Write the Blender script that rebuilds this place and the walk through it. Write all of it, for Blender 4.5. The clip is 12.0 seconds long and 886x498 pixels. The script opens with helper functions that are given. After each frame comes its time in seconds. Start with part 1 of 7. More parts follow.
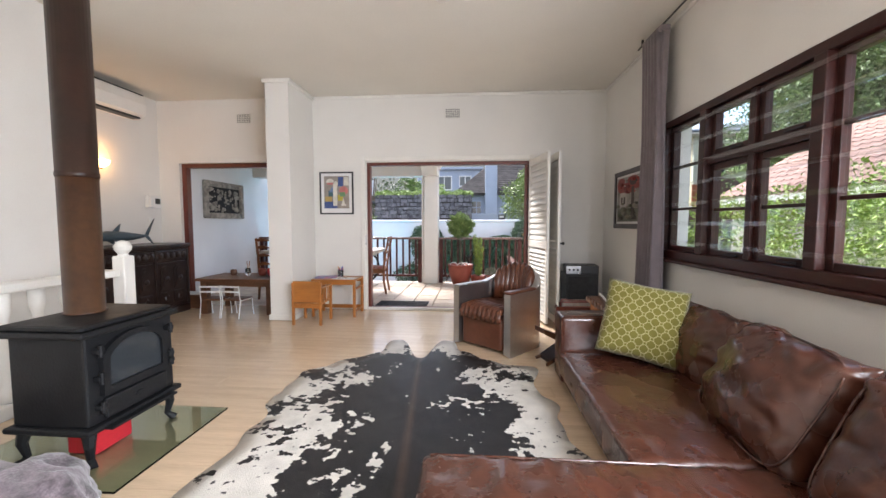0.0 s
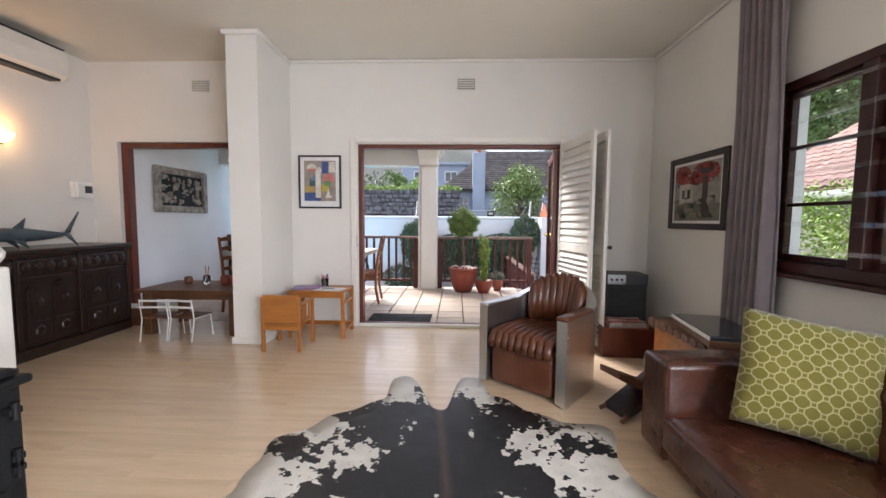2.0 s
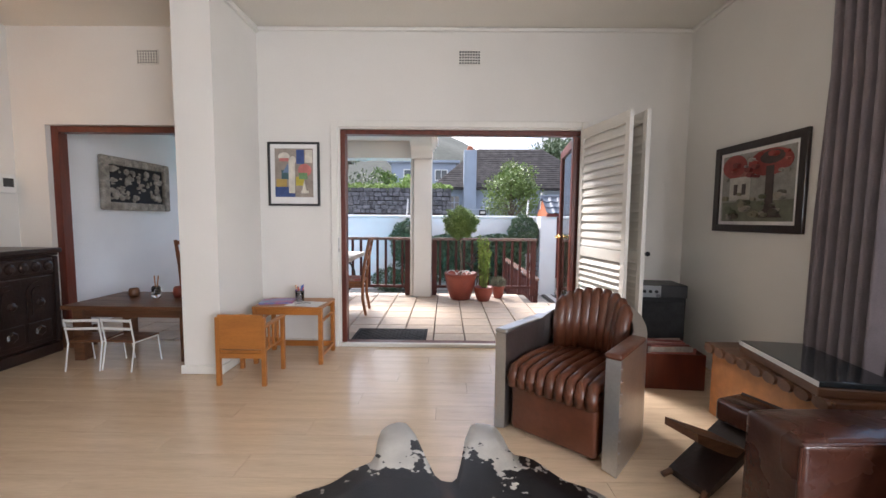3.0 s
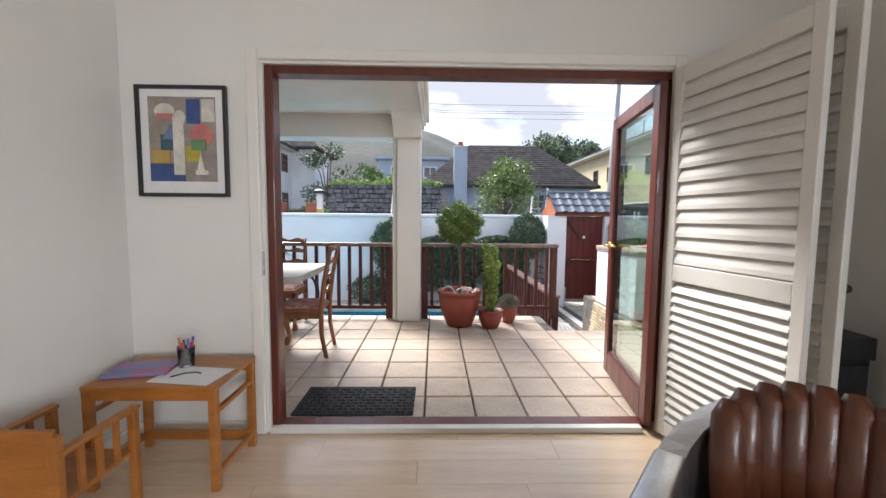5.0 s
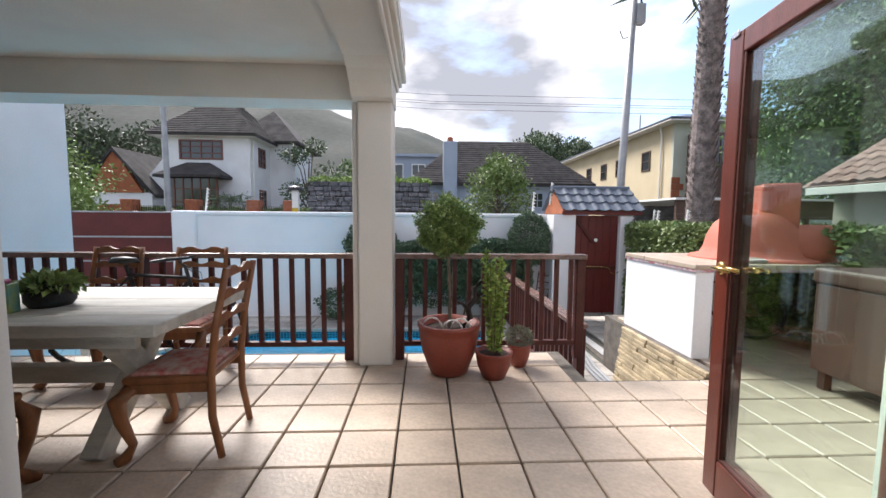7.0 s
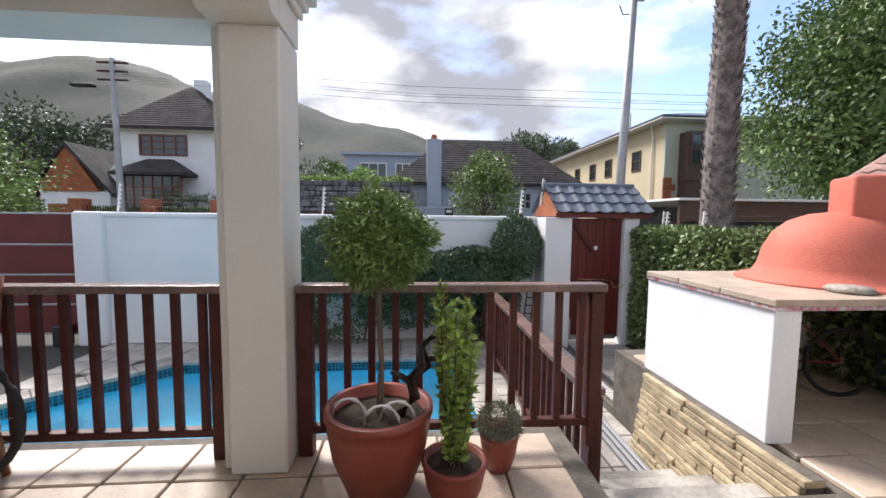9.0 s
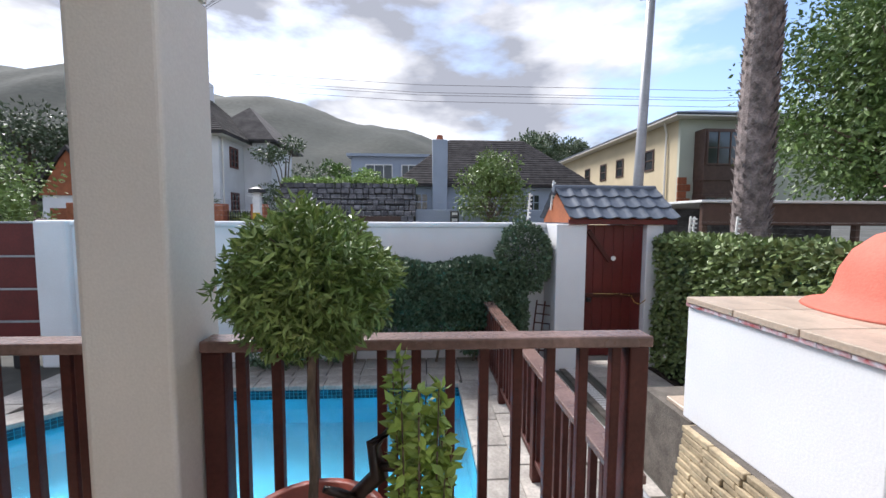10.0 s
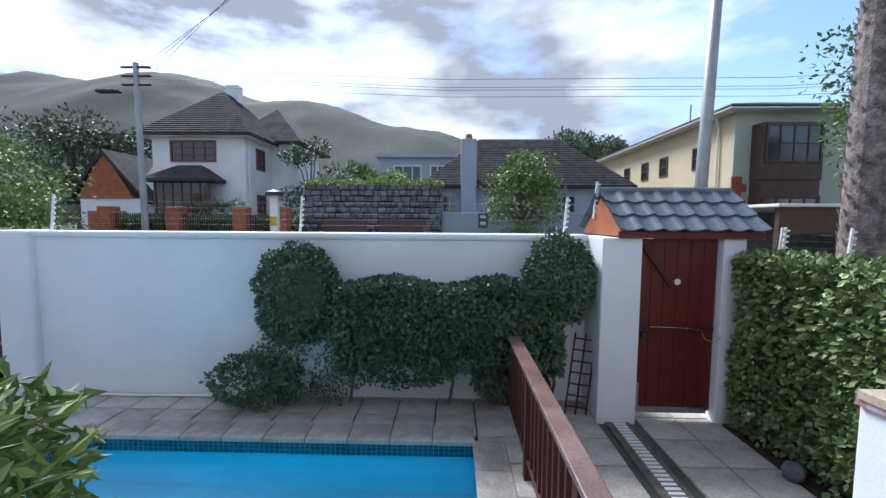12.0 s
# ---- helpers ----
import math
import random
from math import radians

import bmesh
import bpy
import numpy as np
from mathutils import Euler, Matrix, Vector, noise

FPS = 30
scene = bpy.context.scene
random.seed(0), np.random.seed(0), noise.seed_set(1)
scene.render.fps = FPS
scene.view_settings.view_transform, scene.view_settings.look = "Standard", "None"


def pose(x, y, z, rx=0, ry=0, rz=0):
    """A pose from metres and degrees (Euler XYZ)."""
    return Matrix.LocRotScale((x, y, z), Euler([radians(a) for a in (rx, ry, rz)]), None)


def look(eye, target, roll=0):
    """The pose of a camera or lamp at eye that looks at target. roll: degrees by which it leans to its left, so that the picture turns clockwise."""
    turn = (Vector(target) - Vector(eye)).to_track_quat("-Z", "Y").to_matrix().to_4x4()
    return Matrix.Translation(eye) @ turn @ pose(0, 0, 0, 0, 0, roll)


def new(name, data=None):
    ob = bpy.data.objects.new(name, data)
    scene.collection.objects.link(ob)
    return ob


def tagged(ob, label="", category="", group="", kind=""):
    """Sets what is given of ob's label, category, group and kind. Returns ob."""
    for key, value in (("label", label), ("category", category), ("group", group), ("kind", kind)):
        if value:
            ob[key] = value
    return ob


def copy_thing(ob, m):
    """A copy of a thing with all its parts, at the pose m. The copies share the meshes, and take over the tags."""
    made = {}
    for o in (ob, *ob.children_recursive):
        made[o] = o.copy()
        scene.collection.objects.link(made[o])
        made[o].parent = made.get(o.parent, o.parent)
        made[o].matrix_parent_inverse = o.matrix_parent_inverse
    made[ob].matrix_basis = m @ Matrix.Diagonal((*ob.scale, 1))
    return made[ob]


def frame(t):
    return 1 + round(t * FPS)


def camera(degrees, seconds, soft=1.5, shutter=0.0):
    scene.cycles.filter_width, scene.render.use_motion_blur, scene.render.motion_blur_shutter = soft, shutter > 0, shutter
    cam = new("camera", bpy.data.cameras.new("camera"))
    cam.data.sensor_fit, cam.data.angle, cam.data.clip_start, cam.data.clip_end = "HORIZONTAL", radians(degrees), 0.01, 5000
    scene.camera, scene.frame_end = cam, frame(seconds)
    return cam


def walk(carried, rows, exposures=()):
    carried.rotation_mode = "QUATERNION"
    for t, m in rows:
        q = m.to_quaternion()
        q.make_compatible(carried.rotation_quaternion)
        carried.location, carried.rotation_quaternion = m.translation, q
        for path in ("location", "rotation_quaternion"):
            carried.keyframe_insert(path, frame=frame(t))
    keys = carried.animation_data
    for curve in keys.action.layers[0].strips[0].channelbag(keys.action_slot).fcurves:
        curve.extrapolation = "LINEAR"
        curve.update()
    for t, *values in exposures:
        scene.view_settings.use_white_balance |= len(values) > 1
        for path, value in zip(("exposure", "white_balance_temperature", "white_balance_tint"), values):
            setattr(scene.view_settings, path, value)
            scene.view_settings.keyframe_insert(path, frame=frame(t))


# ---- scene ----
cam = camera(96.7, 12.0)
METRES, EYE, TILT, LEAN, TURN = 8.0, 1.24, 0.0, 0.0, 4.6
ROWS = [
    (0.0, 0.0, 0.0, 0.0, -0.0, -3.72, 0.01),
    (0.5, -0.0083, 0.0197, -0.0007, -0.37, -3.83, -0.15),
    (1.0, -0.0211, 0.0523, -0.0013, -0.98, -4.0, -0.31),
    (1.5, -0.0318, 0.0874, -0.0006, -1.75, -4.13, -0.42),
    (2.0, -0.0394, 0.1319, 0.0011, -2.59, -4.22, -0.45),
    (2.5, -0.0444, 0.1723, -0.0002, -3.36, -4.28, -0.52),
    (3.0, -0.0467, 0.2216, 0.0022, -4.14, -4.36, -0.51),
    (5.0, -0.0395, 0.4152, 0.0032, -5.81, -4.5, -0.53),
    (5.5, -0.0341, 0.4599, 0.0035, -6.06, -4.51, -0.46),
    (6.0, -0.0285, 0.506, 0.0042, -6.36, -4.55, -0.47),
    (6.5, -0.0225, 0.5508, 0.0032, -6.74, -4.58, -0.48),
    (7.0, -0.0132, 0.594, 0.0037, -7.3, -4.58, -0.5),
    (9.0, 0.0451, 0.7554, 0.0084, -9.03, -4.44, -0.58),
    (9.5, 0.061, 0.7958, 0.0134, -8.68, -4.35, -0.47),
    (10.0, 0.0754, 0.8346, 0.0196, -7.83, -4.29, -0.3),
    (10.5, 0.0864, 0.8716, 0.0252, -6.85, -4.29, -0.24),
    (11.0, 0.0976, 0.9067, 0.03, -5.76, -4.32, -0.28),
    (11.5, 0.1089, 0.9389, 0.0323, -4.64, -4.28, -0.39),
    (12.0, 0.1184, 0.9664, 0.0347, -3.24, -4.2, -0.39),
]
EXPOSURES = [(0.0, 2.3, 6200, 15), (2.5, 2.12, 6200, 16), (3.0, 2.1, 6200, 16), (5.0, 1.82, 6200, 13), (5.5, 1.7, 6200, 13), (6.0, 1.65, 6250, 13), (7.0, 1.42, 6300, 14), (9.0, 1.25, 6350, 15), (10.5, 1.12, 5900, 13), (12.0, 1.05, 5600, 11)]
walk(cam, [(t, pose(0, 0, EYE, TILT, LEAN, TURN) @ pose(METRES * x, METRES * y, METRES * z, 90 + pitch, roll, yaw)) for t, x, y, z, yaw, pitch, roll in ROWS],
     exposures=EXPOSURES)

# ---- world, sun, exposure ----
SUN_EL, SUN_AZ = 46.0, -34.0   # azimuth from +y, negative to the west (x < 0)
world = bpy.data.worlds.new("sky")
scene.world = world
world.use_nodes = True
wn, wl = world.node_tree.nodes, world.node_tree.links
wn.clear()
w_out = wn.new("ShaderNodeOutputWorld")
w_bg = wn.new("ShaderNodeBackground")
w_sky = wn.new("ShaderNodeTexSky")
w_sky.sky_type, w_sky.sun_disc = "NISHITA", False
w_sky.sun_elevation, w_sky.sun_rotation = radians(SUN_EL), radians(SUN_AZ)
w_co = wn.new("ShaderNodeTexCoord")
w_map = wn.new("ShaderNodeMapping")
w_map.inputs["Scale"].default_value = (1.0, 1.0, 2.6)
w_noise = wn.new("ShaderNodeTexNoise")
w_noise.inputs["Scale"].default_value = 2.3
w_noise.inputs["Detail"].default_value = 9
w_noise.inputs["Roughness"].default_value = 0.55
w_ramp = wn.new("ShaderNodeValToRGB")
w_ramp.color_ramp.elements[0].position, w_ramp.color_ramp.elements[1].position = 0.40, 0.55
w_n2 = wn.new("ShaderNodeTexNoise")
w_n2.inputs["Scale"].default_value = 3.1
w_n2.inputs["Detail"].default_value = 6
w_cl = wn.new("ShaderNodeValToRGB")
w_cl.color_ramp.elements[0].position, w_cl.color_ramp.elements[1].position = 0.43, 0.64
w_cl.color_ramp.elements[0].color = (1.9, 1.97, 2.15, 1)
w_cl.color_ramp.elements[1].color = (5.2, 5.15, 5.05, 1)
w_mix = wn.new("ShaderNodeMixRGB")
wl.new(w_co.outputs["Generated"], w_map.inputs["Vector"])
wl.new(w_map.outputs[0], w_noise.inputs["Vector"])
wl.new(w_map.outputs[0], w_n2.inputs["Vector"])
wl.new(w_noise.outputs["Fac"], w_ramp.inputs[0])
wl.new(w_n2.outputs["Fac"], w_cl.inputs[0])
wl.new(w_ramp.outputs[0], w_mix.inputs[0])
wl.new(w_sky.outputs[0], w_mix.inputs[1])
wl.new(w_cl.outputs[0], w_mix.inputs[2])
wl.new(w_mix.outputs[0], w_bg.inputs["Color"])
w_bg.inputs["Strength"].default_value = 0.12
wl.new(w_bg.outputs[0], w_out.inputs[0])

sun = new("sun", bpy.data.lights.new("sun", "SUN"))
sun.data.energy, sun.data.angle, sun.data.color = 2.9, radians(22), (1.0, 0.95, 0.87)
_a, _e = radians(SUN_AZ), radians(SUN_EL)
sun.matrix_world = look((0, 0, 20), Vector((0, 0, 20)) - Vector((math.sin(_a) * math.cos(_e), math.cos(_a) * math.cos(_e), math.sin(_e))))

# daylight of the part of the side window that lies behind the walker
skyl = new("window_daylight", bpy.data.lights.new("window_daylight", "AREA"))
skyl.data.shape, skyl.data.size, skyl.data.size_y, skyl.data.energy, skyl.data.color = "RECTANGLE", 3.0, 1.2, 72, (0.93, 0.97, 1.0)
skyl.matrix_world = look((1.70, -0.40, 1.55), (-0.9, 0.4, 0.0))


# ---- materials ----
def mat(name, col, rough=0.6, metal=0.0, var=0.12, scale=6.0, fine=60.0, bump=0.05, col2=None, alt=0.0, stretch=(1, 1, 1), coat=0.0, spec=0.5, sheen=0.0):
    """A surface with large blotches, fine grain, relief and, with alt, a shift of tone from piece to piece."""
    m = bpy.data.materials.new(name)
    m.use_nodes = True
    n, l = m.node_tree.nodes, m.node_tree.links
    p = n["Principled BSDF"]
    co = n.new("ShaderNodeTexCoord")
    mp = n.new("ShaderNodeMapping")
    mp.inputs["Scale"].default_value = stretch
    l.new(co.outputs["Object"], mp.inputs[0])
    big, small = n.new("ShaderNodeTexNoise"), n.new("ShaderNodeTexNoise")
    big.inputs["Scale"].default_value, big.inputs["Detail"].default_value = scale, 5
    small.inputs["Scale"].default_value, small.inputs["Detail"].default_value = fine, 4
    l.new(mp.outputs[0], big.inputs["Vector"])
    l.new(mp.outputs[0], small.inputs["Vector"])
    c2 = col2 or tuple(c * (1 - 2.2 * var) for c in col)
    mix = n.new("ShaderNodeMixRGB")
    mix.inputs[1].default_value, mix.inputs[2].default_value = (*col, 1), (*c2, 1)
    rm = n.new("ShaderNodeMapRange")
    rm.inputs[1].default_value, rm.inputs[2].default_value = 0.35, 0.68
    l.new(big.outputs["Fac"], rm.inputs[0])
    l.new(rm.outputs[0], mix.inputs[0])
    mul = n.new("ShaderNodeMixRGB")
    mul.blend_type = "MULTIPLY"
    mul.inputs[0].default_value = 1.0
    gr = n.new("ShaderNodeMapRange")
    gr.inputs[1].default_value, gr.inputs[2].default_value = 0.3, 0.7
    gr.inputs[3].default_value, gr.inputs[4].default_value = 1 - var, 1 + var * 0.6
    l.new(small.outputs["Fac"], gr.inputs[0])
    l.new(mix.outputs[0], mul.inputs[1])
    l.new(gr.outputs[0], mul.inputs[2])
    last = mul
    if alt:
        info = n.new("ShaderNodeObjectInfo")
        geo = n.new("ShaderNodeNewGeometry")
        ad = n.new("ShaderNodeMath")
        ad.operation = "ADD"
        l.new(info.outputs["Random"], ad.inputs[0])
        l.new(geo.outputs["Random Per Island"], ad.inputs[1])
        ar = n.new("ShaderNodeMapRange")
        ar.inputs[1].default_value, ar.inputs[2].default_value = 0, 2
        ar.inputs[3].default_value, ar.inputs[4].default_value = 1 - alt, 1 + alt
        l.new(ad.outputs[0], ar.inputs[0])
        last = n.new("ShaderNodeMixRGB")
        last.blend_type = "MULTIPLY"
        last.inputs[0].default_value = 1.0
        l.new(mul.outputs[0], last.inputs[1])
        l.new(ar.outputs[0], last.inputs[2])
    l.new(last.outputs[0], p.inputs["Base Color"])
    p.inputs["Metallic"].default_value = metal
    p.inputs["Specular IOR Level"].default_value = spec
    p.inputs["Coat Weight"].default_value = coat
    p.inputs["Sheen Weight"].default_value = sheen
    rr = n.new("ShaderNodeMapRange")
    rr.inputs[3].default_value, rr.inputs[4].default_value = max(0.02, rough - 0.1), min(1, rough + 0.1)
    l.new(big.outputs["Fac"], rr.inputs[0])
    l.new(rr.outputs[0], p.inputs["Roughness"])
    if bump:
        bp = n.new("ShaderNodeBump")
        bp.inputs["Strength"].default_value, bp.inputs["Distance"].default_value = min(1, bump * 4), 0.01
        l.new(small.outputs["Fac"], bp.inputs["Height"])
        l.new(bp.outputs[0], p.inputs["Normal"])
    return m


def leafy(name, dark, light):
    m = mat(name, dark, 0.5, 0, 0.1, 3, 30, 0, col2=light, alt=0.45)
    p = m.node_tree.nodes["Principled BSDF"]
    p.inputs["Subsurface Weight"].default_value = 0.0
    p.inputs["Transmission Weight"].default_value = 0.0
    return m


def glass(name, tint=(0.93, 0.97, 0.95), rough=0.0):
    m = bpy.data.materials.new(name)
    m.use_nodes = True
    p = m.node_tree.nodes["Principled BSDF"]
    p.inputs["Base Color"].default_value = (*tint, 1)
    p.inputs["Transmission Weight"].default_value = 1.0
    p.inputs["Roughness"].default_value = rough
    p.inputs["IOR"].default_value = 1.45
    return m


def glow(name, col, power):
    m = bpy.data.materials.new(name)
    m.use_nodes = True
    p = m.node_tree.nodes["Principled BSDF"]
    p.inputs["Base Color"].default_value = (*col, 1)
    p.inputs["Emission Color"].default_value = (*col, 1)
    p.inputs["Emission Strength"].default_value = power
    return m


M = {}
M["wall"] = mat("painted plaster", (0.76, 0.74, 0.70), 0.8, var=0.03, scale=1.2, fine=140, bump=0.02)
M["ceiling"] = mat("ceiling paint", (0.80, 0.77, 0.70), 0.85, var=0.03, scale=0.8, fine=90, bump=0.01)
M["porch"] = mat("exterior cream plaster", (0.74, 0.72, 0.68), 0.85, var=0.05, scale=1.5, fine=110, bump=0.04)
M["sidewall"] = mat("weathered beige wall", (0.42, 0.39, 0.33), 0.9, var=0.1, scale=1, fine=40, bump=0.05)
M["whitewall"] = mat("white garden wall paint", (0.80, 0.81, 0.83), 0.85, var=0.05, scale=1.1, fine=80, bump=0.018)
M["trim"] = mat("white gloss paint", (0.78, 0.76, 0.71), 0.4, var=0.03, scale=3, fine=90, bump=0.01)
M["laminate"] = mat("pale oak laminate", (0.66, 0.50, 0.345), 0.22, var=0.07, scale=1.6, fine=16, bump=0.004, alt=0.10, stretch=(0.7, 9, 4), coat=0.35)
M["terrace"] = mat("sandstone terrace tile", (0.56, 0.45, 0.35), 0.42, var=0.13, scale=4, fine=45, bump=0.07, alt=0.14)
M["grout"] = mat("dark grout", (0.16, 0.14, 0.12), 0.9, var=0.2, scale=9, bump=0.1)
M["slab"] = mat("grey concrete paving", (0.54, 0.50, 0.45), 0.8, var=0.24, scale=2.5, fine=40, bump=0.08, alt=0.15)
M["redwood"] = mat("red-brown varnished timber", (0.14, 0.028, 0.015), 0.36, var=0.16, scale=3, fine=40, bump=0.03, stretch=(6, 6, 0.8), coat=0.15)
M["windowwood"] = mat("dark stained window timber", (0.042, 0.011, 0.008), 0.34, var=0.16, scale=3, fine=40, bump=0.03, stretch=(6, 0.8, 6), spec=0.35)
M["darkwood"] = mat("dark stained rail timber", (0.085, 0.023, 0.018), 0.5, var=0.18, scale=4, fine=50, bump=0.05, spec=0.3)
# paler than the posts: the sky's reflection is put into the handrail colour
M["railtop"] = mat("rail timber paled for sky sheen", (0.21, 0.13, 0.11), 0.25, var=0.2, scale=5, fine=50, bump=0.06)
M["carved"] = mat("near-black carved oak", (0.024, 0.011, 0.008), 0.36, var=0.2, scale=5, fine=40, bump=0.08, coat=0.2)
M["pine"] = mat("orange varnished pine", (0.42, 0.155, 0.030), 0.36, var=0.12, scale=3, fine=35, bump=0.03, stretch=(1, 6, 6))
M["table"] = mat("brown table wood", (0.15, 0.065, 0.03), 0.42, var=0.18, scale=3, fine=35, bump=0.04, stretch=(1, 7, 7))
M["chairwood"] = mat("honey-brown chair wood", (0.25, 0.095, 0.035), 0.36, var=0.15, scale=4, fine=40, bump=0.03, stretch=(6, 6, 1))
M["leather"] = mat("brown sofa leather", (0.080, 0.027, 0.016), 0.27, var=0.14, scale=5, fine=26, bump=0.06, coat=0.2)
M["tan"] = mat("chestnut armchair leather", (0.125, 0.040, 0.019), 0.32, var=0.14, scale=5, fine=30, bump=0.06, coat=0.1)
M["alu"] = mat("riveted aluminium", (0.62, 0.62, 0.62), 0.38, 1.0, var=0.06, scale=4, fine=60, bump=0.02)
M["iron"] = mat("matt black stove iron", (0.010, 0.0105, 0.012), 0.5, var=0.1, scale=8, fine=110, bump=0.05, spec=0.25)
M["flue"] = mat("heat-browned enamel flue", (0.035, 0.013, 0.007), 0.4, var=0.15, scale=2, fine=30, bump=0.02, col2=(0.016, 0.010, 0.008), coat=0.05, spec=0.3)
M["flue_low"] = mat("heat-faded amber enamel", (0.075, 0.032, 0.012), 0.38, var=0.2, scale=2.5, fine=30, bump=0.02, col2=(0.035, 0.015, 0.008), coat=0.1, spec=0.4)
M["black"] = mat("black plastic", (0.02, 0.02, 0.022), 0.45, var=0.1, scale=8, bump=0.02)
M["rubber"] = mat("black rubber mat", (0.028, 0.028, 0.03), 0.75, var=0.2, scale=12, fine=80, bump=0.1)
M["terracotta"] = mat("terracotta pot", (0.27, 0.058, 0.035), 0.45, var=0.12, scale=4, fine=50, bump=0.05)
M["ovenred"] = mat("terracotta-painted oven render", (0.58, 0.15, 0.10), 0.75, var=0.08, scale=3, fine=60, bump=0.07)
M["stone"] = mat("split sandstone cladding", (0.52, 0.42, 0.27), 0.85, var=0.2, scale=6, fine=40, bump=0.15, alt=0.3)
M["soil"] = mat("potting soil", (0.06, 0.04, 0.028), 0.95, var=0.3, scale=14, fine=60, bump=0.3)
M["bark"] = mat("grey-brown bark", (0.20, 0.15, 0.11), 0.9, var=0.25, scale=9, fine=40, bump=0.25, stretch=(3, 3, 0.7))
M["palmbark"] = mat("palm trunk bark", (0.28, 0.23, 0.215), 0.9, var=0.3, scale=8, fine=40, bump=0.25, alt=0.25)
M["water"] = mat("pool plaster", (0.05, 0.56, 0.74), 0.5, var=0.06, scale=1.2, fine=9, bump=0.0)
M["roofgrey"] = mat("slate-blue roof tile", (0.115, 0.14, 0.18), 0.5, var=0.12, scale=5, fine=40, bump=0.05, alt=0.1)
M["roofdark"] = mat("dark weathered roof shingle", (0.055, 0.048, 0.048), 0.85, var=0.25, scale=2, fine=14, bump=0.1, alt=0.3)
M["roofred"] = mat("faded red clay roof tile", (0.44, 0.27, 0.23), 0.8, var=0.15, scale=3, fine=20, bump=0.1, alt=0.15)
M["cream"] = mat("cream facade", (0.62, 0.52, 0.34), 0.85, var=0.05, scale=0.6, fine=20, bump=0.03)
M["palegreen"] = mat("pale grey-green facade", (0.52, 0.54, 0.45), 0.85, var=0.05, scale=0.6, fine=20, bump=0.03)
M["bluegrey"] = mat("blue-grey facade", (0.36, 0.41, 0.50), 0.85, var=0.06, scale=0.6, fine=20, bump=0.03)
M["fieldstone"] = mat("dark field stone", (0.19, 0.19, 0.21), 0.9, var=0.25, scale=4, fine=25, bump=0.2, alt=0.5)
M["mortar"] = mat("grey mortar", (0.06, 0.06, 0.06), 0.95, var=0.2, scale=6, bump=0.1)
M["brick"] = mat("orange facing brick", (0.42, 0.14, 0.07), 0.85, var=0.15, scale=6, fine=40, bump=0.1, alt=0.2)
M["pole"] = mat("galvanised pole", (0.42, 0.43, 0.45), 0.5, 0.3, var=0.1, scale=2, fine=30, bump=0.02)
M["whiteplastic"] = mat("white plastic", (0.78, 0.78, 0.76), 0.4, var=0.03, scale=5, bump=0.0)
M["cable"] = mat("dark cable", (0.05, 0.05, 0.055), 0.6, bump=0)
M["brass"] = mat("brass", (0.72, 0.48, 0.18), 0.25, 1.0, var=0.08, scale=10, bump=0.01)
M["steel"] = mat("brushed steel", (0.55, 0.55, 0.56), 0.3, 1.0, var=0.06, scale=8, bump=0.01)
M["darkglass"] = mat("dark window glass", (0.03, 0.035, 0.04), 0.06, var=0.05, scale=1, bump=0, spec=0.8)
M["curtain"] = mat("grey-mauve curtain cloth", (0.22, 0.185, 0.20), 0.9, var=0.08, scale=7, fine=160, bump=0.08, sheen=0.3)
M["paper"] = mat("white paper", (0.78, 0.77, 0.76), 0.7, var=0.03, scale=8, bump=0.01)
M["grass"] = mat("street ground", (0.10, 0.10, 0.085), 0.95, var=0.25, scale=0.3, fine=6, bump=0.1)
M["hill"] = mat("wooded hillside", (0.027, 0.037, 0.031), 1.0, var=0.3, scale=0.03, fine=0.3, bump=0.1, col2=(0.052, 0.058, 0.047))
M["cushion2"] = mat("grey-violet blanket", (0.20, 0.16, 0.18), 0.8, var=0.35, scale=14, fine=120, bump=0.1, sheen=0.4)
M["oldwood"] = mat("grey carved teak", (0.40, 0.36, 0.31), 0.8, var=0.25, scale=12, fine=50, bump=0.2)
M["red"] = mat("red enamel box", (0.50, 0.02, 0.03), 0.35, var=0.06, scale=5, bump=0.01)
M["redgate"] = mat("deep red gate boards", (0.13, 0.014, 0.013), 0.45, var=0.14, scale=3, fine=30, bump=0.04)
M["shark"] = mat("blue-grey painted wood fish", (0.07, 0.10, 0.12), 0.35, var=0.15, scale=8, bump=0.02)
M["orangegable"] = mat("orange timber gable", (0.36, 0.11, 0.04), 0.7, var=0.15, scale=3, fine=30, bump=0.05)
M["glass"] = glass("clear glass")
M["doorglass"] = glass("door glass", (0.80, 0.90, 0.86))
M["plate"] = glass("green hearth glass", (0.80, 0.93, 0.85))
M["bar"] = glass("clear burglar bar", (0.97, 0.98, 0.98), 0.04)
M["lampglow"] = glow("lit sconce bowl", (1.0, 0.55, 0.18), 2.4)
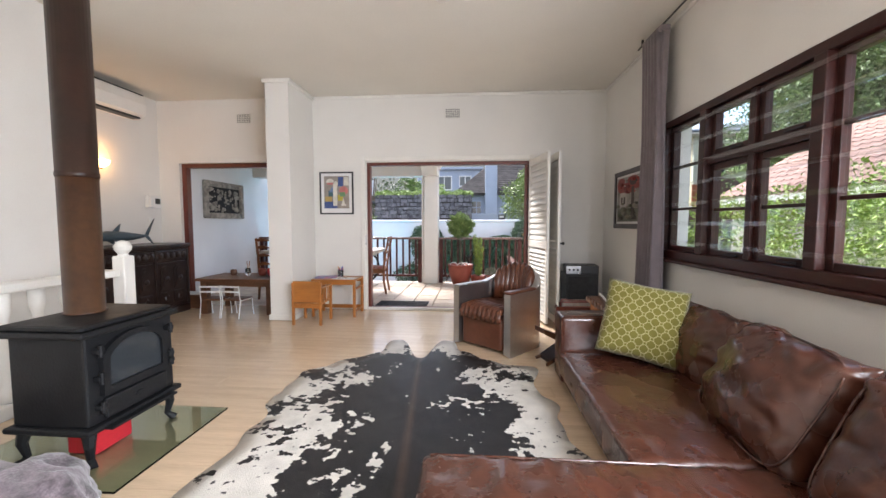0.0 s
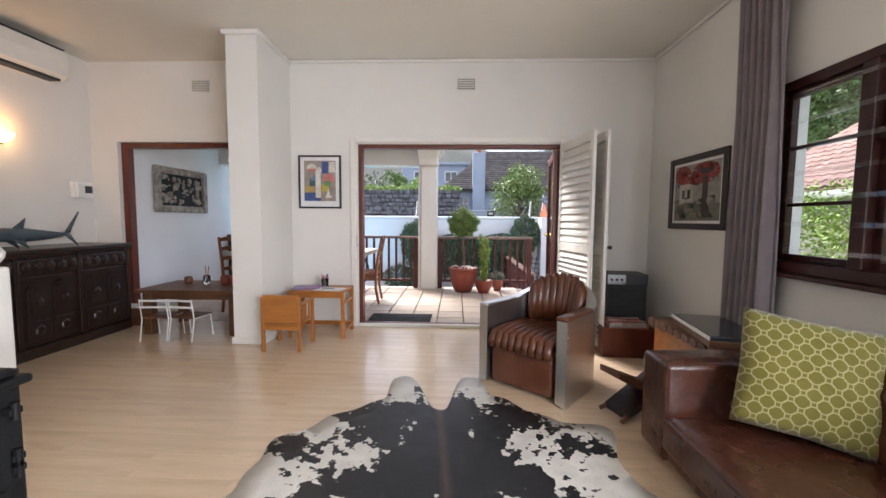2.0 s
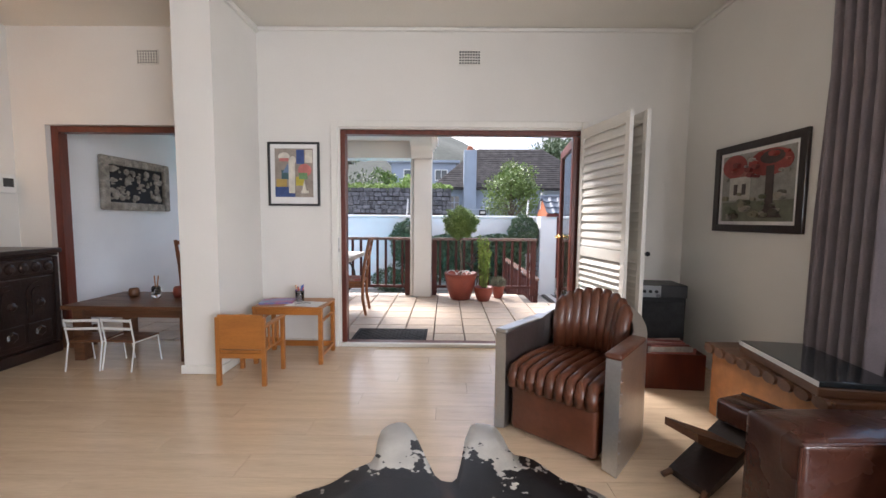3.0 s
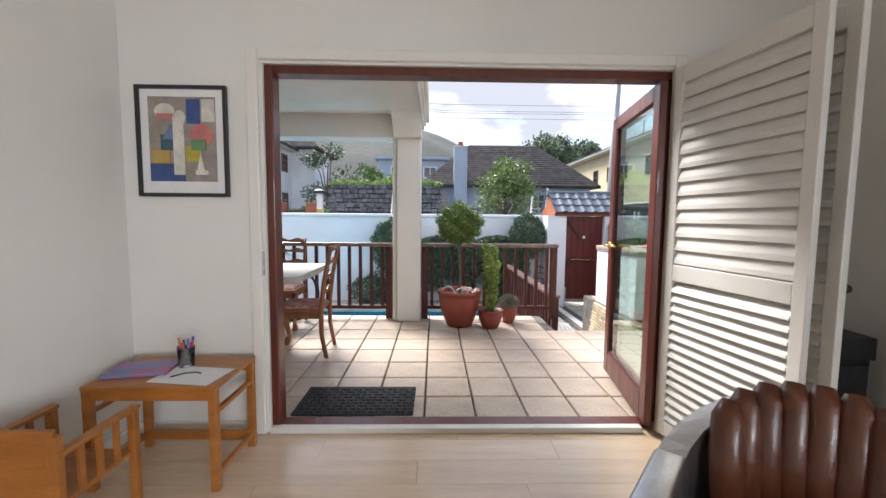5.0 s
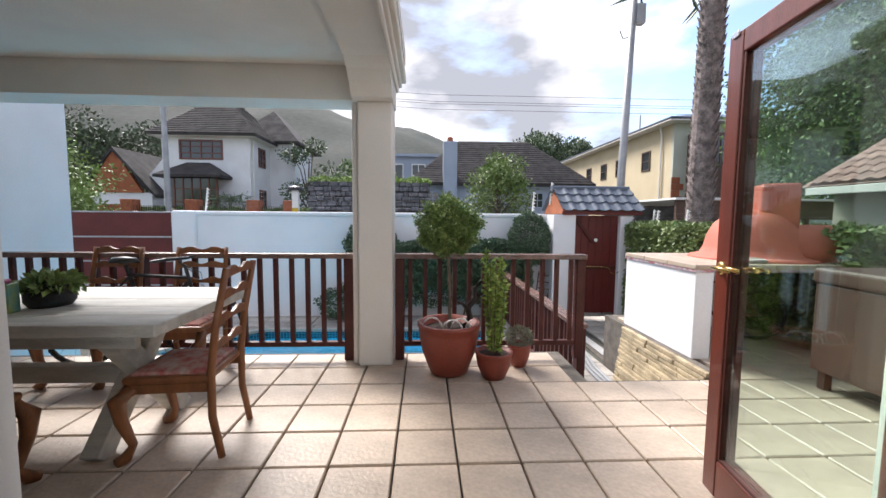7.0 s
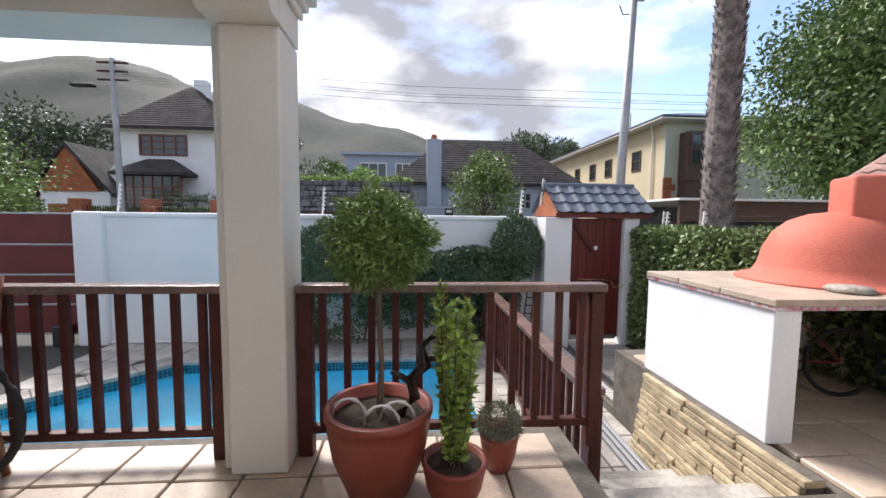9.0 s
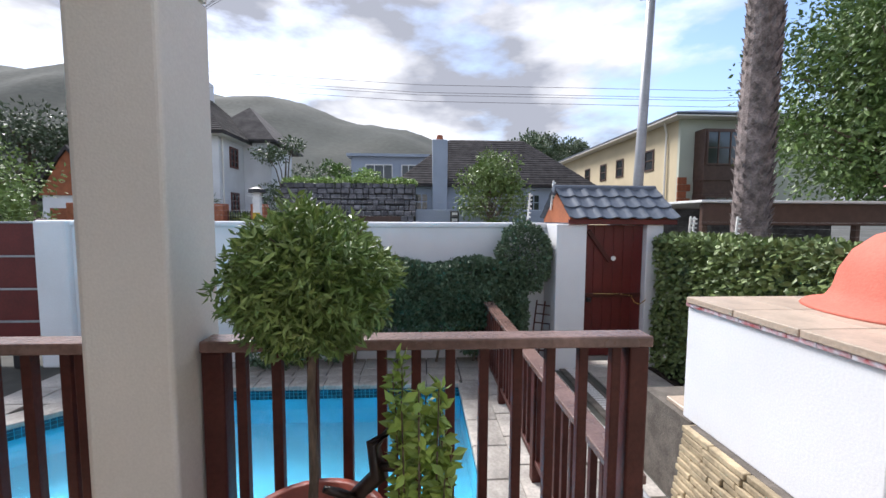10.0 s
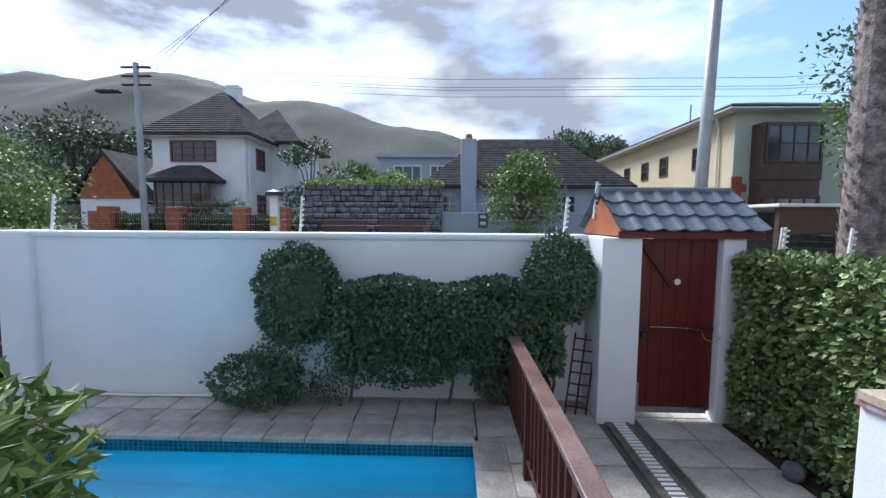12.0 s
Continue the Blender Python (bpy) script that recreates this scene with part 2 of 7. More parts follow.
for k, d, li in (("leaf_tree", (0.065, 0.13, 0.03), (0.15, 0.22, 0.055)), ("leaf_hedge", (0.14, 0.20, 0.07), (0.26, 0.34, 0.12)),
                 ("leaf_ivy", (0.055, 0.095, 0.05), (0.10, 0.155, 0.085)), ("leaf_bright", (0.17, 0.28, 0.04), (0.30, 0.40, 0.08)),
                 ("leaf_far", (0.075, 0.11, 0.055), (0.13, 0.17, 0.085)), ("leaf_haze", (0.095, 0.12, 0.105), (0.125, 0.15, 0.125)), ("leaf_lime", (0.17, 0.26, 0.07), (0.28, 0.37, 0.11)), ("leaf_grey", (0.16, 0.17, 0.12), (0.24, 0.24, 0.17))):
    M[k] = leafy(k.replace("_", " "), d, li)


def cowhide_material():
    m = mat("cowhide", (0.75, 0.72, 0.66), 0.42, var=0.08, scale=8, fine=200, bump=0.12)
    n, l = m.node_tree.nodes, m.node_tree.links
    p = n["Principled BSDF"]
    base = p.inputs["Base Color"].links[0].from_socket
    co = n.new("ShaderNodeTexCoord")
    a, b = n.new("ShaderNodeTexNoise"), n.new("ShaderNodeTexNoise")
    a.inputs["Scale"].default_value, a.inputs["Detail"].default_value, a.inputs["Roughness"].default_value = 2.6, 4, 0.62
    b.inputs["Scale"].default_value, b.inputs["Detail"].default_value = 20, 3
    l.new(co.outputs["Object"], a.inputs["Vector"])
    l.new(co.outputs["Object"], b.inputs["Vector"])
    sep = n.new("ShaderNodeSeparateXYZ")
    l.new(co.outputs["Object"], sep.inputs[0])

    def op(kind, x, y=None):
        q = n.new("ShaderNodeMath")
        q.operation = kind
        for i, v in enumerate((x, y)):
            if v is None:
                continue
            if isinstance(v, (int, float)):
                q.inputs[i].default_value = v
            else:
                l.new(v, q.inputs[i])
        return q.outputs[0]
    ax = op("ABSOLUTE", sep.outputs[0])
    mid = op("SUBTRACT", 0.90, op("MULTIPLY", ax, 0.78))          # dark along the middle of the back
    v = op("ADD", mid, op("SUBTRACT", op("MULTIPLY", a.outputs["Fac"], 2.5), 1.25))
    v = op("ADD", v, op("SUBTRACT", op("MULTIPLY", b.outputs["Fac"], 1.05), 0.525))
    v = op("SUBTRACT", v, op("MULTIPLY", op("MAXIMUM", op("SUBTRACT", sep.outputs[1], 1.0), 0.0), 1.3))
    r = n.new("ShaderNodeMapRange")
    r.inputs[1].default_value, r.inputs[2].default_value = 0.40, 0.44
    l.new(v, r.inputs[0])
    mx = n.new("ShaderNodeMixRGB")
    l.new(r.outputs[0], mx.inputs[0])
    l.new(base, mx.inputs[1])
    mx.inputs[2].default_value = (0.012, 0.012, 0.014, 1)
    sp = n.new("ShaderNodeMapRange")
    sp.inputs[1].default_value, sp.inputs[2].default_value, sp.inputs[3].default_value, sp.inputs[4].default_value = 0.0, 0.035, 0.18, 0.0
    l.new(ax, sp.inputs[0])
    mx2 = n.new("ShaderNodeMixRGB")
    l.new(sp.outputs[0], mx2.inputs[0])
    l.new(mx.outputs[0], mx2.inputs[1])
    mx2.inputs[2].default_value = (0.30, 0.16, 0.09, 1)
    l.new(mx2.outputs[0], p.inputs["Base Color"])
    return m


def lattice_material():
    """Olive cloth with a woven lattice of pale rings."""
    m = mat("olive lattice cloth", (0.155, 0.135, 0.017), 0.9, var=0.06, scale=9, fine=220, bump=0.06, sheen=0.2)
    n, l = m.node_tree.nodes, m.node_tree.links
    p = n["Principled BSDF"]
    base = p.inputs["Base Color"].links[0].from_socket
    co = n.new("ShaderNodeTexCoord")
    fac = None
    for off in (0.0, 0.5):
        mp = n.new("ShaderNodeMapping")
        mp.inputs["Scale"].default_value, mp.inputs["Location"].default_value = (13.5, 13.5, 0), (off, off, 0)
        l.new(co.outputs["Object"], mp.inputs[0])
        fr = n.new("ShaderNodeVectorMath")
        fr.operation = "FRACTION"
        l.new(mp.outputs[0], fr.inputs[0])
        sb = n.new("ShaderNodeVectorMath")
        sb.operation = "SUBTRACT"
        sb.inputs[1].default_value = (0.5, 0.5, 0)
        l.new(fr.outputs[0], sb.inputs[0])
        ln = n.new("ShaderNodeVectorMath")
        ln.operation = "LENGTH"
        l.new(sb.outputs[0], ln.inputs[0])
        s1 = n.new("ShaderNodeMath")
        s1.operation = "SUBTRACT"
        s1.inputs[1].default_value = 0.37
        l.new(ln.outputs["Value"], s1.inputs[0])
        ab = n.new("ShaderNodeMath")
        ab.operation = "ABSOLUTE"
        l.new(s1.outputs[0], ab.inputs[0])
        lt = n.new("ShaderNodeMath")
        lt.operation = "LESS_THAN"
        lt.inputs[1].default_value = 0.034
        l.new(ab.outputs[0], lt.inputs[0])
        if fac is None:
            fac = lt.outputs[0]
        else:
            mxx = n.new("ShaderNodeMath")
            mxx.operation = "MAXIMUM"
            l.new(fac, mxx.inputs[0])
            l.new(lt.outputs[0], mxx.inputs[1])
            fac = mxx.outputs[0]
    mx = n.new("ShaderNodeMixRGB")
    l.new(fac, mx.inputs[0])
    l.new(base, mx.inputs[1])
    mx.inputs[2].default_value = (0.34, 0.31, 0.15, 1)
    l.new(mx.outputs[0], p.inputs["Base Color"])
    return m


M["laminate"].node_tree.nodes["Principled BSDF"].inputs["Coat Roughness"].default_value = 0.24
M["cowhide"] = cowhide_material()
M["lattice"] = lattice_material()


# ---- building helpers ----
def B():
    return bmesh.new()


def box(bm, x0, y0, z0, x1, y1, z1, bev=0.0, seg=2, m=None):
    r = bmesh.ops.create_cube(bm, size=1.0)
    vs = r["verts"]
    for v in vs:
        v.co = Vector((x0 + (v.co.x + 0.5) * (x1 - x0), y0 + (v.co.y + 0.5) * (y1 - y0), z0 + (v.co.z + 0.5) * (z1 - z0)))
    if bev:
        es = list({e for v in vs for e in v.link_edges})
        r = bmesh.ops.bevel(bm, geom=es, offset=bev, segments=seg, profile=0.5, affect="EDGES")
        vs = list({v for f in r["faces"] for v in f.verts} | {v for v in vs if v.is_valid})
    if m is not None:
        bmesh.ops.transform(bm, matrix=m, verts=vs)
    return bm


def lathe(bm, prof, n=24, m=None):
    """A body of revolution about z; prof: (radius, height) pairs."""
    rings = []
    for r, z in prof:
        rings.append([bm.verts.new((r * math.cos(2 * math.pi * i / n), r * math.sin(2 * math.pi * i / n), z)) for i in range(n)])
    for a, b in zip(rings, rings[1:]):
        for i in range(n):
            bm.faces.new((a[i], a[(i + 1) % n], b[(i + 1) % n], b[i]))
    bm.faces.new(list(reversed(rings[0])))
    bm.faces.new(rings[-1])
    if m is not None:
        bmesh.ops.transform(bm, matrix=m, verts=[v for r in rings for v in r])
    return bm


def tube(bm, pts, rad, n=8):
    """A round bar along points; rad: a number or one radius a point."""
    pts = [Vector(p) for p in pts]
    rs = rad if isinstance(rad, (list, tuple)) else [rad] * len(pts)
    rings = []
    for i, p in enumerate(pts):
        d = (pts[min(i + 1, len(pts) - 1)] - pts[max(i - 1, 0)]).normalized()
        a = d.cross(Vector((0.31, 0.17, 0.93)) if abs(d.z) < 0.9 else Vector((1, 0, 0))).normalized()
        b = d.cross(a)
        rings.append([bm.verts.new(p + rs[i] * (math.cos(2 * math.pi * k / n) * a + math.sin(2 * math.pi * k / n) * b)) for k in range(n)])
    for a, b in zip(rings, rings[1:]):
        for i in range(n):
            bm.faces.new((a[i], a[(i + 1) % n], b[(i + 1) % n], b[i]))
    bm.faces.new(list(reversed(rings[0])))
    bm.faces.new(rings[-1])
    return bm


def prism(bm, pts, ax, lo, hi):
    """A flat outline pushed along an axis ('x', 'y' or 'z') from lo to hi."""
    def at(p, h):
        return {"x": (h, p[0], p[1]), "y": (p[0], h, p[1]), "z": (p[0], p[1], h)}[ax]
    a, b = [bm.verts.new(at(p, lo)) for p in pts], [bm.verts.new(at(p, hi)) for p in pts]
    fs = [bm.faces.new(a), bm.faces.new(list(reversed(b)))]
    for i in range(len(pts)):
        j = (i + 1) % len(pts)
        fs.append(bm.faces.new((a[j], a[i], b[i], b[j])))
    bmesh.ops.recalc_face_normals(bm, faces=fs)
    return bm


def mesh_of(name, bm, material, smooth=False):
    me = bpy.data.meshes.new(name)
    bmesh.ops.recalc_face_normals(bm, faces=bm.faces[:])
    if smooth:
        for f in bm.faces:
            f.smooth = True
    bm.to_mesh(me)
    bm.free()
    me.materials.append(M[material])
    return me


def part(name, bm, material, parent, label="", smooth=False):
    ob = new(name, mesh_of(name, bm, material, smooth))
    ob.parent = parent
    if label:
        tagged(ob, label)
    return ob


def thing(name, label, cat, m=None, group=""):
    e = new(name)
    e.empty_display_size = 0.1
    if m is not None:
        e.matrix_world = m
    return tagged(e, label, cat, group)


def solid(name, bm, material, label, cat="", smooth=False, kind="", group=""):
    ob = new(name, mesh_of(name, bm, material, smooth))
    return tagged(ob, label, cat, group, kind)


def soft(ob, levels=2):
    md = ob.modifiers.new("round", "SUBSURF")
    md.levels = md.render_levels = levels
    return ob


def raw(name, verts, faces, material, parent=None, smooth=False):
    me = bpy.data.meshes.new(name)
    me.from_pydata([tuple(v) for v in verts], [], [tuple(f) for f in faces])
    me.materials.append(M[material])
    if smooth:
        me.polygons.foreach_set("use_smooth", [True] * len(me.polygons))
    ob = new(name, me)
    if parent:
        ob.parent = parent
    return ob


def leaves(name, pts, nrm, size, material, parent=None, droop=0.5, wide=0.45, seed=1):
    """Many pointed leaves, each two folded triangles, about the points given."""
    g = np.random.default_rng(seed)
    pts, nrm = np.asarray(pts, float), np.asarray(nrm, float)
    k = len(pts)
    d = nrm + g.normal(0, 0.75, (k, 3))
    d[:, 2] -= droop * g.random(k)
    d /= np.linalg.norm(d, axis=1)[:, None] + 1e-9
    s = np.cross(d, g.normal(0, 1, (k, 3)))
    s /= np.linalg.norm(s, axis=1)[:, None] + 1e-9
    up = np.cross(s, d)
    L = size * (0.65 + 0.7 * g.random(k))[:, None]
    v = np.stack([pts, pts + d * L * 0.5 + s * L * wide * 0.5 + up * L * 0.08, pts + d * L, pts + d * L * 0.5 - s * L * wide * 0.5 + up * L * 0.08], 1).reshape(-1, 3)
    i = np.arange(k) * 4
    f = np.concatenate([np.stack([i, i + 1, i + 2], 1), np.stack([i, i + 2, i + 3], 1)])
    return raw(name, v.tolist(), f.tolist(), material, parent)


def ball_points(n, c, r, seed, fill=0.35, lump=0.15):
    g = np.random.default_rng(seed)
    d = g.normal(0, 1, (n, 3))
    d /= np.linalg.norm(d, axis=1)[:, None]
    w = 1 + lump * np.sin(5 * d[:, 0] + seed) * np.cos(4 * d[:, 1] + 2 * seed) + lump * 0.7 * np.sin(9 * d[:, 2] + 7 * d[:, 0])
    q = (1 - fill * g.random(n) ** 1.5)
    return np.array(c) + d * np.array(r) * (w * q)[:, None], d


def slab_points(n, lo, hi, seed, skin=0.12):
    """Points near the skin of a box, for clipped hedges."""
    g = np.random.default_rng(seed)
    lo, hi = np.array(lo, float), np.array(hi, float)
    p = lo + g.random((n, 3)) * (hi - lo)
    nr = np.zeros((n, 3))
    ar = np.array([(hi[1] - lo[1]) * (hi[2] - lo[2])] * 2 + [(hi[0] - lo[0]) * (hi[2] - lo[2])] * 2 + [(hi[0] - lo[0]) * (hi[1] - lo[1])] * 2)
    ar[5] *= 1.0
    ar[4] *= 0.05
    f = g.choice(6, n, p=ar / ar.sum())
    for k in range(6):
        a, s = k // 2, k % 2
        w = f == k
        p[w, a] = (hi[a] - skin * g.random(w.sum())) if s else (lo[a] + skin * g.random(w.sum()))
        nr[w, a] = 1 if s else -1
    p += 0.05 * np.sin(p[:, [1, 2, 0]] * 5 + seed)
    return p, nr


# ---- the large structure: living room ----
WX, WY, CZ = 1.75, 5.53, 3.02          # side wall, door wall, ceiling
LX, RX0, RX1 = -4.65, -1.53, 0.73      # far side wall, terrace door jambs
b = B()
for q in ((-4.34 - 0.31, WY, 0, -4.34, 5.75, CZ), (-4.34, WY, 2.12, -2.44, 5.75, CZ), (-2.44, WY, 0, RX0, 5.75, CZ),
          (RX0, WY, 2.10, RX1 + 0.09, 5.75, CZ), (RX1 + 0.09, WY, 0, 1.98, 5.75, CZ)):
    box(b, *q)
solid("wall_north", b, "wall", "off-white plastered wall with two openings to the terrace", "wall", kind="structure")
b = B()
WIN0, WIN1, WZ0, WZ1 = -2.0, 3.84, 0.93, 2.15
for q in ((WX, -3.0, 0, 1.98, WY, WZ0), (WX, -3.0, WZ1, 1.98, WY, CZ), (WX, WIN1, WZ0, 1.98, WY, WZ1), (WX, -3.0, WZ0, 1.98, WIN0, WZ1)):
    box(b, *q)
solid("wall_east", b, "wall", "off-white plastered wall with a long window", "wall", kind="structure")
solid("wall_west", box(B(), LX - 0.2, 3.3, 0, LX, WY, CZ), "wall", "off-white plastered wall behind the sideboard", "wall", kind="structure")
b = B()
box(b, -3.75, -3.0, 0, -3.52, 3.3, CZ)
box(b, LX - 0.2, 3.1, 0, -3.75, 3.3, CZ)
solid("wall_stair", b, "wall", "off-white plastered wall behind the balustrade", "wall", kind="structure")
solid("wall_south", box(B(), -3.75, -3.2, 0, 1.98, -3.0, CZ), "wall", "plain off-white wall", "wall", kind="structure")
solid("ceiling", box(B(), -4.9, -3.2, CZ, 2.0, 5.76, CZ + 0.2), "ceiling", "cream painted flat ceiling", "ceiling", kind="structure")
b = B()
box(b, -2.60, 4.80, 0, -2.30, WY - 0.001, CZ - 0.002)
solid("wall_pier", b, "wall", "off-white projecting wall pier", "wall", kind="structure")
b = B()
box(b, -2.63, 4.77, CZ - 0.05, -2.27, 5.53, CZ - 0.004, 0.008)
solid("trim", b, "trim", "white moulded cap at the head of the pier", "trim", kind="structure")
b = B()
box(b, -2.28, WY - 0.03, CZ - 0.035, WX, WY - 0.002, CZ - 0.003, 0.008)
box(b, WX - 0.03, -2.9, CZ - 0.035, WX - 0.002, WY - 0.03, CZ - 0.003, 0.008)
solid("trim", b, "trim", "thin cream cornice", "trim", kind="structure")
b = B()
for q in ((-2.295, WY - 0.018, 0.004, RX0 - 0.09, WY - 0.002, 0.075), (RX1 + 0.09, WY - 0.018, 0.004, WX - 0.002, WY - 0.002, 0.075),
          (-2.62, 4.782, 0.004, -2.28, 4.798, 0.075), (-2.298, 4.80, 0.004, -2.282, WY - 0.02, 0.075), (WX - 0.018, -2.9, 0.004, WX - 0.002, WY - 0.02, 0.075)):
    box(b, *q, 0.005)
solid("baseboard", b, "trim", "low white skirting board", "baseboard", kind="structure")
solid("subfloor", box(B(), -4.85, -3.2, -0.2, 2.0, 5.76, -0.012), "grout", "floor bed under the boards", "floor", kind="structure")

# terrace opening: white architrave, red-brown frame, sill
d1 = thing("door_1", "wide terrace doorway with a red-brown timber frame and white architrave", "doorway")
d1["kind"] = "structure"
b = B()
box(b, RX0 - 0.085, WY - 0.025, 0, RX0 - 0.02, WY + 0.02, 2.175, 0.008)
box(b, RX1 + 0.02, WY - 0.025, 0, RX1 + 0.085, WY + 0.02, 2.175, 0.008)
box(b, RX0 - 0.02, WY - 0.024, 2.115, RX1 + 0.02, WY + 0.02, 2.174, 0.008)
part("architrave", b, "trim", d1, "white architrave")
b = B()
box(b, RX0 - 0.02, WY + 0.02, 0.03, RX0 + 0.045, WY + 0.12, 2.099, 0.006)
box(b, RX1 + 0.078, WY + 0.021, 0.03, RX1 + 0.09, WY + 0.20, 2.099, 0.006)
box(b, RX0 + 0.045, WY + 0.021, 2.055, RX1 + 0.076, WY + 0.12, 2.099, 0.006)
part("door_frame", b, "redwood", d1)
b = B()
box(b, RX0 + 0.0, WY - 0.02, 0.0, RX1 - 0.065, WY + 0.03, 0.035, 0.006)
part("sill", b, "trim", d1, "pale timber threshold")
b = B()
box(b, RX0 + 0.0, WY + 0.031, 0.0, RX1 - 0.02, WY + 0.13, 0.03, 0.006)
part("track", b, "redwood", d1, "worn dark threshold track")
part("strike_plate", box(B(), RX0 - 0.022, WY - 0.02, 0.93, RX0 - 0.012, WY + 0.015, 1.07, 0.002), "steel", d1, "steel strike plate")

d2 = thing("door_2", "second terrace opening with a red-brown timber frame", "doorway")
d2["kind"] = "structure"
b = B()
box(b, -4.34, WY + 0.05, 0, -4.27, WY + 0.15, 2.12, 0.006)
box(b, -2.51, WY + 0.05, 0, -2.44, WY + 0.15, 2.12, 0.006)
box(b, -4.27, WY + 0.051, 2.06, -2.51, WY + 0.149, 2.119, 0.006)
part("door_frame", b, "redwood", d2)

# glazed door leaf folded out onto the terrace
def glazed_leaf():
    t = thing("glazed_door", "red-brown timber door with one tall glass pane, open outwards", "door", pose(0.697, 5.52, 0, 0, 0, 81.0), "folding leaves of the terrace doorway")
    b = B()
    w, h, s = 0.91, 2.045, 0.095
    for q in ((0, -0.022, 0.04, s, 0.022, h), (w - s, -0.022, 0.04, w, 0.022, h), (s, -0.021, h - s, w - s, 0.021, h - 0.001), (s, -0.021, 0.041, w - s, 0.021, 0.21)):
        box(b, *q, 0.006)
    part("frame", b, "redwood", t)
    p = part("pane", box(B(), s - 0.005, -0.003, 0.205, w - s + 0.005, 0.003, h - s + 0.005), "doorglass", t, "clear glass pane")
    p.visible_shadow = False
    b = B()
    for q in ((s, -0.016, 0.21, s + 0.014, 0.016, h - s), (w - s - 0.014, -0.016, 0.21, w - s, 0.016, h - s), (s, -0.016, 0.21, w - s, 0.016, 0.224)):
        box(b, *q, 0.003)
    part("bead", b, "darkwood", t)
    for sgn in (-1, 1):
        b = B()
        lathe(b, [(0.028, 0), (0.03, 0.006), (0.02, 0.012)], 20, Matrix.Translation((w - 0.05, sgn * 0.022, 1.06)) @ Matrix.Rotation(-sgn * math.pi / 2, 4, "X"))
        tube(b, [(w - 0.05, sgn * 0.03, 1.06), (w - 0.05, sgn * 0.06, 1.06), (w - 0.10, sgn * 0.068, 1.065), (w - 0.16, sgn * 0.06, 1.06)], 0.009)
        part("door_handle", b, "brass", t, "brass lever handle", True)
    part("bolt", box(B(), w - 0.07, 0.022, h - 0.02, w - 0.03, 0.03, h + 0.004, 0.002), "steel", t)
    return t


gl = glazed_leaf()
copy_thing(gl, pose(0.750, 5.565, 0, 0, 0, 81.5) @ Matrix.Diagonal((0.93, 1, 1, 1)))


def shutter_leaf(m, label):
    """A louvred leaf: stiles, rails, a tilted upper set and a more open lower set of slats."""
    t = thing("louvre_shutter", label, "shutter", m, "shutters of the terrace doorway")
    w, h, s = 0.74, 2.09, 0.055
    b = B()
    for q in ((0, -0.016, 0.03, s, 0.016, h), (w - s, -0.016, 0.03, w, 0.016, h), (s, -0.015, h - 0.09, w - s, 0.015, h - 0.001), (s, -0.015, 0.031, w - s, 0.015, 0.12), (s, -0.015, 0.93, w - s, 0.015, 1.02)):
        box(b, *q, 0.004)
    part("frame", b, "trim", t)
    for z0, z1, n, ang in ((0.135, 0.92, 15, 52), (1.035, 1.995, 13, 74)):
        ww = (z1 - z0) / n
        b = B()
        prism(b, [(-ww * 0.62, 0), (-ww * 0.3, 0.005), (ww * 0.3, 0.005), (ww * 0.62, 0), (ww * 0.3, -0.005), (-ww * 0.3, -0.005)], "x", s + 0.002, w - s - 0.002)
        me = mesh_of("slat", b, "trim")
        for i in range(n):
            o = new("slat", me)
            o.parent = t
            o.matrix_basis = pose(0, 0, z0 + (i + 0.5) * ww, ang)
    return t


sh = shutter_leaf(pose(0.745, 5.485, 0.0, 0, 0, -80.5), "white louvred shutter leaf folded back into the room")
sh2 = copy_thing(sh, pose(0.935, 5.49, 0.0, 0, 0, -85.5))
b = B()
lathe(b, [(0.012, 0), (0.012, 0.02), (0.02, 0.03), (0.016, 0.045), (0.004, 0.05)], 14, Matrix.Translation((1.02, 4.80, 1.0)) @ Matrix.Rotation(math.pi / 2, 4, "Y"))
part("knob", b, "black", sh2, "small dark knob").matrix_parent_inverse = pose(0.935, 5.49, 0.0, 0, 0, -85.5).inverted()

# side window with dark timber casements
win = thing("window_1", "long dark red-brown timber casement window with clear burglar bars", "window")
win["kind"] = "structure"
b = B()
for q in ((WX - 0.03, WIN0, WZ0, WX + 0.10, WIN1, WZ0 + 0.07), (WX - 0.02, WIN0, WZ1 - 0.06, WX + 0.10, WIN1, WZ1)):
    box(b, *q, 0.006)
posts = [3.80, 3.19, 2.17, 1.15, 0.13, -0.9, -1.96]
for y in posts:
    box(b, WX - 0.035, y - 0.04, WZ0 + 0.07, WX + 0.10, y + 0.04, WZ1 - 0.06, 0.006)
part("window_frame", b, "windowwood", win)
part("window_sill", box(B(), WX - 0.07, WIN0, WZ0 - 0.03, WX + 0.02, WIN1 + 0.02, WZ0 - 0.001, 0.008), "windowwood", win)


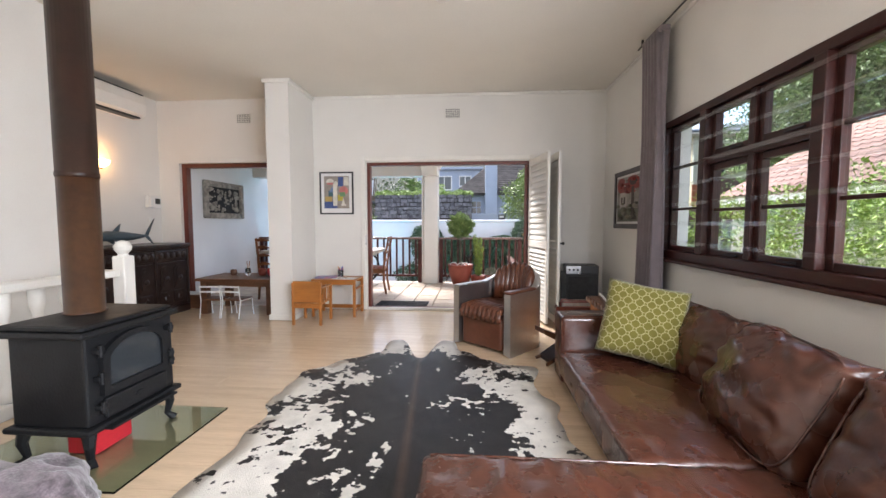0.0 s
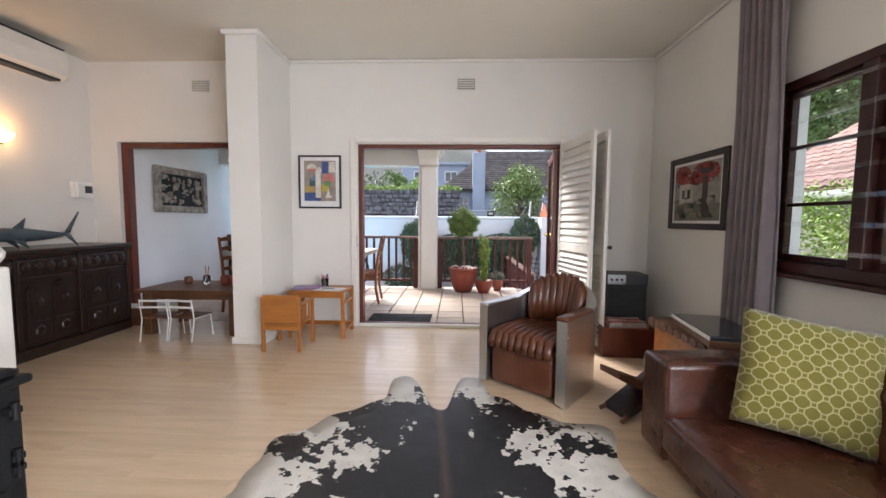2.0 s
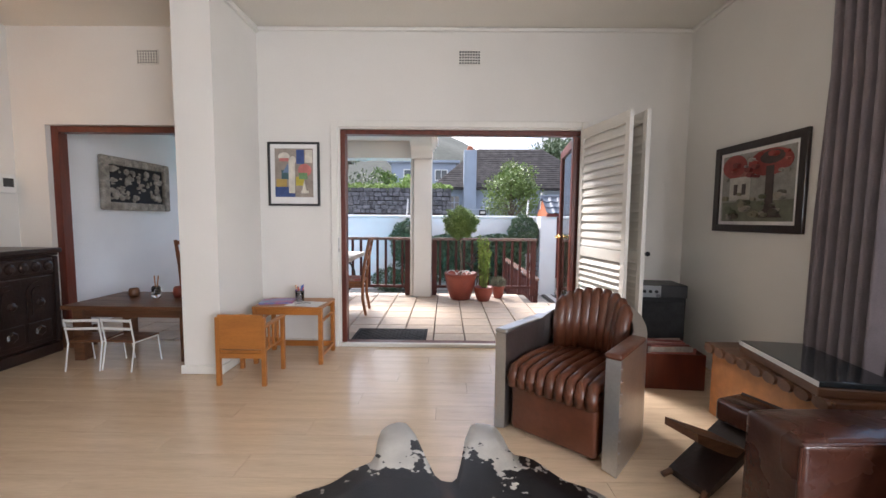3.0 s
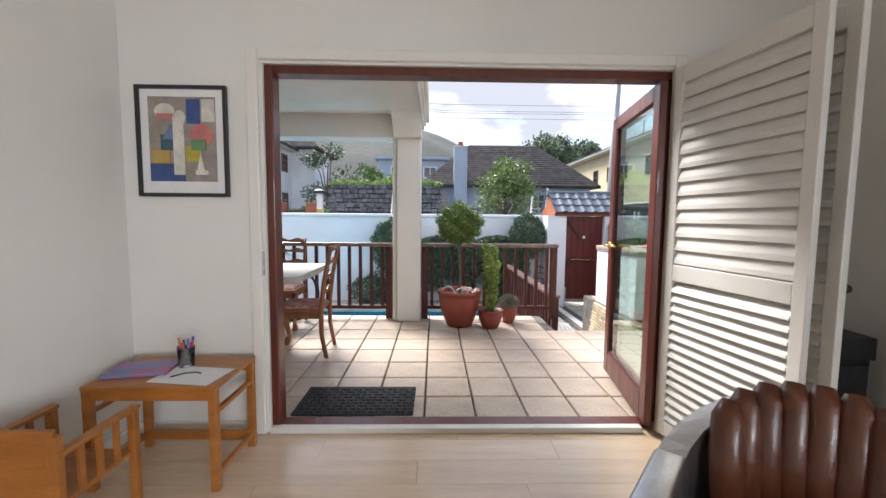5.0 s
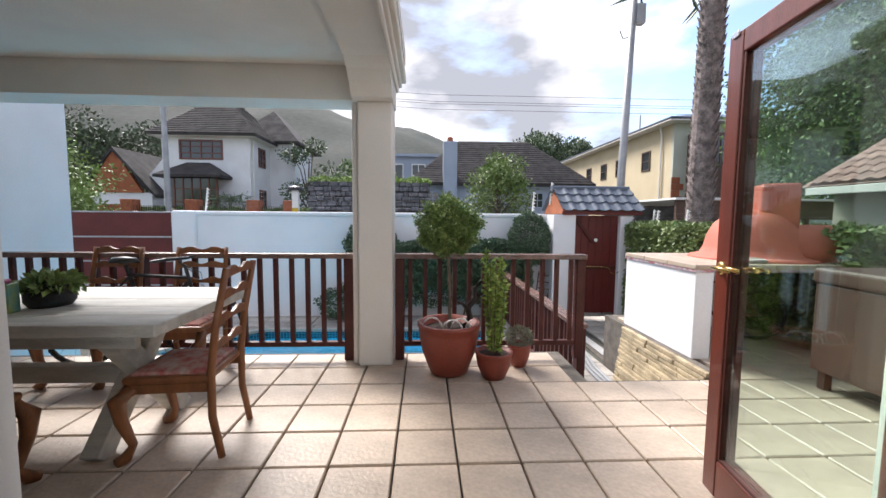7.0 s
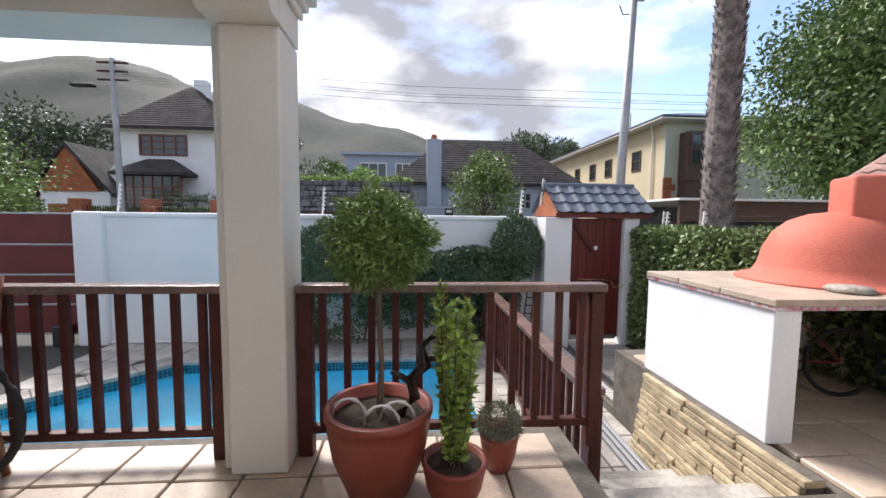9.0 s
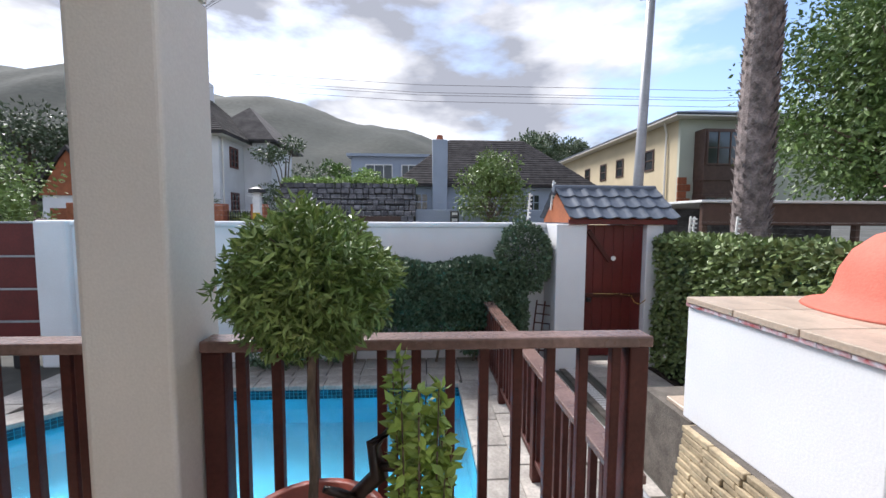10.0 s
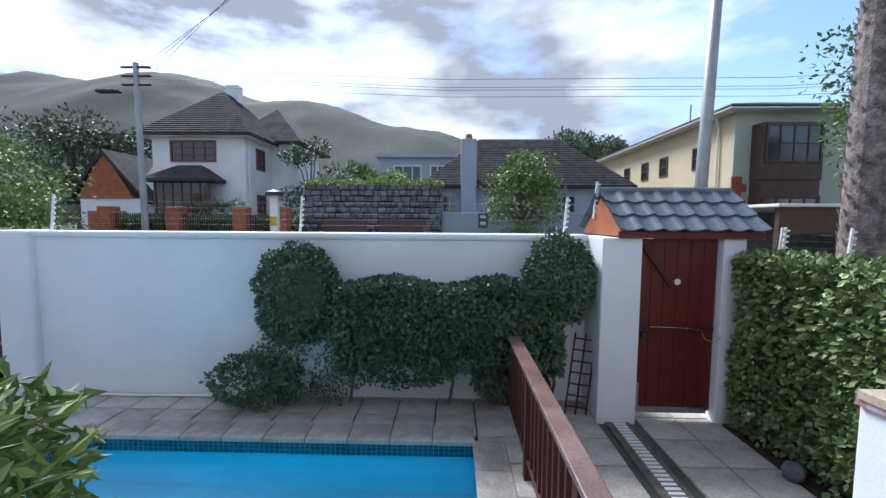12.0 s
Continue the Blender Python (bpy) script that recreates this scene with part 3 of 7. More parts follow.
def casement(y0, y1, z0, z1, bars):
    b = B()
    s, x0, x1 = 0.045, WX + 0.015, WX + 0.065
    for q in ((x0, y0, z0, x1, y0 + s, z1), (x0, y1 - s, z0, x1, y1, z1), (x0 + 0.001, y0 + s, z1 - s, x1 - 0.001, y1 - s, z1), (x0 + 0.001, y0 + s, z0, x1 - 0.001, y1 - s, z0 + s)):
        box(b, *q, 0.005)
    for k in range(bars):
        z = z0 + (z1 - z0) * (k + 1) / (bars + 1)
        box(b, x0 + 0.01, y0 + s, z - 0.011, x1 - 0.01, y1 - s, z + 0.011, 0.003)
    c = part("casement", b, "windowwood", win)
    p = part("pane", box(B(), WX + 0.04, y0 + s - 0.003, z0 + s - 0.003, WX + 0.044, y1 - s + 0.003, z1 - s + 0.003), "glass", c, "clear glass pane")
    p.visible_shadow = False
    part("stay", tube(B(), [(x0 - 0.012, y0 + 0.08, z0 + 0.02), (x0 - 0.012, (y0 + y1) / 2, z0 + 0.02)], 0.006), "black", c)


casement(3.23, 3.76, WZ0 + 0.07, WZ1 - 0.06, 2)
for a, c in ((2.21, 3.15), (0.17, 1.11), (-1.92, -0.94)):
    h = (a + c) / 2
    for y0, y1 in ((a, h - 0.025), (h + 0.025, c)):
        casement(y0, y1, 1.74, WZ1 - 0.06, 0)
        casement(y0, y1, WZ0 + 0.07, 1.68, 1)
    box_b = B()
    box(box_b, WX - 0.01, h - 0.025, WZ0 + 0.07, WX + 0.09, h + 0.025, WZ1 - 0.06, 0.005)
    box(box_b, WX - 0.012, a, 1.68, WX + 0.09, c, 1.74, 0.005)
    part("mullion", box_b, "windowwood", win)
for a, c in ((1.19, 2.13), (-0.86, 0.09)):
    casement(a, c, WZ0 + 0.07, WZ1 - 0.06, 2)
bar = mesh_of("burglar_bar", box(B(), WX - 0.053, -1.0, -0.014, WX - 0.049, 3.78, 0.014, 0.001), "bar")
for k in range(7):
    o = new("burglar_bar", bar)
    o.parent = win
    o.location = (0, 0, WZ0 + 0.15 + k * 0.158)
    o.visible_shadow = False

# ---- the terrace ----
b = B()
for q in ((-4.65, 5.75, -0.9, 0.83, 8.45, -0.035), (0.83, 5.75, -0.9, 6.0, 7.75, -0.035), (1.98, 7.75, -0.9, 6.0, 9.9, -0.035)):
    box(b, *q)
terrace = solid("terrace_slab", b, "grout", "terrace bed with dark mortar joints", "terrace", kind="structure")
b = B()
for i in range(3):
    box(b, 0.86, 7.75 + 0.32 * i, -0.9, 1.97, 7.75 + 0.32 * (i + 1) - 0.002, -0.19 - 0.17 * i, 0.01)
solid("garden_steps", b, "slab", "grey paved steps from the terrace to the path", "steps", kind="structure")
solid("terrace_wall", box(B(), -4.85, 5.76, -0.9, -4.65, 9.6, 2.75), "whitewall", "white plastered side wall of the terrace", "wall", kind="structure")
b = B()
box(b, -4.649, 8.0, 2.20, -0.74, 8.30, 2.60)
prism(b, [(5.76, 2.41), (7.45, 2.41), (7.60, 2.395), (7.72, 2.35), (7.82, 2.28), (7.90, 2.20), (7.999, 2.20), (7.999, 2.60), (5.76, 2.60)], "x", -1.06, -0.742)
solid("porch_beams", b, "porch", "cream plastered porch beams", "beam", kind="structure")
solid("porch_ceiling", box(B(), -4.648, 5.752, 2.465, -1.07, 7.99, 2.59), "porch", "cream porch ceiling", "ceiling", kind="structure")
solid("porch_roof", box(B(), -4.9, 5.76, 2.61, -0.66, 8.36, 2.72), "porch", "flat porch roof", "roof", kind="structure")
b = B()
for k, (o, z0, z1) in enumerate(((0.025, 2.36, 2.41), (0.05, 2.41, 2.46), (0.085, 2.46, 2.52))):
    box(b, -0.741, 5.77, z0, -0.741 + o, 8.302 + o, z1 - 0.001, 0.01)
    box(b, -4.6, 8.302, z0, -0.742, 8.302 + o, z1 - 0.001, 0.01)
solid("trim", b, "porch", "stepped cream cornice moulding of the porch", "trim", kind="structure")
solid("porch_column", box(B(), -1.035, 8.02, 0.0, -0.75, 8.33, 2.202, 0.016, 3), "porch", "cream plastered square porch column", "column", kind="structure")
solid("rain_pipe", tube(B(), [(-1.065, 8.10, 0.01), (-1.065, 8.10, 2.20)], 0.026, 12), "porch", "painted rain pipe beside the column", "pipe")
solid("house_wall_outside", box(B(), 1.981, 5.53, -0.9, 2.12, 5.75, 3.2), "whitewall", "white outside wall of the house", "wall", kind="structure")


# railings
def railing(x0, x1, y, posts_at, label):
    t = thing("railing", label, "railing", group="terrace railings")
    b = box(B(), x0, y - 0.05, 0.905, x1, y + 0.05, 0.95, 0.008)
    part("handrail", b, "railtop", t, "dark handrail, coloured paler for the sky's reflection")
    part("bottom_rail", box(B(), x0, y - 0.025, 0.12, x1, y + 0.025, 0.165, 0.006), "darkwood", t)
    pm = mesh_of("post", box(B(), -0.04, -0.04, 0, 0.04, 0.04, 0.905, 0.008), "darkwood")
    for x in posts_at:
        o = new("post", pm)
        o.parent = t
        o.location = (x, y, 0)
    bm_ = mesh_of("baluster", box(B(), -0.019, -0.019, 0.165, 0.019, 0.019, 0.905, 0.004), "darkwood")
    n = max(2, round((x1 - x0) / 0.135))
    for i in range(1, n):
        x = x0 + (x1 - x0) * i / n
        if min(abs(x - p) for p in posts_at) > 0.07:
            o = new("baluster", bm_)
            o.parent = t
            o.location = (x, y, 0)
    return t


railing(-4.64, -1.095, 8.20, (-4.59, -2.9, -1.145), "dark stained timber railing between the side wall and the column")
r2 = railing(-0.74, 0.97, 8.20, (-0.70, 0.92), "dark stained timber railing with square balusters beside the steps")

t = thing("pool_fence", "dark stained timber fence running beside the path to the garden gate", "fence")
part("handrail", box(B(), 0.93, 8.30, 0.235, 1.06, 12.45, 0.28, 0.008), "railtop", t, "dark handrail, coloured paler for the sky's reflection")
part("bottom_rail", box(B(), 0.97, 8.30, -0.55, 1.02, 12.45, -0.505, 0.006), "darkwood", t)
pm = mesh_of("baluster", box(B(), -0.02, -0.02, -0.506, 0.02, 0.02, 0.236, 0.004), "darkwood")
for i in range(30):
    o = new("baluster", pm)
    o.parent = t
    o.location = (0.995, 8.42 + i * 0.137, 0)
pm = mesh_of("post", box(B(), -0.04, -0.04, -0.72, 0.04, 0.04, 0.236, 0.006), "darkwood")
for y in (8.32, 9.7, 11.05, 12.41):
    o = new("post", pm)
    o.parent = t
    o.location = (0.995, y, 0)

# ---- garden: ground with the pool basin, walls, gate ----
GZ = -0.70
pool = [(0.57, 8.75), (0.57, 11.6), (-3.3, 11.6), (-4.95, 9.9), (-4.95, 8.75)]
b = B()
far = 900.0
outer = [(far, -far), (far, far), (-far, far), (-far, -far)]
ov = [b.verts.new((x, y, GZ - 0.03)) for x, y in outer]
pv = [b.verts.new((x, y, GZ - 0.03)) for x, y in pool]
bmesh.ops.triangle_fill(b, edges=[b.edges.new((ov[i], ov[(i + 1) % 4])) for i in range(4)] + [b.edges.new((pv[i], pv[(i + 1) % 5])) for i in range(5)], use_beauty=True)
solid("ground", b, "grass", "grey-brown ground and street around the house", "ground", kind="structure")
b = B()
top = [b.verts.new((x, y, GZ - 0.03)) for x, y in pool]
low = [b.verts.new((x, y, -1.55)) for x, y in pool]
for i in range(5):
    b.faces.new((top[i], top[(i + 1) % 5], low[(i + 1) % 5], low[i]))
b.faces.new(low)
solid("pool_basin", b, "water", "blue plastered swimming pool basin", "pool", kind="structure")
m_w = bpy.data.materials.new("pool water")
m_w.use_nodes = True
p = m_w.node_tree.nodes["Principled BSDF"]
p.inputs["Base Color"].default_value = (0.35, 0.80, 0.97, 1)
p.inputs["Transmission Weight"].default_value = 0.85
p.inputs["Roughness"].default_value = 0.03
p.inputs["IOR"].default_value = 1.33
nz = m_w.node_tree.nodes.new("ShaderNodeTexNoise")
nz.inputs["Scale"].default_value = 5
bp = m_w.node_tree.nodes.new("ShaderNodeBump")
bp.inputs["Strength"].default_value, bp.inputs["Distance"].default_value = 0.25, 0.02
m_w.node_tree.links.new(nz.outputs["Fac"], bp.inputs["Height"])
m_w.node_tree.links.new(bp.outputs[0], p.inputs["Normal"])
M["poolwater"] = m_w
b = B()
b.faces.new([b.verts.new((x, y, GZ - 0.17)) for x, y in pool])
o = solid("water", b, "poolwater", "clear blue pool water", "water", kind="structure")
o.visible_shadow = False
# mosaic band along the waterline
M["mosaic"] = mat("blue mosaic tile", (0.03, 0.16, 0.24), 0.25, var=0.15, scale=5, bump=0, alt=0.6)
vv, ff = [], []
for (ax_, ay_), (bx_, by_) in zip(pool, pool[1:] + pool[:1]):
    dx, dy = bx_ - ax_, by_ - ay_
    L = math.hypot(dx, dy)
    ux, uy = dx / L, dy / L
    nx_, ny_ = -uy * 0.006, ux * 0.006
    k = int(L / 0.052)
    for i in range(k):
        for j in range(3):
            s0, s1 = (i + 0.05) * L / k, (i + 0.95) * L / k
            z0 = GZ - 0.035 - 0.045 * j
            q = len(vv)
            vv += [(ax_ + ux * s0 + nx_, ay_ + uy * s0 + ny_, z0), (ax_ + ux * s1 + nx_, ay_ + uy * s1 + ny_, z0), (ax_ + ux * s1 + nx_, ay_ + uy * s1 + ny_, z0 - 0.041), (ax_ + ux * s0 + nx_, ay_ + uy * s0 + ny_, z0 - 0.041)]
            ff.append((q, q + 1, q + 2, q + 3))
tagged(raw("pool_mosaic", vv, ff, "mosaic"), "blue mosaic tiles along the waterline", "tiles", kind="stuff")

b = B()
box(b, -5.2, 12.55, -0.75, 1.96, 12.78, 1.27)
box(b, -5.2, 12.52, 1.27, 1.96, 12.81, 1.355, 0.03)
box(b, -5.3, 12.46, -0.75, -4.85, 12.86, 1.36, 0.04)
solid("wall_garden", b, "whitewall", "white plastered garden wall with a rounded coping", "wall", kind="structure")
b = B()
box(b, 1.945, 12.05, -0.75, 2.37, 12.75, 1.34, 0.012)
box(b, 3.23, 12.05, -0.75, 3.47, 12.75, 1.34, 0.012)
solid("gate_piers", b, "whitewall", "white plastered gate piers", "wall", kind="structure")
solid("wall_side", box(B(), 4.4, 7.7, -0.75, 4.55, 13.0, 1.0), "whitewall", "low boundary wall behind the hedge", "wall", kind="structure")

g = thing("garden_gate", "dark red boarded garden gate, closed", "gate", pose(0.055, 0, 0) @ Matrix.Diagonal((0.945, 1, 1, 1)))
gb = mesh_of("board", box(B(), 0, -0.02, -0.60, 0.146, 0.02, 1.33, 0.005), "redgate")
for i in range(6):
    o = new("board", gb)
    o.parent = g
    o.location = (2.455 + i * 0.15, 12.16, 0)
part("brace", box(B(), 0, -0.03, -0.03, 0.55, 0, 0.03, 0.004, m=pose(2.50, 12.13, 1.25, 0, 52, 0)), "darkwood", g)
part("rail", box(B(), 2.46, 12.115, 0.30, 3.34, 12.14, 0.36, 0.004), "darkwood", g)
part("kick_plate", box(B(), 2.46, 12.11, -0.62, 3.30, 12.14, -0.55, 0.003), "steel", g, "steel kick plate")
part("corner_plate", box(B(), 2.455, 12.105, -0.62, 2.50, 12.139, -0.28, 0.003), "steel", g)
part("disc", lathe(B(), [(0.001, 0), (0.035, 0.002), (0.035, 0.012), (0.001, 0.014)], 18, Matrix.Translation((2.90, 12.13, 0.86)) @ Matrix.Rotation(math.pi / 2, 4, "X")), "whiteplastic", g, "white round disc")
part("lock", box(B(), 2.50, 12.08, 0.24, 2.56, 12.138, 0.30, 0.01), "black", g)
part("cord", tube(B(), [(2.6, 12.10, 0.36), (3.05, 12.10, 0.35), (3.18, 12.09, 0.33), (3.22, 12.08, 0.24), (3.30, 12.06, 0.21), (3.37, 12.03, 0.28)], 0.006), "brass", g, "yellow cord")

gr = thing("gate_roof", "small gabled roof of slate-blue interlocking tiles over the gate", "roof")
RZ, EZ, RY, EY = 1.87, 1.40, 12.62, 11.98
b = B()
prism(b, [(EY + 0.06, 1.36), (13.2, 1.36), (13.2, 1.40), (RY, RZ - 0.07), (EY + 0.06, 1.42)], "x", 2.12, 3.58)
part("gable_boards", b, "orangegable", gr, "orange timber gable boards")
part("fascia", box(B(), 2.09, EY + 0.02, 1.34, 3.63, EY + 0.055, 1.41, 0.005), "redgate", gr)
slope = math.atan2(RZ - EZ, RY - EY)
L = math.hypot(RZ - EZ, RY - EY)
prof = []
N = 8
cols, rows_ = 7, 3
pitch = 1.56 / cols


def tile_mesh():
    b = B()
    k = 8
    xs = [pitch * i / k for i in range(k + 1)]
    def hz(i):
        return 0.028 * (0.5 + 0.5 * math.cos(2 * math.pi * i / k)) ** 2
    ln = L / rows_ + 0.02
    for y0, dz in ((0, 0.022), (ln, 0.0)):
        prof.append([b.verts.new((xs[i], y0, hz(i) + dz)) for i in range(k + 1)])
        prof.append([b.verts.new((xs[i], y0, hz(i) + dz - 0.016)) for i in range(k + 1)])
    t0, u0, t1, u1 = prof
    for i in range(k):
        b.faces.new((t0[i], t0[i + 1], t1[i + 1], t1[i]))
        b.faces.new((u0[i], u1[i], u1[i + 1], u0[i + 1]))
        b.faces.new((u0[i], u0[i + 1], t0[i + 1], t0[i]))
    return mesh_of("tile", b, "roofgrey")


tm = tile_mesh()
for side in (0, 1):
    for r in range(rows_):
        for c in range(cols):
            o = new("tile", tm)
            o.parent = gr
            if side == 0:
                o.matrix_basis = Matrix.Translation((2.08 + c * pitch, EY, EZ)) @ Matrix.Rotation(slope, 4, "X") @ Matrix.Translation((0, r * L / rows_, 0.012))
            else:
                o.matrix_basis = Matrix.Translation((2.08 + (c + 1) * pitch, 2 * RY - EY, EZ)) @ Matrix.Rotation(math.pi, 4, "Z") @ Matrix.Rotation(slope, 4, "X") @ Matrix.Translation((0, r * L / rows_, 0.012))
part("ridge_tile", tube(B(), [(2.07, RY, RZ), (3.65, RY, RZ)], 0.06, 12), "roofgrey", gr)


# ---- living room things ----
def pillow_mesh(bm, w, h, d, n=10, m=None, pinch=0.08):
    """A stuffed cushion lying in x-y, w by h, d thick, with drawn-out corners."""
    g = {}
    vs = []
    for s in (1, -1):
        for i in range(n + 1):
            for j in range(n + 1):
                u, v = 2 * i / n - 1, 2 * j / n - 1
                if s == -1 and (i in (0, n) or j in (0, n)):
                    g[s, i, j] = g[1, i, j]
                    continue
                k = (1 - u * u) * (1 - v * v)
                z = s * d / 2 * k ** 0.42
                q = 1 - pinch * (1 - abs(u * v)) * (abs(u) ** 4 + abs(v) ** 4) / 2
                z += s * 0.05 * d * math.sin(7 * u + 3 * v) * math.cos(5 * v - u) * k
                g[s, i, j] = bm.verts.new((u * w / 2 * q, v * h / 2 * q, z))
                vs.append(g[s, i, j])
    for s in (1, -1):
        for i in range(n):
            for j in range(n):
                q = [g[s, i, j], g[s, i + 1, j], g[s, i + 1, j + 1], g[s, i, j + 1]]
                bm.faces.new(q if s == 1 else q[::-1])
    if m is not None:
        bmesh.ops.transform(bm, matrix=m, verts=vs)
    return bm


def wrinkled(bm, amp, f=9.0, seed=0):
    """Soft random creases on a finely cut skin."""
    for v in bm.verts:
        if v.normal.z > 0.3:
            v.co.z += amp * (abs(noise.noise(Vector((v.co.x * f * 0.9 + seed + 0.8 * math.sin(3 * v.co.y), v.co.y * f * 0.35 + 0.5 * v.co.x * f, v.co.z)))) - 0.25)
    return bm


def padded(bm, x0, y0, z0, x1, y1, z1, r, n=14, crease=0.006, seed=0):
    box(bm, x0, y0, z0, x1, y1, z1)
    bmesh.ops.bevel(bm, geom=bm.edges[:], offset=r, segments=3, profile=0.6, affect="EDGES")
    bmesh.ops.subdivide_edges(bm, edges=[e for e in bm.edges if e.calc_length() > 0.2], cuts=n, use_grid_fill=True)
    bm.normal_update()
    cx, cy = (x0 + x1) / 2, (y0 + y1) / 2
    for v in bm.verts:
        if v.normal.z > 0.5:
            u = 1 - min(1, abs(v.co.x - cx) / (x1 - x0) * 2) ** 4
            w = 1 - min(1, abs(v.co.y - cy) / (y1 - y0) * 2) ** 4
            v.co.z += 0.018 * u * w
    return wrinkled(bm, crease, 13, seed)


# cowhide, lying head towards the terrace
def hide():
    b = B()
    n = 220
    rim = []
    for i in range(n):
        a = 2 * math.pi * i / n
        r = 1.08 - 0.09 * math.cos(2 * a)
        for c, amp, wd in ((math.radians(78.5), 0.27, 0.10), (math.radians(101.5), 0.27, 0.10), (math.radians(90), -0.22, 0.10), (math.radians(32), 0.17, 0.13), (math.radians(148), 0.15, 0.13), (math.radians(172), 0.06, 0.10),
                           (math.radians(-40), 0.35, 0.2), (math.radians(220), 0.35, 0.2), (math.radians(270), 0.3, 0.12)):
            d = (a - c + math.pi) % (2 * math.pi) - math.pi
            r += amp * math.exp(-(d / wd) ** 4) if wd < 0.11 else amp * math.exp(-(d / wd) ** 2)
        r += 0.022 * math.sin(11 * a + 1) + 0.013 * math.sin(23 * a) + 0.05 * noise.noise(Vector((4 * math.cos(a), 4 * math.sin(a), 3)))
        rim.append((0.97 * r * math.cos(a), 1.12 * r * math.sin(a)))
    rings = []
    for k in range(1, 9):
        s = k / 8
        rings.append([b.verts.new((x * s, y * s, 0.008 + 0.004 * math.sin(9 * x * s) * math.cos(7 * y * s) - (0.004 if k == 8 else 0))) for x, y in rim])
    c = b.verts.new((0, 0, 0.01))
    for i in range(n):
        b.faces.new((c, rings[0][i], rings[0][(i + 1) % n]))
    for p, q in zip(rings, rings[1:]):
        for i in range(n):
            b.faces.new((p[i], q[i], q[(i + 1) % n], p[(i + 1) % n]))
    low = [b.verts.new((v.co.x, v.co.y, 0.001)) for v in rings[-1]]
    for i in range(n):
        b.faces.new((rings[-1][i], low[i], low[(i + 1) % n], rings[-1][(i + 1) % n]))
    o = solid("cowhide_rug", b, "cowhide", "black and white cowhide rug on the pale floor", "rug", True)
    o.matrix_world = pose(-0.41, 2.50, 0.0, 0, 0, 5)


hide()

# corner sofa
s = thing("corner_sofa", "large brown leather corner sofa with loose back cushions", "sofa")
part("base", box(B(), 0.67, 0.5, 0.04, 1.68, 2.98, 0.17, 0.02), "leather", s, smooth=False)
part("seat_cushion", padded(B(), 0.64, 1.60, 0.11, 1.66, 2.975, 0.275, 0.03, 40, 0.014, 3), "leather", s, "broad leather seat pad", True)
part("chaise_cushion", padded(B(), -0.21, 0.42, 0.11, 1.66, 1.59, 0.28, 0.04, 60, 0.030, 8), "leather", s, "creased leather chaise pad", True)
part("chaise_base", box(B(), -0.16, 0.46, 0.04, 0.665, 1.57, 0.115, 0.02), "leather", s)
part("armrest", padded(B(), 0.655, 2.98, 0.03, 1.69, 3.23, 0.535, 0.028, 8, 0.004, 5), "leather", s, "", True)
part("backrest", box(B(), 1.50, 0.42, 0.17, 1.70, 2.98, 0.60, 0.05, 3), "leather", s, "", True)
for q in ([(0.645, 1.63, 0.268), (0.643, 2.2, 0.270), (0.645, 2.95, 0.268)], [(-0.18, 1.585, 0.272), (0.4, 1.588, 0.274), (1.0, 1.588, 0.274)], [(0.66, 2.985, 0.53), (1.2, 2.983, 0.535), (1.66, 2.985, 0.53)], [(0.66, 2.99, 0.10), (0.66, 2.988, 0.3), (0.66, 2.987, 0.52)]):
    part("seam", tube(B(), q, 0.006), "leather", s)
for (x, y, z, w, h, d, rz, ry, sd) in ((1.44, 2.60, 0.47, 0.50, 0.76, 0.24, 2, -70, 0), (1.34, 1.84, 0.48, 0.56, 0.74, 0.34, -6, -62, 1), (1.32, 1.08, 0.49, 0.56, 0.70, 0.34, 7, -62, 2)):
    b = B()
    pillow_mesh(b, w, h, d, 26, pinch=0.05)
    b.normal_update()
    for v in b.verts:
        e_ = max(abs(v.co.x) / (w / 2), abs(v.co.y) / (h / 2))
        v.co += v.normal * (0.016 + 0.045 * e_ ** 2) * (abs(noise.noise(Vector((v.co.x * 12, v.co.y * 9, sd * 5)))) - 0.2)
    o = part("back_cushion", b, "leather", s, "puffed leather back cushion", True)
    o.matrix_basis = pose(x, y, z, 0, ry, rz)
    soft(o, 1)
    rim_ = [(w / 2 * 0.93 * math.copysign(abs(math.cos(k * math.pi / 20)) ** 0.35, math.cos(k * math.pi / 20)), h / 2 * 0.93 * math.copysign(abs(math.sin(k * math.pi / 20)) ** 0.35, math.sin(k * math.pi / 20)), d * 0.20) for k in range(41)]
    part("piping", tube(B(), rim_, 0.005, 6), "leather", o, "", True)
for x, y in ((-0.10, 0.55), (-0.10, 1.48), (0.74, 3.15), (1.6, 3.15), (1.6, 0.55), (0.74, 0.55)):
    part("foot", box(B(), x - 0.03, y - 0.03, 0, x + 0.03, y + 0.03, 0.042, 0.005), "black", s)
o = solid("scatter_cushion", pillow_mesh(B(), 0.52, 0.53, 0.17, 18, pinch=0.10), "lattice", "olive green scatter cushion with a pale ring lattice, on the sofa", "cushion", True)
o.matrix_world = pose(1.15, 2.77, 0.565, 0, 0, -20) @ pose(0, 0, 0, 68, 0, 0) @ pose(0, 0, 0, 0, 0, -9)


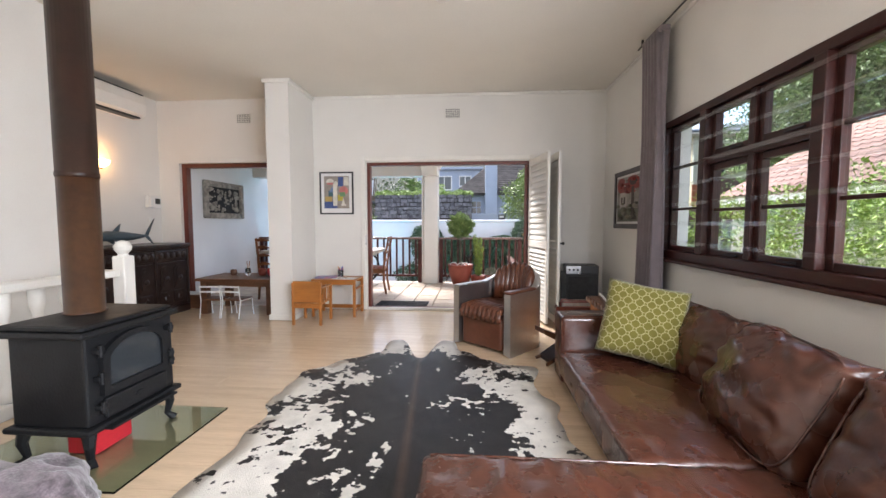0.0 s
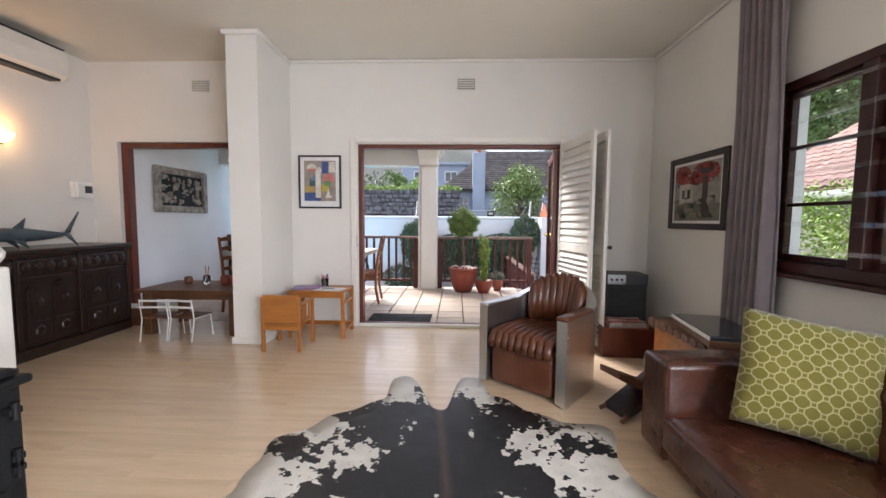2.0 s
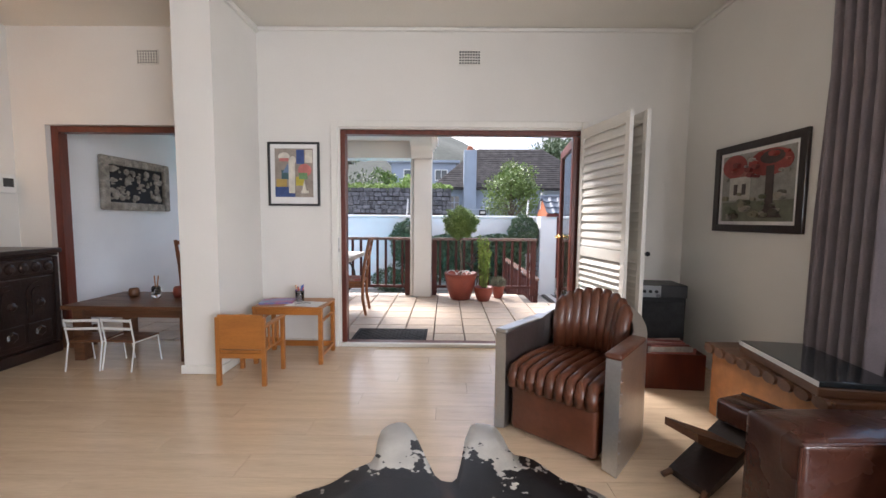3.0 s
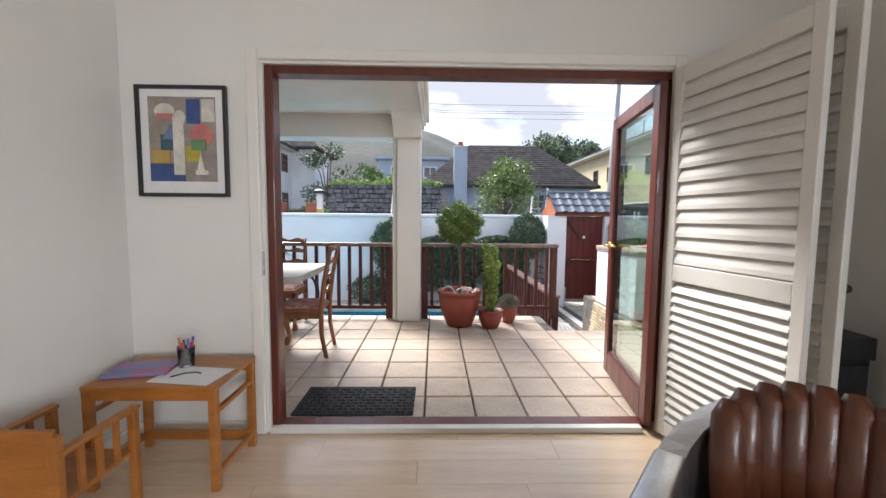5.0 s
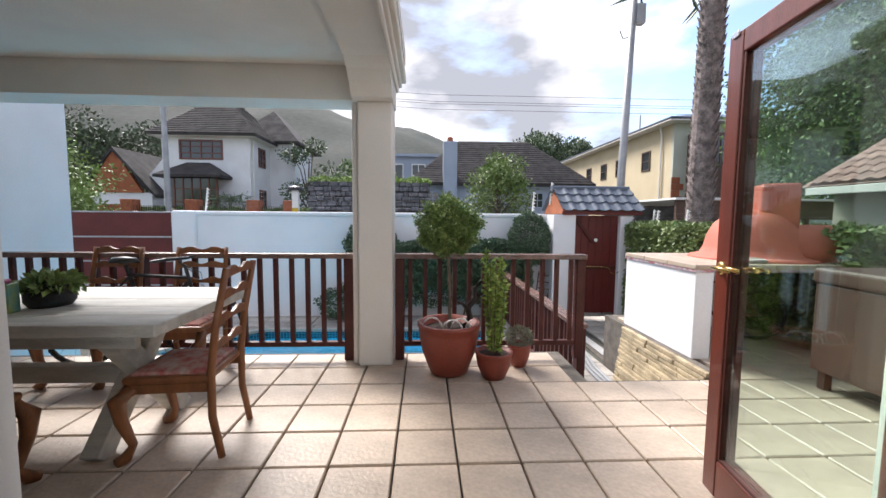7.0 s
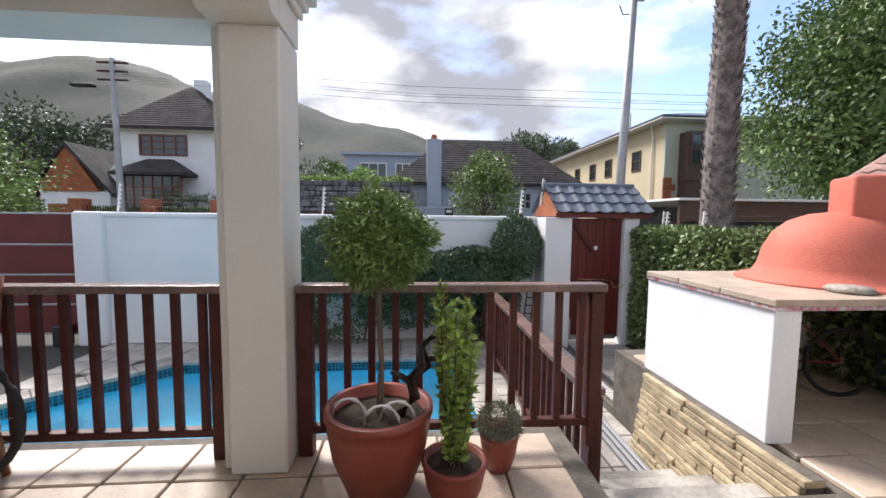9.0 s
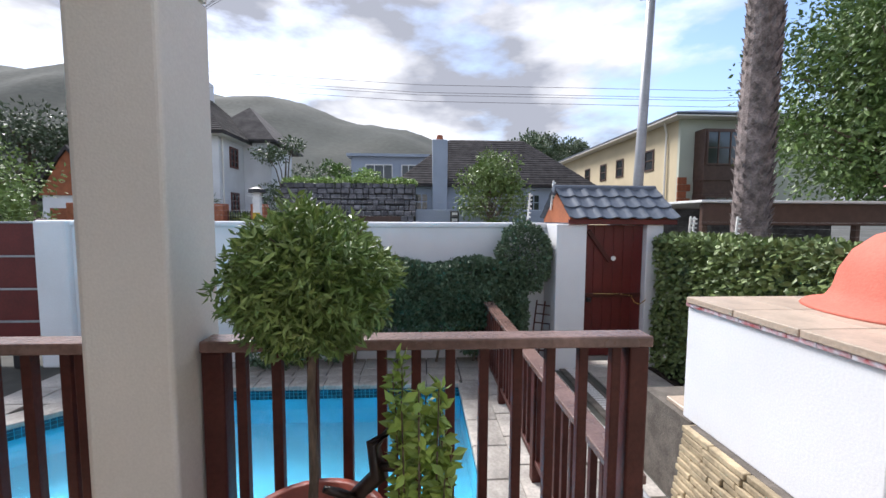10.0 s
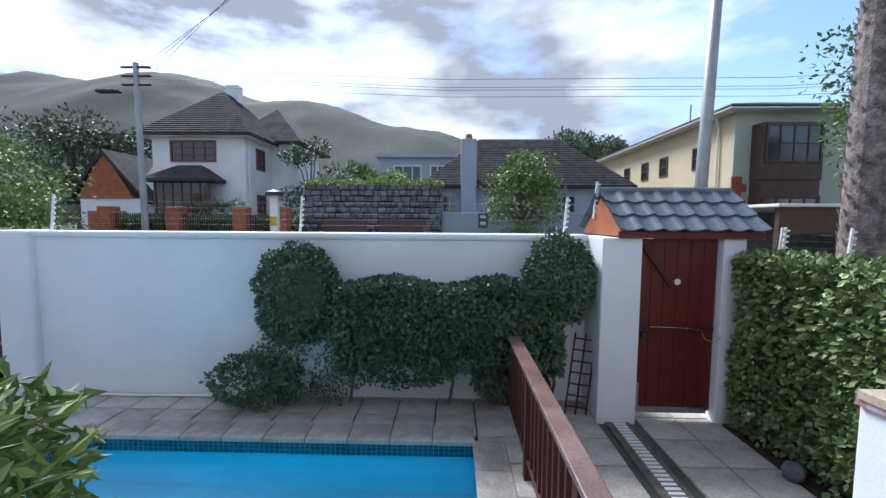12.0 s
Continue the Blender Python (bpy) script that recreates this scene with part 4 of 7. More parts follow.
# aviator armchair
def armchair():
    t = thing("armchair", "chestnut leather tub armchair with riveted aluminium sides", "armchair", pose(0.30, 4.09, 0.0, 0, 0, -41) @ Matrix.Diagonal((0.94, 1, 1, 1)))
    b = B()   # faces -y
    box(b, -0.27, -0.36, 0.03, 0.27, 0.20, 0.34, 0.03, 3)
    part("seat_base", b, "tan", t, "", True)
    for i in range(9):
        x0 = -0.27 + i * 0.06
        prof = [(-0.375, 0.33), (-0.385, 0.38), (-0.36, 0.42), (-0.2, 0.435), (0.05, 0.425), (0.20, 0.42)]
        b = B()
        tube(b, [(x0 + 0.03, y, z - 0.02) for y, z in prof], 0.034, 10)
        part("seat_channel", b, "tan", t, "", True)
    for i in range(9):
        a = math.radians(-64 + 16 * i)
        x, y = 0.235 * math.sin(a), 0.10 + 0.15 * math.cos(a)
        top = 0.81 - 0.07 * (abs(i - 4) / 4) ** 2
        b = B()
        tube(b, [(x * 0.92, y - 0.03, 0.42), (x, y, 0.6), (x * 1.02, y + 0.03, top - 0.04), (x, y + 0.05, top)], [0.045, 0.05, 0.045, 0.025], 10)
        part("back_channel", b, "tan", t, "", True)
    b = B()
    n = 15
    ring_o, ring_i, ring_o2, ring_i2 = [], [], [], []
    for i in range(n):
        a = math.radians(-90 + 180 * i / (n - 1))
        x, y = 0.38 * math.sin(a), 0.04 + 0.34 * math.cos(a)
        zt = 0.60 + 0.16 * max(0, math.cos(a)) ** 1.5
        ring_o.append((x, y, 0.0))
        ring_o2.append((x, y, zt))
    ring_o = [(-0.38, -0.37, 0)] + ring_o + [(0.38, -0.37, 0)]
    ring_o2 = [(-0.38, -0.37, 0.585)] + ring_o2 + [(0.38, -0.37, 0.585)]
    lo = [b.verts.new(p) for p in ring_o]
    hi = [b.verts.new(p) for p in ring_o2]
    li = [b.verts.new((p[0] * 0.80, p[1] - 0.05 * max(0, p[1]) / 0.38, 0.02)) for p in ring_o]
    hn = [b.verts.new((p[0] * 0.80, p[1] - 0.05 * max(0, p[1]) / 0.38, p[2])) for p in ring_o2]
    k = len(lo)
    for i in range(k - 1):
        b.faces.new((lo[i], lo[i + 1], hi[i + 1], hi[i]))
        b.faces.new((li[i], hn[i], hn[i + 1], li[i + 1]))
        b.faces.new((hi[i], hi[i + 1], hn[i + 1], hn[i]))
    for i in (0, k - 1):
        b.faces.new((lo[i], hi[i], hn[i], li[i]))
    part("shell", b, "alu", t, "riveted aluminium shell")
    for sx in (-1, 1):
        b = box(B(), min(sx * 0.295, sx * 0.385), -0.375, 0.585, max(sx * 0.295, sx * 0.385), 0.05, 0.615, 0.014, 3)
        part("arm_pad", b, "alu" if sx < 0 else "tan", t, "", True)
        b = B()
        for j in range(9):
            lathe(b, [(0.006, 0), (0.004, 0.004)], 8, Matrix.Translation((sx * 0.381, -0.35, 0.06 + j * 0.06)) @ Matrix.Rotation(sx * math.pi / 2, 4, "Y"))
        part("rivets", b, "steel", t)
    return t


armchair()

# wood stove, flue, hearth plate
st = thing("wood_stove", "matt black cast-iron wood stove with an arched glass door", "stove")
b = B()
box(b, -2.31, 1.74, 0.22, -1.90, 2.30, 0.68, 0.012)
part("body", b, "iron", st)
b = B()
box(b, -2.36, 1.69, 0.68, -1.86, 2.31, 0.712, 0.012)
box(b, -2.34, 1.71, 0.712, -1.88, 2.29, 0.74, 0.02)
part("top_plate", b, "iron", st)
b = B()
box(b, -2.34, 1.71, 0.19, -1.87, 2.33, 0.222, 0.012)
box(b, -1.90, 1.80, 0.19, -1.83, 2.24, 0.205, 0.004)
part("ash_lip", b, "iron", st)


def arch(y0, y1, z0, z1, rise, n=12):
    pts = [(y0, z0), (y1, z0)]
    for i in range(n + 1):
        a = math.pi * i / n
        pts.append(((y0 + y1) / 2 + (y1 - y0) / 2 * math.cos(a), z1 - rise + rise * math.sin(a)))
    return pts


b = B()
outer_, inner_ = arch(1.81, 2.23, 0.36, 0.66, 0.12), arch(1.85, 2.19, 0.40, 0.63, 0.10)
for h0, h1 in ((-1.9, -1.872),):
    oa, ia = [b.verts.new((h1, *p)) for p in outer_], [b.verts.new((h1, *p)) for p in inner_]
    ob_, ib_ = [b.verts.new((h0, *p)) for p in outer_], [b.verts.new((h0, *p)) for p in inner_]
    for i in range(len(oa)):
        j = (i + 1) % len(oa)
        b.faces.new((oa[i], oa[j], ia[j], ia[i]))
        b.faces.new((oa[i], ob_[i], ob_[j], oa[j]))
        b.faces.new((ia[i], ia[j], ib_[j], ib_[i]))
dr = part("door", b, "iron", st, "arched cast-iron door")
part("glass", prism(B(), arch(1.846, 2.194, 0.396, 0.634, 0.104), "x", -1.895, -1.888), "darkglass", dr, "sooty door glass")
part("lower_panel", box(B(), -1.90, 1.82, 0.24, -1.875, 2.22, 0.345, 0.008), "iron", st)
part("badge", lathe(B(), [(0.03, 0), (0.026, 0.006)], 20, Matrix.Translation((-1.875, 2.02, 0.295)) @ Matrix.Rotation(math.pi / 2, 4, "Y") @ Matrix.Diagonal((0.5, 1, 1, 1))), "iron", st)
for y, z in ((1.795, 0.60), (1.795, 0.46), (1.795, 0.31), (2.25, 0.60), (2.25, 0.44), (2.25, 0.40)):
    b = tube(B(), [(-1.868, y, z - 0.03), (-1.868, y, z + 0.03)], 0.012, 10)
    box(b, -1.9, y - 0.02, z - 0.012, -1.862, y + 0.02, z + 0.012, 0.004)
    part("hinge", b, "iron", st)
for x, y in ((-1.93, 1.77), (-1.93, 2.27), (-2.28, 1.77), (-2.28, 2.27)):
    dx, dy = (1 if x > -2.1 else -1), (1 if y > 2 else -1)
    part("leg", tube(B(), [(x, y, 0.195), (x + 0.012 * dx, y + 0.012 * dy, 0.12), (x + 0.0 * dx, y, 0.05), (x + 0.03 * dx, y + 0.02 * dy, 0.013)], [0.034, 0.024, 0.017, 0.024], 8), "iron", st)
sp_ = thing("stove_pipe", "tall heat-browned enamel flue pipe above the stove", "flue pipe", pose(-2.20, 2.04, 0))
part("lower_pipe", lathe(B(), [(0.098, 0.738), (0.098, 0.75), (0.092, 0.752), (0.092, 1.50)], 28), "flue_low", sp_, "amber-brown heat-faded lower pipe", True)
part("upper_pipe", lathe(B(), [(0.0935, 1.49), (0.0965, 1.502), (0.0965, 1.52), (0.0935, 1.522), (0.0935, CZ - 0.003)], 28), "flue", sp_, "dark brown upper pipe", True)
solid("hearth_plate", box(B(), -2.62, 1.60, 0.001, -1.64, 2.44, 0.012, 0.003), "plate", "green-tinted glass hearth plate under the stove", "hearth")
rb = thing("storage_box", "small red box under the stove", "box")
part("body", box(B(), -2.16, 1.86, 0.013, -1.99, 2.08, 0.125, 0.01), "red", rb)
part("lid", box(B(), -2.17, 1.85, 0.126, -1.98, 2.09, 0.145, 0.008), "red", rb)
# wood rack and blanket beside the stove
wr = thing("log_shelf", "brown wooden shelf beside the stove", "shelf")
for z in (0.05, 0.30):
    part("shelf", box(B(), -2.62, 1.24, z, -2.28, 1.60, z + 0.03, 0.004), "table", wr)
for x in (-2.62, -2.31):
    part("side_panel", box(B(), x, 1.24, 0.0, x + 0.03, 1.59, 0.36, 0.004), "table", wr)
b = B()
lathe(b, [(0.26, 0.0), (0.30, 0.06), (0.28, 0.16), (0.20, 0.25), (0.09, 0.30)], 36)
bmesh.ops.subdivide_edges(b, edges=b.edges[:], cuts=2, use_grid_fill=True)
b.normal_update()
for v in b.verts:
    v.co += v.normal * 0.045 * noise.noise(v.co * 11) + v.normal * 0.02 * noise.noise(v.co * 25)
    v.co.z = max(v.co.z, 0.002)
o = solid("blanket", b, "cushion2", "crumpled grey-violet patterned blanket in a heap on the floor", "blanket", True)
o.matrix_world = pose(-1.80, 1.28, 0)

# balustrade and newel
bl = thing("balustrade", "white painted turned balustrade with a ball-topped newel post", "balustrade")
part("handrail", box(B(), -3.06, 0.0, 0.80, -2.92, 3.02, 0.86, 0.012), "trim", bl)
part("kerb", box(B(), -3.06, 0.0, 0.001, -2.92, 3.02, 0.09, 0.01), "trim", bl)
b = box(B(), -3.0, 3.02, 0, -2.89, 3.13, 0.97, 0.012)
lathe(b, [(0.05, 0.95), (0.035, 0.985), (0.06, 1.02), (0.065, 1.05), (0.045, 1.085), (0.01, 1.10)], 20, Matrix.Translation((-2.945, 3.075, 0)))
part("newel_post", b, "trim", bl)
bal = mesh_of("baluster", lathe(B(), [(0.045, 0.09), (0.045, 0.18), (0.03, 0.21), (0.05, 0.30), (0.055, 0.38), (0.03, 0.56), (0.028, 0.62), (0.042, 0.68), (0.045, 0.80)], 14), "trim", True)
for i in range(13):
    o = new("baluster", bal)
    o.parent = bl
    o.location = (-2.99, 2.84 - i * 0.2, 0)


# carved sideboard along the far side wall
def sideboard():
    t = thing("sideboard", "near-black carved oak sideboard with arched door panels", "sideboard")
    X0, X1, Y0, Y1 = LX + 0.01, -4.12, 3.62, 5.30
    part("body", box(B(), X0, Y0, 0.06, X1, Y1, 0.90, 0.008), "carved", t)
    part("plinth", box(B(), X0, Y0 - 0.02, 0.0, X1 + 0.04, Y1 + 0.02, 0.10, 0.015), "carved", t)
    part("top", box(B(), X0, Y0 - 0.04, 0.92, X1 + 0.06, Y1 + 0.04, 0.965, 0.012, 3), "carved", t)
    part("cornice", box(B(), X0, Y0 - 0.02, 0.895, X1 + 0.04, Y1 + 0.02, 0.922, 0.01), "carved", t)
    w = (Y1 - Y0) / 3
    for i in range(3):
        y0, y1 = Y0 + i * w + 0.02, Y0 + (i + 1) * w - 0.02
        b = box(B(), X1, y0, 0.74, X1 + 0.03, y1, 0.88, 0.012, 3)
        for k in range(5):
            yy = y0 + (k + 0.5) * (y1 - y0) / 5
            lathe(b, [(0.048, 0), (0.04, 0.014), (0.02, 0.02)], 10, Matrix.Translation((X1 + 0.028, yy, 0.81)) @ Matrix.Rotation(math.pi / 2, 4, "Y"))
        part("drawer", b, "carved", t, "carved drawer front")
        d = part("door", box(B(), X1, y0, 0.12, X1 + 0.022, y1, 0.72, 0.006), "carved", t, "carved door")
        for j in range(2):
            a0 = y0 + 0.04 + j * (y1 - y0 - 0.06) / 2
            a1 = a0 + (y1 - y0 - 0.06) / 2 - 0.03
            b = B()
            prism(b, arch(a0, a1, 0.36, 0.68, 0.09), "x", X1 + 0.02, X1 + 0.036)
            prism(b, arch(a0 + 0.03, a1 - 0.03, 0.40, 0.645, 0.06), "x", X1 + 0.034, X1 + 0.046)
            lathe(b, [(0.04, 0), (0.03, 0.015), (0.01, 0.022)], 10, Matrix.Translation((X1 + 0.044, (a0 + a1) / 2, 0.50)) @ Matrix.Rotation(math.pi / 2, 4, "Y"))
            box(b, X1 + 0.02, a0, 0.16, X1 + 0.034, a1, 0.33, 0.006)
            lathe(b, [(0.05, 0), (0.035, 0.012)], 6, Matrix.Translation((X1 + 0.033, (a0 + a1) / 2, 0.245)) @ Matrix.Rotation(math.pi / 2, 4, "Y"))
            part("door_panel", b, "carved", d)
    for y in [Y0 + i * w for i in range(4)]:
        part("pilaster", box(B(), X1, y - 0.02, 0.10, X1 + 0.035, y + 0.02, 0.89, 0.008), "carved", t)


sideboard()
# fish ornament
b = B()
tube(b, [(0, -0.42, 0.10), (0, -0.30, 0.105), (0, -0.15, 0.11), (0, 0.0, 0.105), (0, 0.15, 0.10), (0, 0.26, 0.10), (0, 0.31, 0.105)], [0.006, 0.035, 0.055, 0.055, 0.038, 0.02, 0.014], 12)
prism(b, [(-0.10, 0.15), (-0.02, 0.155), (-0.0, 0.24)], "x", -0.006, 0.006)
prism(b, [(0.29, 0.11), (0.33, 0.11), (0.42, 0.30), (0.34, 0.19)], "x", -0.007, 0.007)
prism(b, [(0.29, 0.10), (0.33, 0.105), (0.40, -0.0), (0.34, 0.05)], "x", -0.007, 0.007)
prism(b, [(-0.14, 0.08), (-0.05, 0.07), (-0.02, 0.0)], "x", -0.05, -0.04)
prism(b, [(-0.14, 0.08), (-0.05, 0.07), (-0.02, 0.0)], "x", 0.04, 0.05)
o = solid("fish_ornament", b, "shark", "blue-grey wooden fish ornament on the sideboard", "ornament", True)
o.matrix_world = pose(-4.25, 4.42, 0.967, 0, 0, -4) @ Matrix.Scale(1.12, 4)


def picture(name, m, w, h, label, frame_mat, mount, blobs, fw=0.02):
    """A framed picture hanging in the x-z plane of m, facing -y."""
    t = thing(name, label, "picture", m)
    b = B()
    for q in ((0, -0.025, 0, fw, 0, h), (w - fw, -0.025, 0, w, 0, h), (fw, -0.024, 0, w - fw, 0, fw), (fw, -0.024, h - fw, w - fw, 0, h)):
        box(b, *q, 0.003)
    part("picture_frame", b, frame_mat, t)
    part("mount", box(B(), fw, -0.010, fw, w - fw, -0.002, h - fw), mount, t, "plain mount board")
    for i, (kind, x0, z0, x1, z1, col) in enumerate(blobs):
        key = "ink%0.2f%0.2f%0.2f" % col
        if key not in M:
            M[key] = mat("print ink " + key[3:], col, 0.6, var=0.12, scale=16, fine=120, bump=0)
        y = -0.0125 - 0.0006 * i
        b = B()
        X0, X1, Z0, Z1 = x0 * w, x1 * w, z0 * h, z1 * h
        if kind == "o":
            pts = [((X0 + X1) / 2 + (X1 - X0) / 2 * math.cos(k * math.pi / 12), (Z0 + Z1) / 2 + (Z1 - Z0) / 2 * math.sin(k * math.pi / 12)) for k in range(24)]
        elif kind == "t":
            pts = [(X0, Z0), (X1, Z0), ((X0 + X1) / 2, Z1)]
        else:
            pts = [(X0, Z0), (X1, Z0), (X1, Z1), (X0, Z1)]
        prism(b, pts, "y", y, -0.0098)
        part("printed_shape", b, key, t)
    return t


taupe, navy, coral, cream_, ochre, green_, lblue = (0.34, 0.29, 0.25), (0.05, 0.09, 0.26), (0.60, 0.20, 0.18), (0.70, 0.66, 0.58), (0.50, 0.34, 0.10), (0.16, 0.30, 0.14), (0.16, 0.24, 0.40)
picture("abstract_print", pose(-2.21, WY - 0.002, 1.37), 0.49, 0.60, "abstract colour-block print in a thin black frame", "black", "paper",
        (("r", .13, .14, .87, .90, taupe), ("r", .13, .14, .52, .30, navy), ("o", .20, .70, .42, .84, cream_), ("r", .22, .70, .40, .75, coral), ("r", .55, .66, .70, .88, navy), ("r", .72, .68, .86, .88, cream_),
         ("o", .58, .46, .84, .66, coral), ("r", .26, .42, .50, .56, (0.05, 0.12, 0.14)), ("t", .28, .52, .48, .66, lblue), ("r", .40, .20, .52, .72, cream_), ("o", .42, .66, .54, .78, cream_),
         ("r", .16, .30, .36, .42, ochre), ("r", .54, .32, .70, .46, (0.55, 0.45, 0.06)), ("r", .60, .42, .76, .52, green_), ("t", .66, .24, .74, .40, cream_), ("r", .64, .20, .78, .24, cream_)))
g_ = random.Random(12)
DABS = []
for k in range(46):
    x, z = g_.uniform(.11, .84), g_.choice((g_.uniform(.58, .82), g_.uniform(.13, .42)))
    s_ = g_.uniform(.03, .09)
    DABS.append(("o", x, z, min(.9, x + s_), min(.88, z + s_ * 0.8), g_.choice(((0.32, 0.05, 0.04), (0.40, 0.12, 0.09), (0.20, 0.04, 0.035), (0.45, 0.42, 0.38), (0.30, 0.29, 0.25))) if z > .5 else g_.choice(((0.14, 0.15, 0.09), (0.24, 0.22, 0.15), (0.30, 0.27, 0.22), (0.09, 0.08, 0.06)))))
redp, dkp, greyp = (0.30, 0.06, 0.05), (0.07, 0.05, 0.045), (0.32, 0.31, 0.28)
picture("landscape_painting", pose(WX - 0.002, 5.08, 1.18, 0, 0, -90), 0.84, 0.67, "painting of a red-leaved tree and pale house in a dark frame", "carved", "paper",
        (("r", .10, .12, .90, .88, greyp), ("r", .12, .12, .90, .34, (0.17, 0.17, 0.12)), ("r", .20, .36, .45, .66, (0.55, 0.52, 0.47)), ("t", .18, .62, .50, .78, (0.30, 0.12, 0.09)), ("o", .10, .62, .40, .88, redp),
         ("o", .42, .60, .88, .88, redp), ("o", .55, .72, .80, .86, dkp), ("r", .62, .18, .70, .70, dkp), ("t", .56, .16, .80, .36, dkp), ("r", .26, .42, .30, .54, dkp), ("r", .36, .42, .40, .54, dkp)) + tuple(DABS), 0.055)
picture("small_print", pose(LX + 0.075, 3.90, 0.967, -6, 0, 90), 0.42, 0.50, "small blue-green print in a pale wooden frame", "pine", "paper", (("r", .26, .24, .74, .62, (0.10, 0.22, 0.26)), ("r", .3, .3, .7, .4, (0.05, 0.12, 0.16))))

# sconce, air conditioner, intercom, vents, smoke detector
sc = thing("wall_sconce", "half-bowl wall sconce, lit with warm light", "wall lamp", pose(LX + 0.002, 4.57, 1.94, 0, 0, 0))
b = B()
rings = []
for k in range(6):
    r, z = 0.135 * math.sin(math.radians(18 + 14.4 * k)), 0.09 - 0.10 * math.cos(math.radians(18 + 14.4 * k))
    rings.append([b.verts.new((r * math.sin(math.pi * i / 16) * 0.8, r * math.cos(math.pi * i / 16), z)) for i in range(17)])
for p_, q_ in zip(rings, rings[1:]):
    for i in range(16):
        b.faces.new((p_[i], p_[i + 1], q_[i + 1], q_[i]))
b.faces.new(rings[0])
part("bowl", b, "lampglow", sc, "glowing alabaster bowl", True)
part("wall_plate", box(B(), 0, -0.05, -0.02, 0.012, 0.05, 0.09, 0.004), "brass", sc)
lp = new("sconce_bulb", bpy.data.lights.new("sconce_bulb", "POINT"))
lp.data.energy, lp.data.color, lp.data.shadow_soft_size = 0.75, (1.0, 0.55, 0.20), 0.10
lp.location = (LX + 0.16, 4.57, 2.06)

ac = thing("air_conditioner", "long cream wall-mounted air conditioner above the sideboard", "air conditioner")
b = B()
prism(b, [(LX + 0.001, 2.64), (LX + 0.14, 2.64), (LX + 0.21, 2.69), (LX + 0.23, 2.82), (LX + 0.20, 2.94), (LX + 0.001, 2.96)], "y", 4.20, 5.09)
part("casing", b, "trim", ac)
part("air_outlet", box(B(), LX + 0.05, 4.24, 2.636, LX + 0.17, 5.05, 2.66, 0.004, m=None), "black", ac)
part("grille_line", box(B(), LX + 0.10, 4.22, 2.942, LX + 0.21, 5.07, 2.956, 0.002), "black", ac)
ic = thing("intercom", "white wall intercom handset with a small dark display", "intercom")
part("housing", box(B(), LX + 0.25 - 0.25 + 0.001, 5.24, 1.46, LX + 0.05, 5.48, 1.64, 0.01), "whiteplastic", ic)
part("display", box(B(), LX + 0.05, 5.37, 1.52, LX + 0.053, 5.46, 1.60, 0.001), "darkglass", ic)
part("handset", box(B(), LX + 0.05, 5.25, 1.47, LX + 0.085, 5.31, 1.63, 0.012), "whiteplastic", ic)
part("light_switch", box(B(), LX + 0.001, 5.30, 1.24, LX + 0.012, 5.37, 1.32, 0.003), "whiteplastic", ic)


def vent(x, z, w=0.20, h=0.125):
    t = thing("wall_vent", "cream perforated air brick vent high on the wall", "vent", pose(x, WY - 0.002, z), "air brick vents")
    part("backing", box(B(), 0, -0.004, 0, w, 0, h), "black", t)
    b = B()
    n, m_ = 8, 5
    for i in range(n + 1):
        box(b, i * w / n - 0.0042, -0.012, 0, i * w / n + 0.0042, -0.004, h)
    for j in range(m_ + 1):
        box(b, 0, -0.0125, j * h / m_ - 0.0042, w, -0.0045, j * h / m_ + 0.0042)
    part("grille", b, "trim", t)


vent(-0.41, 2.69)
vent(-3.42, 2.68)
sd = thing("smoke_detector", "small white round smoke detector on the ceiling", "smoke detector", pose(-0.26, 3.2, CZ - 0.001, 180))
part("base", lathe(B(), [(0.06, 0), (0.062, 0.012), (0.058, 0.02)], 24), "whiteplastic", sd, "", True)
part("sensor", lathe(B(), [(0.045, 0.02), (0.04, 0.035), (0.02, 0.04)], 24), "trim", sd, "", True)

# curtain and track
b = B()
cols_ = 64
prev = None
fr_, bk_ = [], []
for k, z in enumerate((0.02, 0.6, 1.3, 2.0, 2.6, 2.93)):
    sq = 1.0 - 0.12 * (k / 5)
    row = []
    for i in range(cols_ + 1):
        u = i / cols_
        y = 3.62 + 0.42 * (0.5 + (u - 0.5) * sq)
        x = 1.625 + 0.045 * math.sin(u * 2 * math.pi * 6.5 + 0.4 * math.sin(k)) + 0.012 * math.sin(u * 41 + k)
        row.append(b.verts.new((x, y, z)))
    fr_.append(row)
for p_, q_ in zip(fr_, fr_[1:]):
    for i in range(cols_):
        b.faces.new((p_[i], p_[i + 1], q_[i + 1], q_[i]))
cu = thing("curtain", "grey-mauve full-length curtain drawn back beside the window", "curtain")
o = part("cloth", b, "curtain", cu, "", True)
md = o.modifiers.new("thick", "SOLIDIFY")
md.thickness = 0.004
part("header_tape", box(B(), 1.58, 3.64, 2.90, 1.67, 4.02, 2.95, 0.01), "curtain", cu)
b = tube(B(), [(1.62, -0.5, 2.965), (1.62, 4.2, 2.965)], 0.008)
for y in (0.5, 2.3, 4.1):
    box(b, 1.612, y - 0.01, 2.965, 1.628, y + 0.01, CZ - 0.001)
solid("curtain_track", b, "black", "thin dark curtain track under the ceiling", "curtain track")


